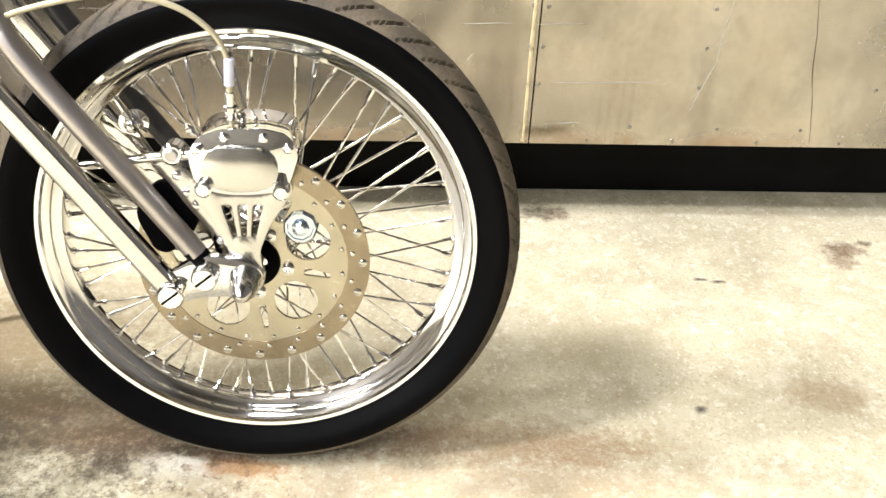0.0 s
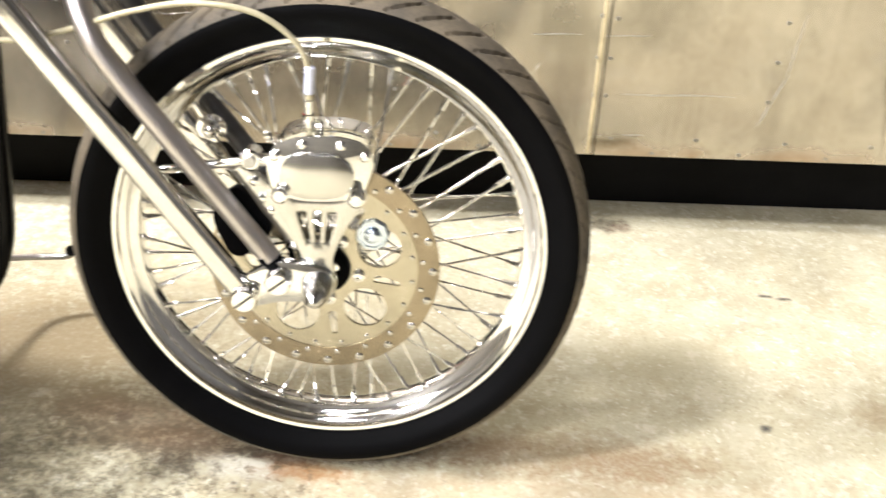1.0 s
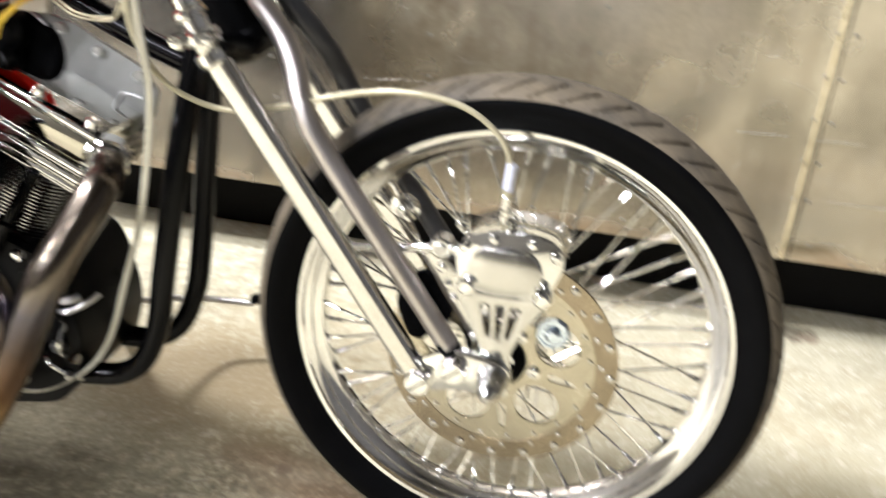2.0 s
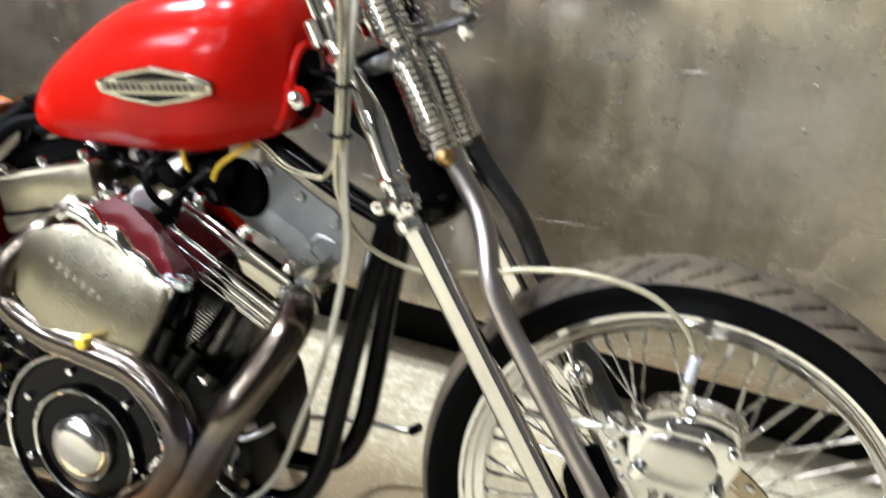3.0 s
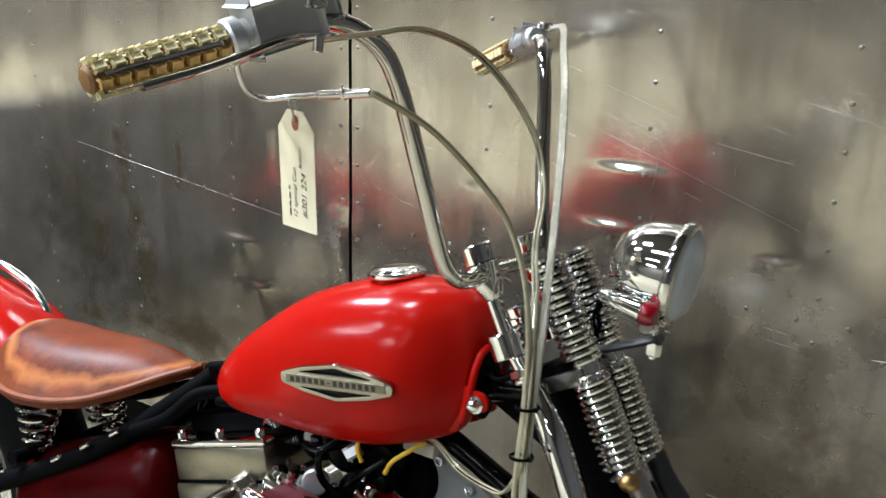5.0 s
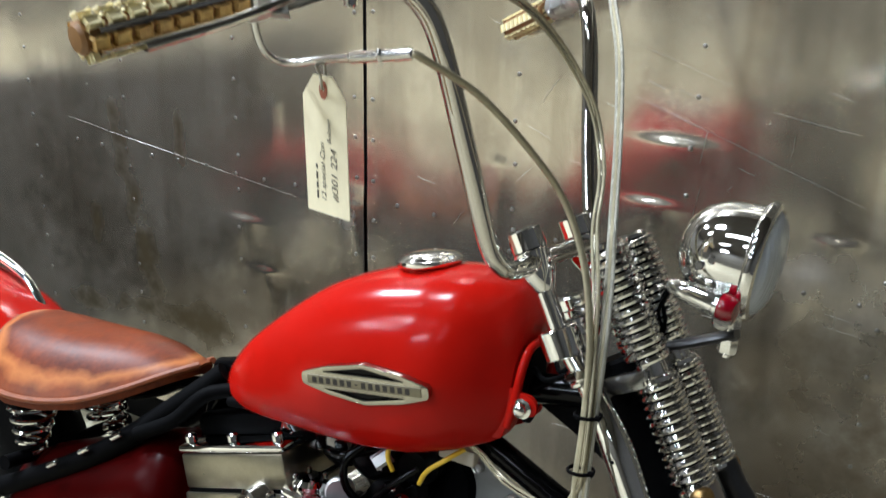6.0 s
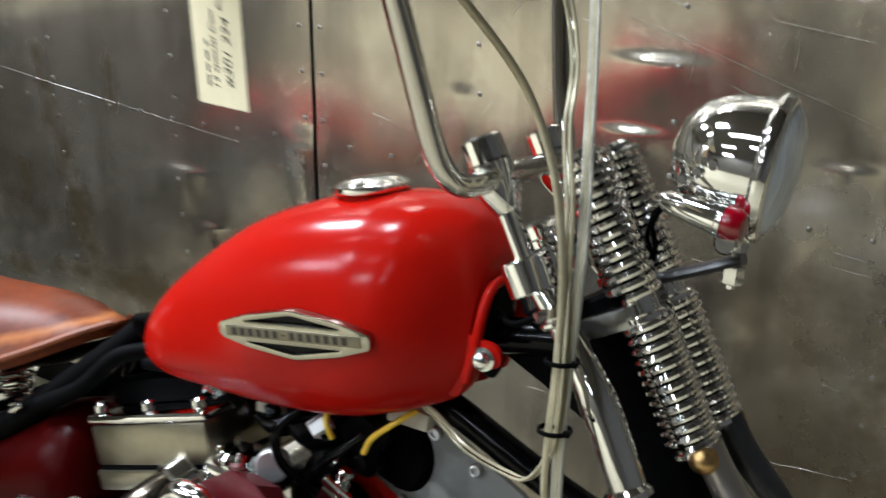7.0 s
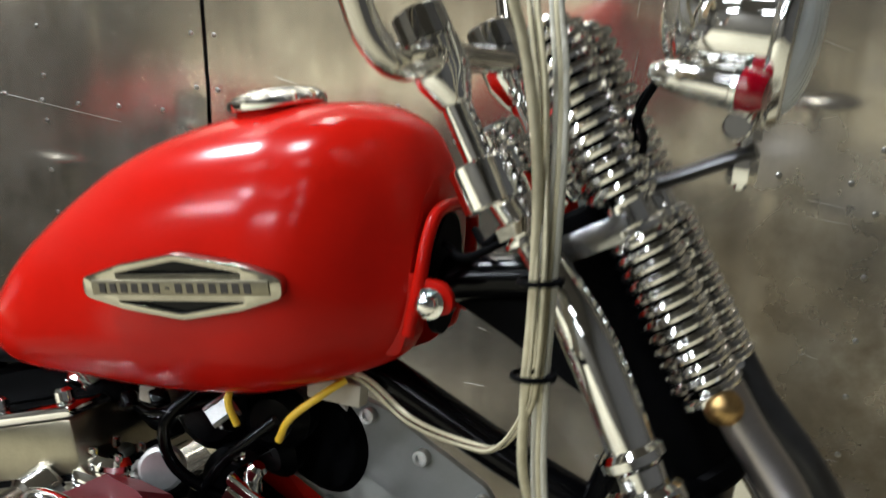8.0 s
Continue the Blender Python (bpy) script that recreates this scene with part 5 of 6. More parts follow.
# Fuel tank.
def build_tank():
    rows = [(-1.05, 0.742, 0.764, 0.011), (-1.045, 0.734, 0.778, 0.024), (-1.025, 0.731, 0.808, 0.044), (-0.972, 0.731, 0.862, 0.074), (-0.881, 0.739, 0.934, 0.097), (-0.795, 0.747, 0.974, 0.109), (-0.72, 0.759, 0.994, 0.112), (-0.69, 0.767, 0.999, 0.1108), (-0.665, 0.776, 1.001, 0.1065), (-0.645, 0.783, 1.0, 0.098), (-0.625, 0.792, 0.995, 0.085), (-0.607, 0.801, 0.985, 0.07), (-0.595, 0.812, 0.968, 0.06), (-0.588, 0.826, 0.95, 0.054)]
    bm = bmesh.new()
    loops = []
    samples = []
    for i in range(len(rows) - 1):
        k = 5 if i > 1 else 2
        for s in range(k):
            samples.append(i + s / k)
    samples.append(len(rows) - 1)

    def value(u, col):
        i = min(int(u), len(rows) - 2)
        t = u - i
        p = [rows[max(0, min(len(rows) - 1, j))][col] for j in (i - 1, i, i + 1, i + 2)]
        return 0.5 * (2 * p[1] + (p[2] - p[0]) * t + (2 * p[0] - 5 * p[1] + 4 * p[2] - p[3]) * t * t + (3 * p[1] - p[0] - 3 * p[2] + p[3]) * t ** 3)

    n = 44
    for u in samples:
        x, zb, zt, w = (value(u, c) for c in range(4))
        zc = zb + 0.36 * (zt - zb)
        tun_w, tun_z = min(0.03, w * 0.4), zb + 0.6 * (zt - zb)
        loop = []
        for j in range(n + 1):
            th = radians(-72 + (180 + 144) * j / n)
            c, s = math.cos(th), math.sin(th)
            y = -w * math.copysign(abs(c) ** (0.78 if s > 0 else 0.42), c)
            z = zc + ((zt - zc) * abs(s) ** 0.86 if s > 0 else -(zc - zb) * abs(s) ** 0.85)
            loop.append((x, MID + y, z))
        loop += [(x, MID + tun_w * 1.1, zb + 0.002), (x, MID + tun_w, tun_z - tun_w * 0.6), (x, MID + tun_w * 0.6, tun_z), (x, MID - tun_w * 0.6, tun_z), (x, MID - tun_w, tun_z - tun_w * 0.6), (x, MID - tun_w * 1.1, zb + 0.002)]
        loops.append([bm.verts.new(p) for p in loop])
    k = len(loops[0])
    for a, b in zip(loops, loops[1:]):
        for j in range(k):
            bm.faces.new((a[j], a[(j + 1) % k], b[(j + 1) % k], b[j]))
    for end in (loops[0], loops[-1][::-1]):
        bm.faces.new(end)
    tank = part("fuel_tank", bm, RED, bike, "satin red peanut fuel tank", angle=50)
    # arch flange and mounting lug at the front
    bm = bmesh.new()
    arch = [(-0.586, MID - 0.056, 0.832), (-0.581, MID - 0.054, 0.87), (-0.58, MID - 0.045, 0.908), (-0.58, MID - 0.025, 0.926), (-0.58, MID + 0.025, 0.926), (-0.58, MID + 0.045, 0.908), (-0.586, MID + 0.056, 0.832)]
    tube(bm, arch, 0.0055, 10, 5)
    part("arch_flange", bm, RED, tank, "red rolled edge of the tank arch")
    # Flat black sheet that stands for the shade inside the arch.
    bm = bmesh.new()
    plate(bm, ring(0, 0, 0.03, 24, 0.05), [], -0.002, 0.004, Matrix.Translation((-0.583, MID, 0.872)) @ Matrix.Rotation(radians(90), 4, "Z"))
    part("arch_shadow", bm, MATT_BLACK, tank, "black sheet standing for the shade in the tank tunnel")
    for sgn in (-1, 1):
        bm = bmesh.new()
        y = MID + sgn * 0.052
        plate(bm, rounded([(-0.605, 0.812), (-0.6, 0.884), (-0.583, 0.878), (-0.56, 0.876), (-0.552, 0.866), (-0.553, 0.854), (-0.568, 0.85), (-0.583, 0.856), (-0.592, 0.815)], 0.006), [], y - 0.003, y + 0.003, bevel=0.001)
        part("mount_lug", bm, RED, tank, "red tank mounting lug")
        bm = bmesh.new()
        lathe(bm, [(0.011, 0), (0.012, 0.003), (0.0085, 0.004), (0.0085, 0.011), (0.006, 0.0135), (0, 0.0145)], 24, along((-0.57, y + sgn * 0.003, 0.86), (-0.57, y + sgn, 0.86)))
        part("mount_bolt", bm, CHROME, tank, "chrome mounting bolt")
    # filler cap
    up = V(-0.2, -0.03, 1).normalized()
    base = V(-0.737, MID - 0.008, 0.977)
    bm = bmesh.new()
    lathe(bm, [(0.036, 0), (0.0355, 0.012), (0.033, 0.014)], 40, along(base, base + up))
    part("filler_neck", bm, RED, tank, "red filler neck")
    bm = bmesh.new()
    lathe(bm, [(0.033, 0.013), (0.0405, 0.0135), (0.042, 0.017), (0.0415, 0.021), (0.037, 0.0235), (0.034, 0.0262), (0.02, 0.0295), (0, 0.0305)], 48, along(base, base + up))
    part("filler_cap", bm, CHROME, tank, "low chrome filler cap")
    # badges
    for sgn in (-1, 1):
        m = Matrix.Translation((-0.75, MID + sgn * 0.1145, 0.856)) @ Matrix.Rotation(radians(-8), 4, "Y") @ Matrix.Rotation(radians(-3.5 * sgn), 4, "Z") @ Matrix.Rotation(radians(-7 * sgn), 4, "X") @ Matrix.Diagonal((0.95, 1, 0.95, 1))
        a, b = (-0.006, 0.004) if sgn < 0 else (-0.004, 0.006)
        outline = rounded([(-0.093, -0.008), (-0.093, 0.008), (-0.055, 0.019), (0, 0.0275), (0.055, 0.019), (0.093, 0.008), (0.093, -0.008), (0.055, -0.019), (0, -0.0275), (-0.055, -0.019)], 0.006)
        upper = rounded([(-0.06, 0.0115), (0, 0.022), (0.06, 0.0115)], 0.003)
        lower = [(x, -z) for x, z in upper[::-1]]
        bm = bmesh.new()
        plate(bm, outline, [upper, lower], a, b, m, 0.0018)
        badge = part("tank_badge", bm, BADGE_CHROME, bike, "chrome lozenge tank badge with black inlays")
        bm = bmesh.new()
        y0 = -0.002 if sgn < 0 else -0.001
        plate(bm, [(x * 0.95, z * 0.92) for x, z in outline], [], y0, y0 + 0.003, m)
        part("badge_inlay", bm, BLACK, badge, "black enamel inlay")
        bm = bmesh.new()
        block(bm, (0, a - 0.0006 if sgn < 0 else b + 0.0006, 0), (0.166, 0.0016, 0.0125), 0.0006, m)
        part("name_strip", bm, STRIP, badge, "dull beige centre strip")
        bm = bmesh.new()
        block(bm, (0, 0, 0), (0.0062, 0.0008, 0.0082), 0)
        data = mesh_of("badge_bar", bm, INK)
        for k in range(14):
            flat = Matrix.Diagonal((0.65, 1, 0.25, 1)) if k == 6 else Matrix()
            shared("badge_bar", data, badge, m @ Matrix.Translation((-0.072 + k * 0.0105, a - 0.0015 if sgn < 0 else b + 0.0015, 0)) @ flat)
    return tank


build_tank()


# Frame.
def build_frame():
    tubes = [
        ("backbone", [(-0.47, MID, 0.885), (-0.56, MID, 0.872), (-0.7, MID, 0.84), (-0.95, MID, 0.79), (-1.08, MID, 0.755)], 0.019),
        ("lower_backbone", [(-0.43, MID, 0.7), (-0.52, MID, 0.732), (-0.65, MID, 0.786), (-0.75, MID, 0.81)], 0.0165),
        ("seat_post", [(-1.06, MID, 0.765), (-1.09, MID, 0.65), (-1.1, MID, 0.35), (-1.09, MID, 0.2)], 0.017),
    ]
    for name, pts, r in tubes:
        bm = bmesh.new()
        tube(bm, pts, r, 18, 6)
        part(name, bm, BLACK, bike, "gloss black frame tube")
    gus = bmesh.new()
    plate(gus, [(-0.42, 0.79), (-0.5, 0.9), (-0.57, 0.875), (-0.585, 0.858), (-0.525, 0.83), (-0.46, 0.795)], [], MID - 0.004, MID + 0.004)
    part("neck_gusset", gus, MATT_BLACK, bike, "black neck gusset plate")
    for sgn in (-1, 1):
        y0, y1 = MID + sgn * 0.018, MID + sgn * 0.06
        bm = bmesh.new()
        tube(bm, [(-0.412, y0, 0.78), (-0.432, MID + sgn * 0.026, 0.72), (-0.455, MID + sgn * 0.045, 0.58), (-0.475, y1, 0.42), (-0.49, y1, 0.33), (-0.53, y1, 0.26), (-0.62, y1, 0.235), (-0.9, y1 + sgn * 0.02, 0.225), (-1.15, y1 + sgn * 0.03, 0.225)], 0.0165, 18, 7)
        part("down_tube", bm, BLACK, bike, "gloss black front down tube")
        bm = bmesh.new()
        tube(bm, [(-1.05, MID + sgn * 0.025, 0.765), (-1.1, MID + sgn * 0.05, 0.715), (-1.22, MID + sgn * 0.085, 0.612), (-1.38, MID + sgn * 0.1, 0.515), (-1.6, MID + sgn * 0.12, 0.4)], 0.0165, 18, 6)
        stay = part("seat_stay", bm, MATT_BLACK, bike, "black rear stay")
        for k in range(3):
            bm = bmesh.new()
            p = V(-1.2 - 0.055 * k, MID + sgn * (0.097 + 0.012 * k), 0.638 - 0.036 * k)
            rod(bm, p, p + V(0.02, 0, 0.014), 0.0045, 12)
            part("stay_clip", bm, CHROME, stay)
        bm = bmesh.new()
        tube(bm, [(-1.15, MID + sgn * 0.09, 0.225), (-1.4, MID + sgn * 0.11, 0.26), (-1.62, MID + sgn * 0.12, 0.39)], 0.0155, 16, 5)
        part("chain_stay", bm, BLACK, bike)
    bm = bmesh.new()
    tube(bm, [(-0.78, 0.05, 0.232), (-0.74, 0.16, 0.2), (-0.68, 0.255, 0.178), (-0.61, 0.285, 0.178), (-0.55, 0.3, 0.1755), (-0.515, 0.298, 0.179), (-0.492, 0.286, 0.198)], 0.006, 12, 5)
    sh = part("shift_rod", bm, STEEL, bike, "steel shift rod with a turned-up end")
    bm = bmesh.new()
    rod(bm, (-0.493, 0.292, 0.197), (-0.487, 0.25, 0.214), 0.0095, 16, 0.003)
    part("shift_peg", bm, MATT_BLACK, sh, "black rubber shift peg")
    bm = bmesh.new()
    tube(bm, [(-0.76, 0.045, 0.232), (-0.78, 0.2, 0.13), (-0.795, 0.32, 0.057)], [0.011, 0.01, 0.009], 12, 4)
    rod(bm, (-0.795, 0.335, 0.066), (-0.795, 0.325, 0.055), 0.022, 16)
    part("side_stand", bm, BLACK, bike, "black side stand lowered to the floor")


build_frame()


# Engine.
def fin_outline(rx, ry, n=28):
    return [(rx * math.copysign(abs(math.cos(a)) ** 0.75, math.cos(a)), ry * math.copysign(abs(math.sin(a)) ** 0.75, math.sin(a))) for a in (2 * math.pi * j / n for j in range(n))]


def build_engine():
    case = bmesh.new()
    plate(case, rounded([(-0.62, 0.2), (-0.59, 0.3), (-0.62, 0.42), (-0.7, 0.455), (-0.87, 0.45), (-0.95, 0.41), (-1.0, 0.28), (-0.95, 0.19), (-0.8, 0.165)], 0.04, 5), [], MID - 0.09, MID + 0.09, bevel=0.01)
    engine = part("engine", case, CYLINDER_BLACK, bike, "black and chrome V-twin engine")
    cover = bmesh.new()
    face = along((-0.851, MID - 0.085, 0.289), (-0.851, -1, 0.289))
    lathe(cover, [(0.157, 0), (0.158, 0.05), (0.154, 0.06), (0.146, 0.063), (0.142, 0.058), (0.1, 0.056), (0.096, 0.066), (0.09, 0.068), (0.086, 0.062), (0, 0.06)], 64, face)
    cam = part("cam_cover", cover, BLACK, engine, "glossy black round cam cover with raised rims")
    for rad, out in ((0.15, 0.063), (0.093, 0.067)):
        bm = bmesh.new()
        lathe(bm, [(rad - 0.004, out - 0.003), (rad - 0.003, out + 0.002), (rad, out + 0.0035), (rad + 0.003, out + 0.002), (rad + 0.004, out - 0.003)], 64, face)
        part("cover_rim", bm, CHROME, cam, "polished chrome rim")
    bm = bmesh.new()
    lathe(bm, [(0, 0.088), (0.034, 0.087), (0.048, 0.081), (0.054, 0.073), (0.055, 0.058)], 40, face)
    part("timer_cover", bm, SATIN_CHROME, cam, "round polished timer cover")
    for k in range(7):
        a = 2 * math.pi * k / 7
        bm = bmesh.new()
        rod(bm, (-0.851 + 0.122 * math.cos(a), MID - 0.14, 0.289 + 0.122 * math.sin(a)), (-0.851 + 0.122 * math.cos(a), MID - 0.15, 0.289 + 0.122 * math.sin(a)), 0.006, 12)
        part("cover_screw", bm, CHROME, engine)
    for tilt, foot, barrel_mat in ((24.5, V(-0.798, MID, 0.302), DARK_STEEL), (-18.0, V(-0.866, MID, 0.318), CYLINDER_BLACK)):
        m = Matrix.Translation(foot) @ Matrix.Rotation(radians(tilt), 4, "Y")
        flat = m @ Matrix.Rotation(radians(90), 4, "X")
        bm = bmesh.new()
        rod(bm, m @ V(0, 0, 0.08), m @ V(0, 0, 0.3), 0.056, 28, 0.002)
        part("cylinder", bm, CYLINDER_BLACK, engine, "black finned cylinder")
        for k in range(28):
            h = 0.12 + k * 0.0061
            bm = bmesh.new()
            plate(bm, fin_outline(0.074 + 0.0003 * k, 0.073), [], h, h + 0.0022, flat)
            part("cylinder_fin", bm, barrel_mat, engine)
        bm = bmesh.new()
        if tilt > 0:
            for h, d, w, l in ((0.294, 0.012, 0.166, 0.196), (0.308, 0.014, 0.172, 0.204), (0.324, 0.014, 0.172, 0.204)):
                block(bm, (0, 0, h + d / 2), (l, w, d), 0.004, m)
        else:
            block(bm, (0, 0, 0.311), (0.2, 0.168, 0.026), 0.004, m)
        part("lower_rocker", bm, CHROME if tilt > 0 else BOX_STEEL, engine, "ridged chrome lower rocker cover" if tilt > 0 else "smooth chrome lower rocker cover")
        bm = bmesh.new()
        block(bm, (0, 0, 0.326), (0.188, 0.162, 0.006), 0.001, m)
        part("gasket", bm, MATT_BLACK, engine, "thin black gasket")
        bm = bmesh.new()
        low = 0.34 if tilt > 0 else 0.329
        block(bm, (0, 0, (low + 0.38) / 2), (0.19, 0.166, 0.38 - low), 0.004, m)
        part("rocker_box", bm, SMOKED if tilt > 0 else BOX_STEEL, engine, "flat-sided chrome rocker box")
        bm = bmesh.new()
        block(bm, (0, 0, 0.386), (0.196, 0.168, 0.012), 0.004, m)
        part("rocker_lid", bm, CHROME, engine, "chrome rocker box lid")
        if tilt < 0:
            bm = bmesh.new()
            block(bm, (0.0, 0.022, 0.408), (0.2, 0.12, 0.034), 0.01, m)
            part("coil_tray", bm, MATT_BLACK, engine, "matt black coil tray over the rear rocker box")
        for sx in (-0.082, 0.0, 0.082):
            for sy in (-0.07, 0.07):
                bm = bmesh.new()
                p = m @ V(sx, sy, 0.391)
                q = m @ V(sx, sy, 0.406)
                rod(bm, p, q, 0.0085, 14, 0.003)
                part("rocker_bolt", bm, CHROME, engine)
        for off in (-0.022, 0.022):
            bm = bmesh.new()
            p, q = m @ V(off * 0.6 - 0.0, -0.1, 0.09), m @ V(off * 1.6, -0.082, 0.296)
            rod(bm, p, p.lerp(q, 0.55), 0.0125, 20)
            rod(bm, p.lerp(q, 0.5), q, 0.009, 20)
            rod(bm, p.lerp(q, 0.52), p.lerp(q, 0.57), 0.0145, 20)
            part("pushrod_tube", bm, BLACK, engine, "black pushrod tube")
    rng = random.Random(31)
    for k in range(26):
        p = V(rng.uniform(-0.72, -0.6), 0, rng.uniform(0.24, 0.44))
        p.y = MID - 0.09 - (0.06 if p.x < -0.66 and p.z < 0.4 else 0.0)
        way = V(rng.uniform(-0.2, 0.6), -1, rng.uniform(-0.2, 0.6)).normalized()
        size = rng.uniform(0.005, 0.013)
        bm = bmesh.new()
        if k % 3 == 0:
            hexnut(bm, p, p + way * size * 1.4, size)
        elif k % 3 == 1:
            lathe(bm, [(size, -0.02), (size, 0.005), (size * 0.7, 0.01), (0, 0.012)], 14, along(p, p + way))
        else:
            side = V(rng.uniform(-1, 1), 0, rng.uniform(-1, 1)).normalized()
            tube(bm, [p - side * 0.02, p + way * 0.012, p + side * 0.03, p + side * 0.05 - way * 0.02], size * 0.5, 8, 4)
        part("case_fitting", bm, (CHROME, BLACK, CHROME, STEEL)[k % 4], engine)
    # alloy bracket plate with socket screws behind the front cylinder
    bm = bmesh.new()
    plate(bm, rounded([(-0.712, 0.752), (-0.64, 0.733), (-0.599, 0.711), (-0.545, 0.685), (-0.52, 0.652), (-0.53, 0.612), (-0.568, 0.578), (-0.605, 0.618), (-0.64, 0.638), (-0.664, 0.66), (-0.674, 0.692), (-0.682, 0.726), (-0.702, 0.741)], 0.006, 3), [], -0.002, 0.006, bevel=0.0015)
    bracket = part("engine_bracket", bm, PALE_ALLOY, bike, "pale cast alloy engine bracket")
    bm = bmesh.new()
    tube(bm, [(-0.712, -0.003, 0.75), (-0.682, -0.003, 0.727), (-0.673, -0.003, 0.692), (-0.664, -0.003, 0.66), (-0.62, -0.003, 0.628)], 0.0035, 8, 5)
    part("bracket_rim", bm, ALLOY, bracket)
    bm = bmesh.new()
    tube(bm, [(-0.575, -0.003, 0.6), (-0.585, -0.003, 0.622), (-0.57, -0.003, 0.645), (-0.545, -0.003, 0.642)], 0.0025, 8, 5)
    part("bracket_rib", bm, ALLOY, bracket)
    for x, z in ((-0.658, 0.727), (-0.604, 0.7), (-0.545, 0.672)):
        bm = bmesh.new()
        lathe(bm, [(0.0075, 0), (0.0075, 0.007), (0.0068, 0.008), (0.0042, 0.008), (0.0042, 0.004), (0, 0.004)], 16, along((x, -0.002, z), (x, -1, z)))
        part("socket_screw", bm, STEEL, bracket)
    bm = bmesh.new()
    lathe(bm, [(0, 0.03), (0.045, 0.03), (0.055, 0.02), (0.055, 0)], 36, along((-0.71, 0.02, 0.688), (-0.71, -1, 0.688)))
    part("horn_disc", bm, MATT_BLACK, bike, "matt black round cover under the tank")
    # carburettor and dark clutter under the tank
    bm = bmesh.new()
    rod(bm, (-0.855, 0.01, 0.625), (-0.855, -0.16, 0.625), 0.03, 28, 0.004)
    block(bm, (-0.855, -0.1, 0.652), (0.062, 0.055, 0.034), 0.009)
    rod(bm, (-0.855, -0.1, 0.665), (-0.855, -0.1, 0.682), 0.025, 24, 0.006)
    carb = part("carburettor", bm, CHROME, bike, "cast alloy carburettor")
    for k in range(4):
        bm = bmesh.new()
        a = radians(45 + 90 * k)
        rod(bm, (-0.855 + 0.02 * math.cos(a), -0.1 + 0.02 * math.sin(a), 0.68), (-0.855 + 0.02 * math.cos(a), -0.1 + 0.02 * math.sin(a), 0.687), 0.004, 8)
        part("carb_screw", bm, CHROME, carb)
    bm = bmesh.new()
    rod(bm, (-0.815, -0.085, 0.672), (-0.808, -0.1, 0.674), 0.02, 24, 0.003)
    part("alloy_disc", bm, ALLOY, carb)
    for pts, r, mat, label in (
        ([(-0.86, -0.03, 0.735), (-0.905, -0.06, 0.717), (-0.945, -0.068, 0.672), (-0.955, -0.065, 0.6)], 0.016, MATT_BLACK, "thick black rubber hose"),
        ([(-0.72, -0.05, 0.76), (-0.78, -0.075, 0.735), (-0.84, -0.08, 0.715), (-0.9, -0.05, 0.74)], 0.006, BLACK, "black hose"),
        ([(-0.78, -0.09, 0.75), (-0.8, -0.105, 0.72), (-0.79, -0.1, 0.68), (-0.74, -0.08, 0.65)], 0.0055, BLACK, "black hose"),
        ([(-0.7, -0.09, 0.74), (-0.74, -0.1, 0.7), (-0.77, -0.09, 0.66)], 0.005, BLACK, "black fuel pipe"),
        ([(-1.02, -0.08, 0.735), (-0.95, -0.09, 0.75), (-0.88, -0.08, 0.752), (-0.8, -0.05, 0.765)], 0.008, MATT_BLACK, "black loom"),
        ([(-1.16, -0.12, 0.655), (-1.1, -0.11, 0.69), (-1.06, -0.09, 0.735), (-1.02, -0.07, 0.75)], 0.011, MATT_BLACK, "black loom"),
        ([(-0.96, -0.02, 0.745), (-0.93, -0.03, 0.76), (-0.87, -0.03, 0.755)], 0.007, MATT_BLACK, "black loom"),
    ):
        bm = bmesh.new()
        tube(bm, pts, r, 12, 6)
        part("hose", bm, mat, bike, label)
    rng = random.Random(5)
    for k in range(16):
        x, z = rng.uniform(-0.9, -0.74), rng.uniform(0.69, 0.75)
        y = rng.uniform(-0.1, -0.03)
        bm = bmesh.new()
        turn = Matrix.Translation((x, y, z)) @ Euler((rng.uniform(0, 3), rng.uniform(0, 3), rng.uniform(0, 3))).to_matrix().to_4x4()
        if k % 3 == 0:
            block(bm, (0, 0, 0), (rng.uniform(0.014, 0.03), 0.016, 0.014), 0.003, turn)
        else:
            lathe(bm, [(0, 0), (0.006, 0), (0.008, 0.002), (0.008, 0.01), (0.006, 0.013), (0, 0.014)], 6 if k % 2 else 16, turn)
        part("fitting", bm, (BLACK, CHROME, BLACK, STEEL)[k % 4], carb)
    for x, y, z, r in ((-0.86, -0.02, 0.71, 0.034), (-0.8, -0.03, 0.715, 0.036), (-0.74, -0.02, 0.72, 0.032), (-0.765, -0.04, 0.66, 0.034), (-0.79, -0.02, 0.62, 0.04)):
        bm = bmesh.new()
        rod(bm, (x, y + 0.03, z), (x + 0.01, y - 0.03, z), r, 18, 0.012)
        part("black_housing", bm, CYLINDER_BLACK, bike, "black round housing under the tank")
    bm = bmesh.new()
    block(bm, (-0.835, -0.07, 0.732), (0.03, 0.02, 0.02), 0.003)
    part("wire_plug", bm, WHITE_WIRE, carb, "pale plastic wire plug")
    bm = bmesh.new()
    block(bm, (-0.655, -0.07, 0.77), (0.05, 0.016, 0.02), 0.003, Matrix())
    part("wire_plug", bm, WHITE_WIRE, bike, "pale plastic wire plug")
    # air cleaner
    outline = rounded([(-0.93, 0.6), (-0.915, 0.63), (-0.867, 0.651), (-0.828, 0.657), (-0.75, 0.635), (-0.675, 0.614), (-0.689, 0.551), (-0.711, 0.484), (-0.775, 0.478), (-0.863, 0.495), (-0.927, 0.539)], 0.012, 5)
    bm = bmesh.new()
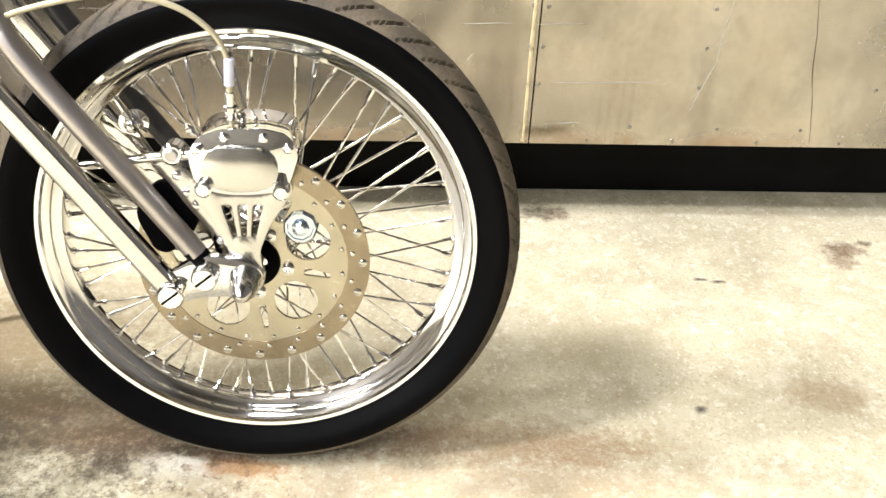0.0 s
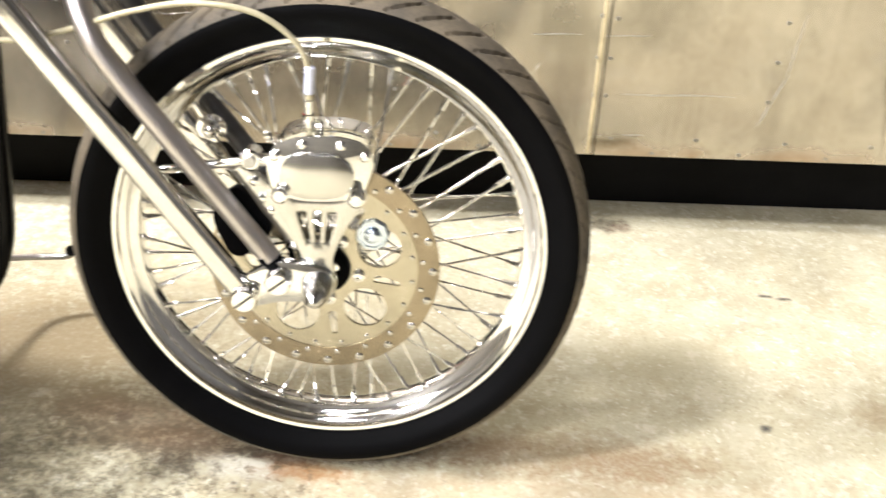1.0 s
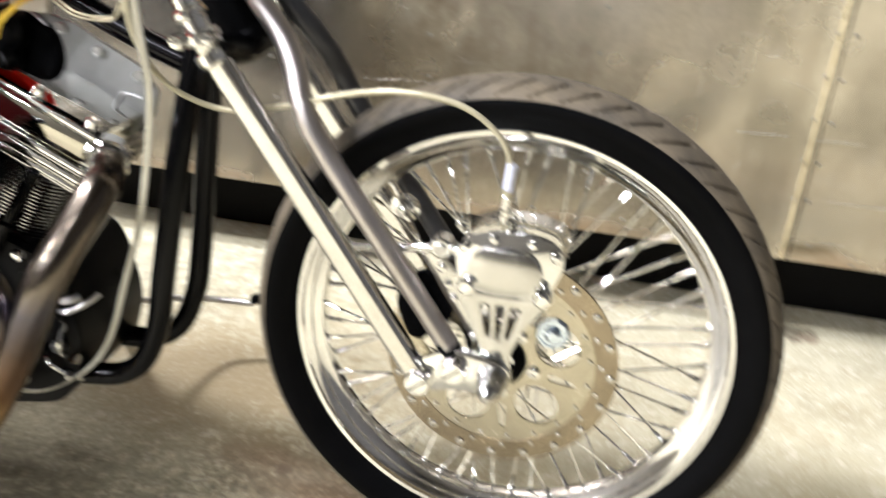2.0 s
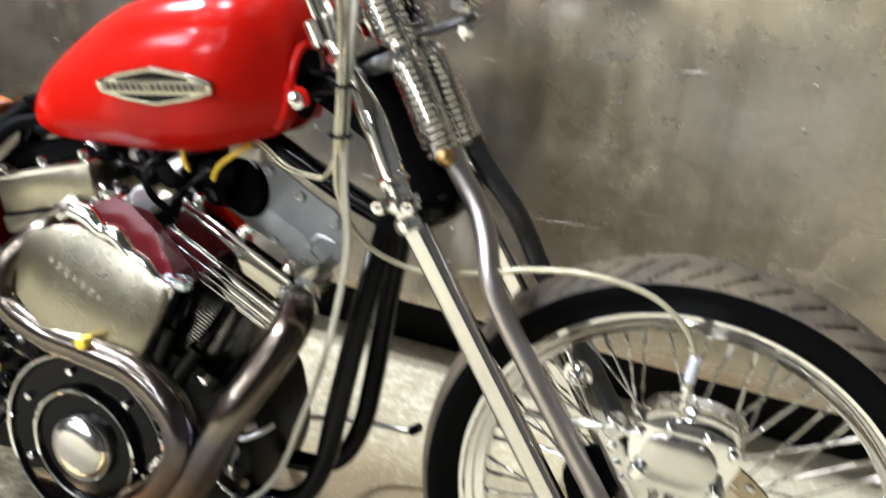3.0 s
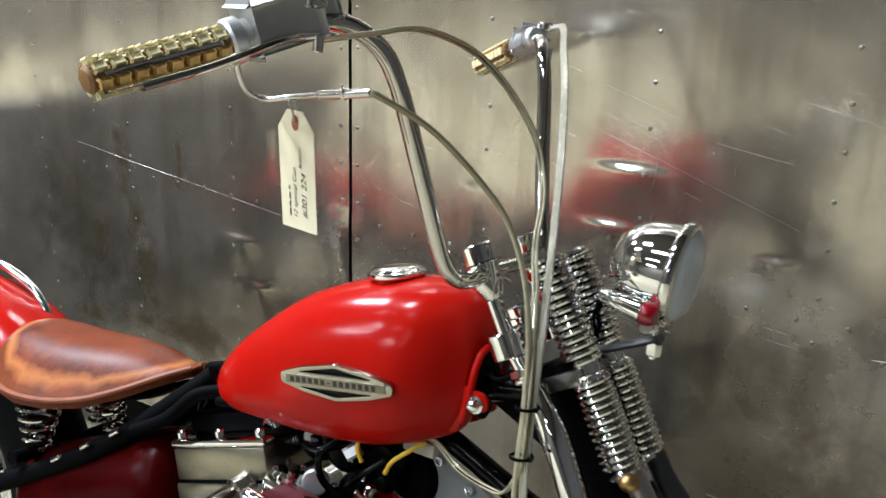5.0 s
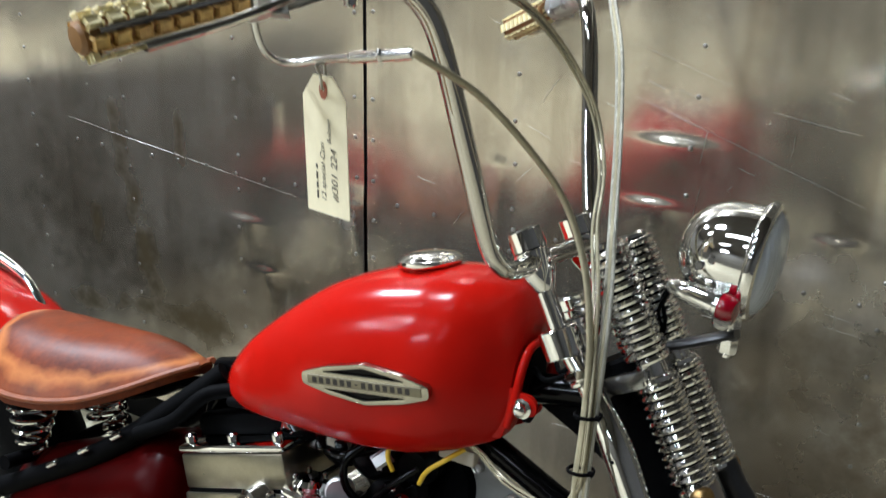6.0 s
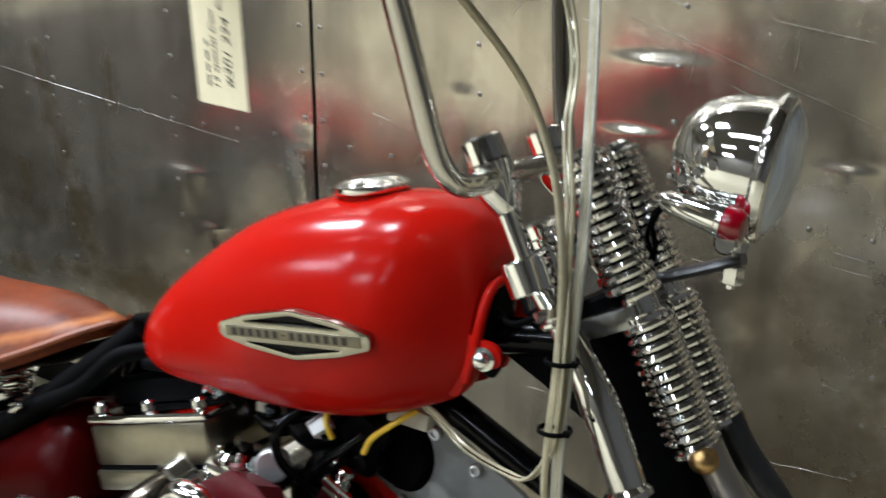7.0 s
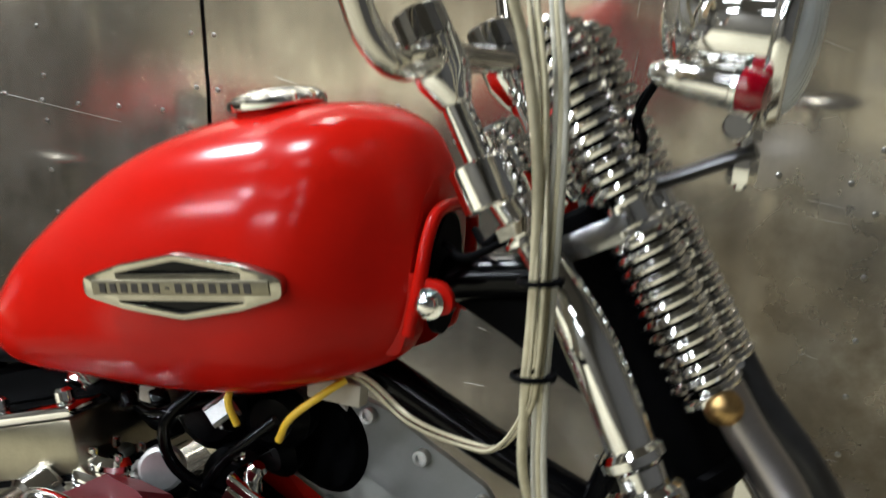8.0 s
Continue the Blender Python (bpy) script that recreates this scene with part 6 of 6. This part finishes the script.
    tip = Matrix.Translation((0, -0.219, 0.57)) @ Matrix.Rotation(radians(-12), 4, "X") @ Matrix.Translation((0, 0.219, -0.57))
    plate(bm, outline, [], -0.224, -0.214, tip, bevel=0.003)
    ac = part("air_cleaner", bm, COVER, bike, "large polished air cleaner cover")
    bm = bmesh.new()
    lit = [(x, -0.203 + 0.6 * max(0.0, z - 0.62), z) for x, z in ((-0.865, 0.63), (-0.8464, 0.672), (-0.8137, 0.6921), (-0.7794, 0.6871), (-0.7305, 0.6665), (-0.6795, 0.6235), (-0.7, 0.6), (-0.8, 0.59))]
    front = [bm.verts.new(p) for p in lit]
    tail = bm.verts.new((-0.69, -0.15, 0.614))
    back = [bm.verts.new((x, -0.12, z - 0.02)) for x, y, z in lit]
    low_tail = bm.verts.new((-0.7, -0.12, 0.59))
    bm.faces.new(front)
    bm.faces.new((front[3], tail, front[5], front[4]))
    bm.faces.new((front[3], back[3], low_tail, tail))
    bm.faces.new((tail, low_tail, back[6], front[6], front[5]))
    for k in (0, 1, 2, 6, 7):
        bm.faces.new((front[k], back[k], back[(k + 1) % 8], front[(k + 1) % 8]))
    bmesh.ops.triangulate(bm, faces=bm.faces[:])
    bmesh.ops.recalc_face_normals(bm, faces=bm.faces[:])
    part("filter_body", bm, FILTER_RED, ac, "faceted dark red filter housing", angle=20)
    bm = bmesh.new()
    tube(bm, [(-0.865, -0.208, 0.662), (-0.845, -0.205, 0.677), (-0.815, -0.206, 0.675), (-0.79, -0.208, 0.66), (-0.765, -0.21, 0.66), (-0.74, -0.212, 0.64), (-0.715, -0.213, 0.632), (-0.69, -0.214, 0.614), (-0.672, -0.214, 0.608)], [0.005, 0.0125, 0.0145, 0.011, 0.0135, 0.0095, 0.0085, 0.0055, 0.007], 14, 6, (1, 0.8))
    part("cover_rim", bm, CHROME, ac, "wavy chrome rim")
    bm = bmesh.new()
    block(bm, (-0.672, -0.2, 0.612), (0.034, 0.02, 0.018), 0.004, Matrix())
    part("housing_end", bm, BLUE_CHROME, ac, "bluish chrome end of the filter housing")
    bm = bmesh.new()
    rod(bm, (-0.79, -0.236, 0.507), (-0.785, -0.262, 0.512), 0.009, 6, 0.002)
    part("yellow_plug", bm, YELLOW, ac, "yellow plastic plug")
    for k in range(9):
        bm = bmesh.new()
        x = -0.855 + 0.012 * k
        block(bm, (0, 0, 0), (0.0015, 0.0006, 0.009 + 0.004 * (k % 3)), 0, Matrix.Translation((x, -0.2255 - 0.213 * (0.04 - 0.007 * k), 0.61 - 0.007 * k)) @ Matrix.Rotation(radians(28), 4, "Y"))
        part("etched_mark", bm, WORN_CHROME, ac, "faint etched mark")


build_engine()


# Exhaust.
def build_exhaust():
    a = [(-0.915, -0.12, 0.63), (-0.93, -0.17, 0.61), (-0.962, -0.2, 0.565), (-0.955, -0.21, 0.512), (-0.874, -0.22, 0.487), (-0.78, -0.232, 0.488), (-0.7, -0.24, 0.482), (-0.64, -0.247, 0.445), (-0.625, -0.25, 0.392), (-0.65, -0.25, 0.335), (-0.705, -0.25, 0.275), (-0.8, -0.25, 0.185), (-0.9, -0.25, 0.14), (-1.2, -0.25, 0.13), (-1.7, -0.25, 0.14)]
    b = [(-0.545, -0.1, 0.585), (-0.52, -0.15, 0.58), (-0.515, -0.19, 0.558), (-0.54, -0.235, 0.497), (-0.565, -0.25, 0.44), (-0.604, -0.25, 0.352), (-0.674, -0.252, 0.23), (-0.74, -0.254, 0.14), (-0.83, -0.256, 0.088), (-1.2, -0.256, 0.08), (-1.7, -0.256, 0.09)]
    for pts in (a, b):
        bm = bmesh.new()
        tube(bm, pts, 0.0255, 22, 7)
        pipe = part("exhaust_pipe", bm, PIPE, bike, "heat-tinted steel exhaust pipe, brown and blue turning to straw")
        bm = bmesh.new()
        p, q = V(*pts[0]), V(*pts[1])
        rod(bm, p - (q - p) * 0.2, p + (q - p) * 0.35, 0.031, 24, 0.004)
        part("port_flange", bm, CHROME, pipe)


build_exhaust()


def build_starter():
    bm = bmesh.new()
    rod(bm, (-1.1, -0.06, 0.43), (-0.97, -0.06, 0.44), 0.05, 28, 0.01)
    rod(bm, (-1.07, -0.13, 0.53), (-0.98, -0.15, 0.545), 0.032, 28, 0.008)
    st = part("starter_motor", bm, CHROME, bike, "chrome starter and relay housings")
    rng = random.Random(11)
    for k in range(14):
        bm = bmesh.new()
        p = V(rng.uniform(-1.11, -0.96), rng.uniform(-0.19, -0.14), rng.uniform(0.47, 0.57))
        if k % 2:
            hexnut(bm, p, p + V(0, -0.014, 0.004), rng.uniform(0.007, 0.013))
        else:
            rod(bm, p, p + V(rng.uniform(-0.03, 0.03), -0.008, 0.02), rng.uniform(0.006, 0.012), 14, 0.002)
        part("starter_fitting", bm, CHROME, st)


build_starter()


def build_gearbox():
    bm = bmesh.new()
    plate(bm, rounded([(-0.98, 0.24), (-0.97, 0.4), (-1.02, 0.475), (-1.15, 0.45), (-1.26, 0.4), (-1.27, 0.26), (-1.2, 0.2), (-1.04, 0.2)], 0.03, 5), [], MID - 0.11, MID + 0.1, bevel=0.012)
    box = part("gearbox", bm, CYLINDER_BLACK, bike, "black gearbox crowded with chrome fittings")
    rng = random.Random(23)
    for k in range(95):
        bm = bmesh.new()
        p = V(rng.uniform(-1.24, -0.965), rng.uniform(-0.185, -0.15), 0)
        p.z = rng.uniform(0.27, 0.5) + 0.06 * (p.x + 1.1)
        way = V(rng.uniform(-0.5, 0.5), -1, rng.uniform(-0.3, 0.6)).normalized()
        size = rng.uniform(0.003, 0.0115)
        if k % 3 == 0:
            hexnut(bm, p, p + way * size * 1.4, size)
        elif k % 3 == 1:
            lathe(bm, [(size, -0.03), (size, 0.004), (size * 0.7, 0.009), (0, 0.011)], 14, along(p, p + way))
        else:
            side = V(rng.uniform(-1, 1), 0, rng.uniform(-1, 1)).normalized()
            tube(bm, [p - side * 0.02, p + way * 0.008, p + side * 0.03, p + side * 0.05 - way * 0.02], size * 0.5, 8, 4)
        part("gearbox_fitting", bm, (CHROME, CHROME, STEEL, BLACK, CHROME)[k % 5], box)
    for pts, r, mat, label in (
        ([(-1.19, -0.2, 0.43), (-1.15, -0.21, 0.452), (-1.08, -0.21, 0.44), (-1.03, -0.205, 0.42)], 0.005, WHITE_WIRE, "pale wire sleeve"),
        ([(-1.03, -0.205, 0.42), (-1.015, -0.21, 0.412), (-0.998, -0.21, 0.395)], 0.0035, RED_LENS, "red wire"),
        ([(-1.06, -0.2, 0.5), (-1.1, -0.2, 0.47), (-1.17, -0.19, 0.47), (-1.22, -0.18, 0.44)], 0.008, BLACK, "black hose"),
        ([(-0.99, -0.19, 0.47), (-1.04, -0.2, 0.4), (-1.1, -0.2, 0.35), (-1.13, -0.19, 0.28)], 0.009, BLACK, "black hose"),
    ):
        bm = bmesh.new()
        tube(bm, pts, r, 12, 6)
        part("hose", bm, mat, bike, label)
    bm = bmesh.new()
    block(bm, (-1.022, -0.208, 0.42), (0.022, 0.014, 0.016), 0.003)
    block(bm, (-0.996, -0.208, 0.395), (0.012, 0.01, 0.014), 0.003)
    part("wire_plug", bm, YELLOW, bike, "yellow plastic wire plug")


build_gearbox()


# Seat, oil tank, rear fender and rear wheel.
def build_seat():
    rows = [(-1.112, 0.757, 0.755, 0.014), (-1.128, 0.752, 0.748, 0.03), (-1.152, 0.756, 0.736, 0.05), (-1.2, 0.764, 0.71, 0.085), (-1.26, 0.765, 0.684, 0.113), (-1.33, 0.764, 0.667, 0.13), (-1.4, 0.76, 0.66, 0.136), (-1.45, 0.755, 0.664, 0.13), (-1.49, 0.75, 0.68, 0.112), (-1.52, 0.742, 0.702, 0.082), (-1.535, 0.74, 0.722, 0.04)]
    bm = bmesh.new()
    top, low = [], []
    n = 22
    rim = bm.verts.layers.float.new("rim")
    for x, zt, ze, w in rows:
        t_row, l_row = [], []
        for j in range(n + 1):
            v = -1 + 2 * j / n
            dip = 0.012 * math.exp(-((x + 1.38) / 0.09) ** 2) * math.exp(-(v / 0.55) ** 2)
            z = zt - (zt - ze) * abs(v) ** 2.4 - dip
            end = max(0.0, (-1.36 - x) / 0.175, (x + 1.3) / 0.188)
            t_row.append(bm.verts.new((x, MID + w * v, z)))
            t_row[-1][rim] = (abs(v) ** 4 + end ** 4) ** 0.25
            l_row.append(bm.verts.new((x, MID + w * v * 0.97, z - 0.014 - 0.004 * (1 - abs(v)))))
        top.append(t_row), low.append(l_row)
    for i in range(len(rows) - 1):
        for j in range(n):
            bm.faces.new((top[i][j], top[i + 1][j], top[i + 1][j + 1], top[i][j + 1]))
            bm.faces.new((low[i][j], low[i][j + 1], low[i + 1][j + 1], low[i + 1][j]))
        for j in (0, n):
            bm.faces.new((top[i][j], low[i][j], low[i + 1][j], top[i + 1][j]))
    for i in (0, len(rows) - 1):
        for j in range(n):
            bm.faces.new((top[i][j], top[i][j + 1], low[i][j + 1], low[i][j]))
    bmesh.ops.subdivide_edges(bm, edges=bm.edges[:], cuts=1, use_grid_fill=True, smooth=0.6)
    seat = part("seat", bm, LEATHER, bike, "worn orange-brown leather solo saddle", angle=60)
    for sgn in (-1, 1):
        bm = bmesh.new()
        pts = [(x, MID + sgn * w * 0.985, ze + 0.002) for x, zt, ze, w in rows]
        tube(bm, pts, 0.0052, 8, 4)
        part("seat_piping", bm, PALE_LEATHER, seat, "pale rubbed leather edge")
    pan = bmesh.new()
    tube(pan, [(-1.14, MID, 0.72), (-1.2, MID, 0.69), (-1.3, MID, 0.655)], [0.012, 0.02, 0.02], 10, 4, (2, 0.5), (0, 1, 0))
    part("seat_pan", pan, MATT_BLACK, seat, "black steel seat nose bracket")
    for sgn in (-1, 1):
        bm = coil((-1.415, MID + sgn * 0.07, 0.655), (-1.415, MID + sgn * 0.07, 0.545), (0.044, 0.02), 0.0038, 5.6)
        part("seat_spring", bm, CHROME, seat, "chrome beehive seat spring")
    bm = coil((-1.26, MID - 0.045, 0.67), (-1.25, MID - 0.045, 0.62), (0.022, 0.014), 0.003, 3.5)
    part("seat_spring", bm, CHROME, seat, "small chrome nose spring")
    bm = bmesh.new()
    tube(bm, [(-1.41, -0.16, 0.54), (-1.42, MID, 0.53), (-1.41, 0.09, 0.54)], 0.012, 12, 4)
    part("spring_bar", bm, MATT_BLACK, seat)


build_seat()


def build_rear():
    oil = bmesh.new()
    axis = along((-1.44, -0.06, 0.432), (-1.085, -0.065, 0.577))
    lathe(oil, [(0, 0), (0.05, 0.003), (0.075, 0.016), (0.088, 0.045), (0.09, 0.1), (0.09, 0.34), (0.087, 0.372), (0.073, 0.392), (0.05, 0.4), (0, 0.401)], 48, axis)
    part("oil_tank", oil, CANDY, bike, "glossy dark red barrel-shaped oil tank")
    hub = V(-1.73, MID, 0.365)
    crown = V(-1.73, MID, 0.29)
    bm = bmesh.new()
    rings = []
    for i in range(41):
        a = radians(58 + 80 * i / 40)
        row = []
        for k in range(17):
            v = -1 + k / 8
            r = 0.5 - 0.028 * abs(v) ** 2.5
            row.append(bm.verts.new((crown.x + r * math.cos(a), MID + 0.085 * v, crown.z + r * math.sin(a))))
        for k in range(16, -1, -1):
            v = -1 + k / 8
            r = 0.496 - 0.028 * abs(v) ** 2.5
            row.append(bm.verts.new((crown.x + r * math.cos(a), MID + 0.081 * v, crown.z + r * math.sin(a))))
        rings.append(row)
    for a, b in zip(rings, rings[1:]):
        for j in range(len(a)):
            bm.faces.new((a[j], a[(j + 1) % len(a)], b[(j + 1) % len(a)], b[j]))
    bm.faces.new(rings[0]), bm.faces.new(rings[-1][::-1])
    fender = part("rear_fender", bm, RED, bike, "satin red rear fender")
    bm = bmesh.new()
    tube(bm, [(-1.535, 0.0, 0.738), (-1.555, 0.0, 0.762), (-1.585, 0.0, 0.784), (-1.64, 0.0, 0.803), (-1.7, 0.0, 0.812), (-1.78, 0.0, 0.812), (-1.9, 0.0, 0.78)], 0.0085, 12, 5)
    part("fender_rail", bm, CHROME, fender, "chrome rail along the fender")
    bm = bmesh.new()
    lathe(bm, [(0.2, -0.05), (0.215, -0.058), (0.27, -0.068), (0.31, -0.055), (0.328, -0.025), (0.33, 0), (0.328, 0.025), (0.31, 0.055), (0.27, 0.068), (0.215, 0.058), (0.2, 0.05)], 80, Matrix.Translation(hub) @ Matrix.Diagonal((1.1, 1, 1.1, 1)) @ Y_AXIS)
    rw = part("rear_tyre", bm, RUBBER, bike, "black rear tyre")
    bm = bmesh.new()
    lathe(bm, [(0.21, -0.055), (0.205, -0.058), (0.195, -0.05), (0.18, -0.02), (0.18, 0.02), (0.195, 0.05), (0.205, 0.058), (0.21, 0.055)], 80, Matrix.Translation(hub) @ Matrix.Diagonal((1.1, 1, 1.1, 1)) @ Y_AXIS)
    lathe(bm, [(0.012, -0.1), (0.04, -0.09), (0.045, 0.09), (0.012, 0.1)], 32, Matrix.Translation(hub) @ Y_AXIS)
    part("rear_rim", bm, CHROME, bike, "chrome rear rim")
    for k in range(20):
        bm = bmesh.new()
        a = 2 * math.pi * k / 20
        tube(bm, [hub + V(0.04 * math.cos(a + 0.5), 0.04 * (-1) ** k, 0.04 * math.sin(a + 0.5)), hub + V(0.202 * math.cos(a), 0, 0.202 * math.sin(a))], 0.002, 8, 1)
        part("rear_spoke", bm, CHROME, rw)


build_rear()


# Cables and wires.
def cable(name, pts, r, material, label, sub=8, n=10):
    bm = bmesh.new()
    tube(bm, pts, r, n, sub)
    return part(name, bm, material, bike, label)


def strands(name, pts, r, side, materials, label):
    """A cable of thin clear strands lying side by side."""
    k = len(materials)
    ob = None
    for i, mat in enumerate(materials):
        off = V(*side) * (r * 2 * (i - (k - 1) / 2))
        bm = bmesh.new()
        tube(bm, [V(*p) + off for p in pts], r * 1.04, 8, 8)
        ob = part("strand", bm, mat, ob) if ob else part(name, bm, mat, bike, label)
    return ob


SIDE = (0.8, -0.2, 0.56)
cable("brake_line", [(-0.008, -0.112, 0.575), (-0.009, -0.118, 0.6), (-0.004, -0.125, 0.65), (-0.02, -0.128, 0.69), (-0.067, -0.13, 0.722), (-0.139, -0.13, 0.73), (-0.215, -0.12, 0.715), (-0.3, -0.115, 0.688), (-0.375, -0.112, 0.675), (-0.435, -0.135, 0.705), (-0.464, -0.156, 0.765), (-0.468, -0.164, 0.83), (-0.468, -0.166, 0.9), (-0.474, -0.164, 0.98), (-0.492, -0.16, 1.055), (-0.519, -0.168, 1.118), (-0.544, -0.21, 1.168), (-0.575, -0.27, 1.218), (-0.606, -0.326, 1.247), (-0.614, -0.332, 1.25)], 0.0037, CLEAR_YELLOW, "pale yellowed brake line curving to the caliper")
bm = bmesh.new()
rod(bm, (-0.006, -0.122, 0.625), (-0.003, -0.126, 0.66), 0.0062, 14)
part("line_sleeve", bm, CLEAR_BLUE, bike, "bluish clear line sleeve")
bm = bmesh.new()
rod(bm, (-0.0085, -0.114, 0.58), (-0.007, -0.12, 0.618), 0.0056, 14)
rod(bm, (-0.0085, -0.115, 0.59), (-0.008, -0.117, 0.6), 0.0078, 6)
part("line_fitting", bm, CHROME, bike)
strands("clutch_cable", [(-0.7, 0.258, 1.36), (-0.672, 0.245, 1.366), (-0.655, 0.222, 1.356), (-0.62, 0.15, 1.33), (-0.565, 0.05, 1.268), (-0.527, -0.02, 1.18), (-0.497, -0.08, 1.085), (-0.472, -0.135, 1.03), (-0.462, -0.156, 0.975), (-0.459, -0.163, 0.905), (-0.458, -0.164, 0.845), (-0.455, -0.163, 0.785), (-0.447, -0.158, 0.685), (-0.469, -0.155, 0.538), (-0.495, -0.16, 0.439), (-0.525, -0.16, 0.345), (-0.567, -0.16, 0.285), (-0.64, -0.155, 0.235), (-0.72, -0.14, 0.215)], 0.0021, SIDE, (CABLE, CLEAR_YELLOW, CABLE), "pale clear-sheathed clutch cable")
strands("throttle_cable", [(-0.69, -0.352, 1.298), (-0.668, -0.347, 1.298), (-0.635, -0.31, 1.31), (-0.606, -0.25, 1.321), (-0.577, -0.16, 1.296), (-0.54, -0.09, 1.222), (-0.515, -0.09, 1.15), (-0.502, -0.12, 1.09), (-0.482, -0.143, 1.025), (-0.469, -0.162, 0.956), (-0.463, -0.17, 0.905), (-0.462, -0.17, 0.85), (-0.467, -0.163, 0.818), (-0.487, -0.15, 0.786), (-0.516, -0.13, 0.774), (-0.576, -0.1, 0.77), (-0.635, -0.08, 0.789), (-0.7, -0.07, 0.77)], 0.0017, SIDE, (CLEAR_YELLOW, BADGE_CHROME, CLEAR_YELLOW), "yellowed clear-sheathed throttle cable")
for z, x in ((0.906, -0.464), (0.845, -0.463)):
    bm = bmesh.new()
    lathe(bm, [(0.0135, -0.0022), (0.0152, -0.001), (0.0152, 0.0012), (0.0135, 0.0022)], 20, along((x, -0.166, z), (x - 0.01, -0.166, z + 0.1)), True)
    block(bm, (x + 0.013, -0.172, z + 0.002), (0.006, 0.006, 0.005), 0.001)
    part("cable_tie", bm, MATT_BLACK, bike, "black cable tie")
for pts, mat, label in (
    ([(-0.735, -0.1, 0.772), (-0.733, -0.11, 0.755), (-0.727, -0.105, 0.735)], YELLOW, "yellow wire"),
    ([(-0.64, -0.085, 0.785), (-0.655, -0.1, 0.772), (-0.678, -0.105, 0.75), (-0.69, -0.1, 0.728)], YELLOW, "yellow wire"),
    ([(-0.56, MID, 0.91), (-0.54, -0.06, 0.905), (-0.52, -0.06, 0.93)], MATT_BLACK, "black wire"),
    ([(-0.575, -0.06, 0.9), (-0.55, -0.07, 0.895), (-0.51, -0.05, 0.92)], MATT_BLACK, "black wire"),
):
    cable("wire", pts, 0.0032, mat, label)

# Price tag hanging from the cable guide.
def build_tag():
    hole = V(-0.686, 1.2, 1.253)
    right = V(0.97, -0.24, 0).normalized()
    out = V(0, 0, 1).cross(right) * -1  # towards the viewer
    out = right.cross(V(0, 0, 1))
    m = Matrix((right, -out, V(0, 0, 1))).transposed().to_4x4()
    m = Matrix.Translation(hole) @ m @ Matrix.Rotation(radians(-2.0), 4, "Y")
    tag = thing("paper_tag", m, "pale yellow card tag with handwriting tied to a cable guide", "tag")
    bm = bmesh.new()
    w, low, top = 0.031, -0.118, 0.012
    plate(bm, rounded([(-w, low), (w, low), (w, top - 0.02), (w * 0.45, top), (-w * 0.45, top), (-w, top - 0.02)], 0.0015, 2), [ring(0, 0, 0.0022, 12)], -0.0003, 0.0003)
    part("card", bm, PAPER, tag, "pale manila card")
    bm = bmesh.new()
    plate(bm, ring(0, -0.001, 0.0058, 24, 0.0085), [ring(0, 0, 0.0023, 12)], -0.0007, 0.0007)
    part("eyelet", bm, EYELET, tag, "brown reinforcing ring")
    bm = bmesh.new()
    tube(bm, [(0, -0.002, 0), (0.003, -0.005, 0.012), (0.0, -0.007, 0.022), (-0.003, 0.004, 0.022), (-0.001, 0.003, 0.01), (0, 0.001, 0)], 0.0013, 8, 6)
    part("tie", bm, WHITE_WIRE, tag, "white string tie")
    # handwriting runs up the card
    for words, x, z, size in (("12 special Con", -0.002, -0.106, 0.0094), ("#301 224", 0.0155, -0.103, 0.0125), ("Bobber", 0.0085, -0.05, 0.0078)):
        curve = bpy.data.curves.new("writing", "FONT")
        curve.body, curve.size, curve.shear = words, size, 0.25
        tmp = new("writing", curve)
        bpy.context.view_layer.update()
        data = bpy.data.meshes.new_from_object(tmp.evaluated_get(bpy.context.evaluated_depsgraph_get()))
        bpy.data.objects.remove(tmp)
        data.materials.clear()
        data.materials.append(INK)
        ob = shared("handwriting", data, tag, Matrix.Translation((x, -0.0006, z)) @ Matrix.Rotation(radians(90), 4, "X") @ Matrix.Rotation(radians(90), 4, "Z"))
    bm = bmesh.new()
    for k, d in enumerate((0.008, 0.006, 0.007, 0.004)):
        block(bm, (-0.0145, -0.0006, -0.1 + k * 0.009), (0.0022, 0.0002, d), 0)
    part("ink_bars", bm, INK, tag, "dark ink bars")


build_tag()


# Rivets of the metal wall: columns, one level seam and two staggered rows along its foot.
def build_rivets():
    rng = random.Random(3)
    bm = bmesh.new()
    lathe(bm, [(0.0042, 0), (0.004, 0.0009), (0.0027, 0.0018), (0, 0.0022)], 12, Matrix.Rotation(radians(90), 4, "X"))
    data = mesh_of("rivet", bm, RIVET)
    spots = []
    for x in (-2.25, -1.911, -1.568, -1.251, -1.208, -0.899, -0.581, -0.263, 0.055, 0.446, 0.474, 0.795, 1.158):
        z = 0.312 + (0.006 if x > 0 else 0)
        while z < 1.5:
            if abs(z - 0.84) > 0.03 and abs(z - 0.224) > 0.03:
                spots.append((x, z))
            z += 0.0816
    x = -2.09
    while x < 1.3:
        if abs(x + 1.23) > 0.035:
            spots.append((x, 0.84))
        x += 0.0855
    x = -2.0
    while x < 1.5:
        spots.append((x + 0.089, 0.194)), spots.append((x, 0.224))
        x += 0.178
    for x, z in spots[:300]:
        shared("rivet", data, metal_wall, Matrix.Translation((x + rng.uniform(-0.003, 0.003), wall_face(x, z) + 0.0003, z + rng.uniform(-0.003, 0.003))))


build_rivets()
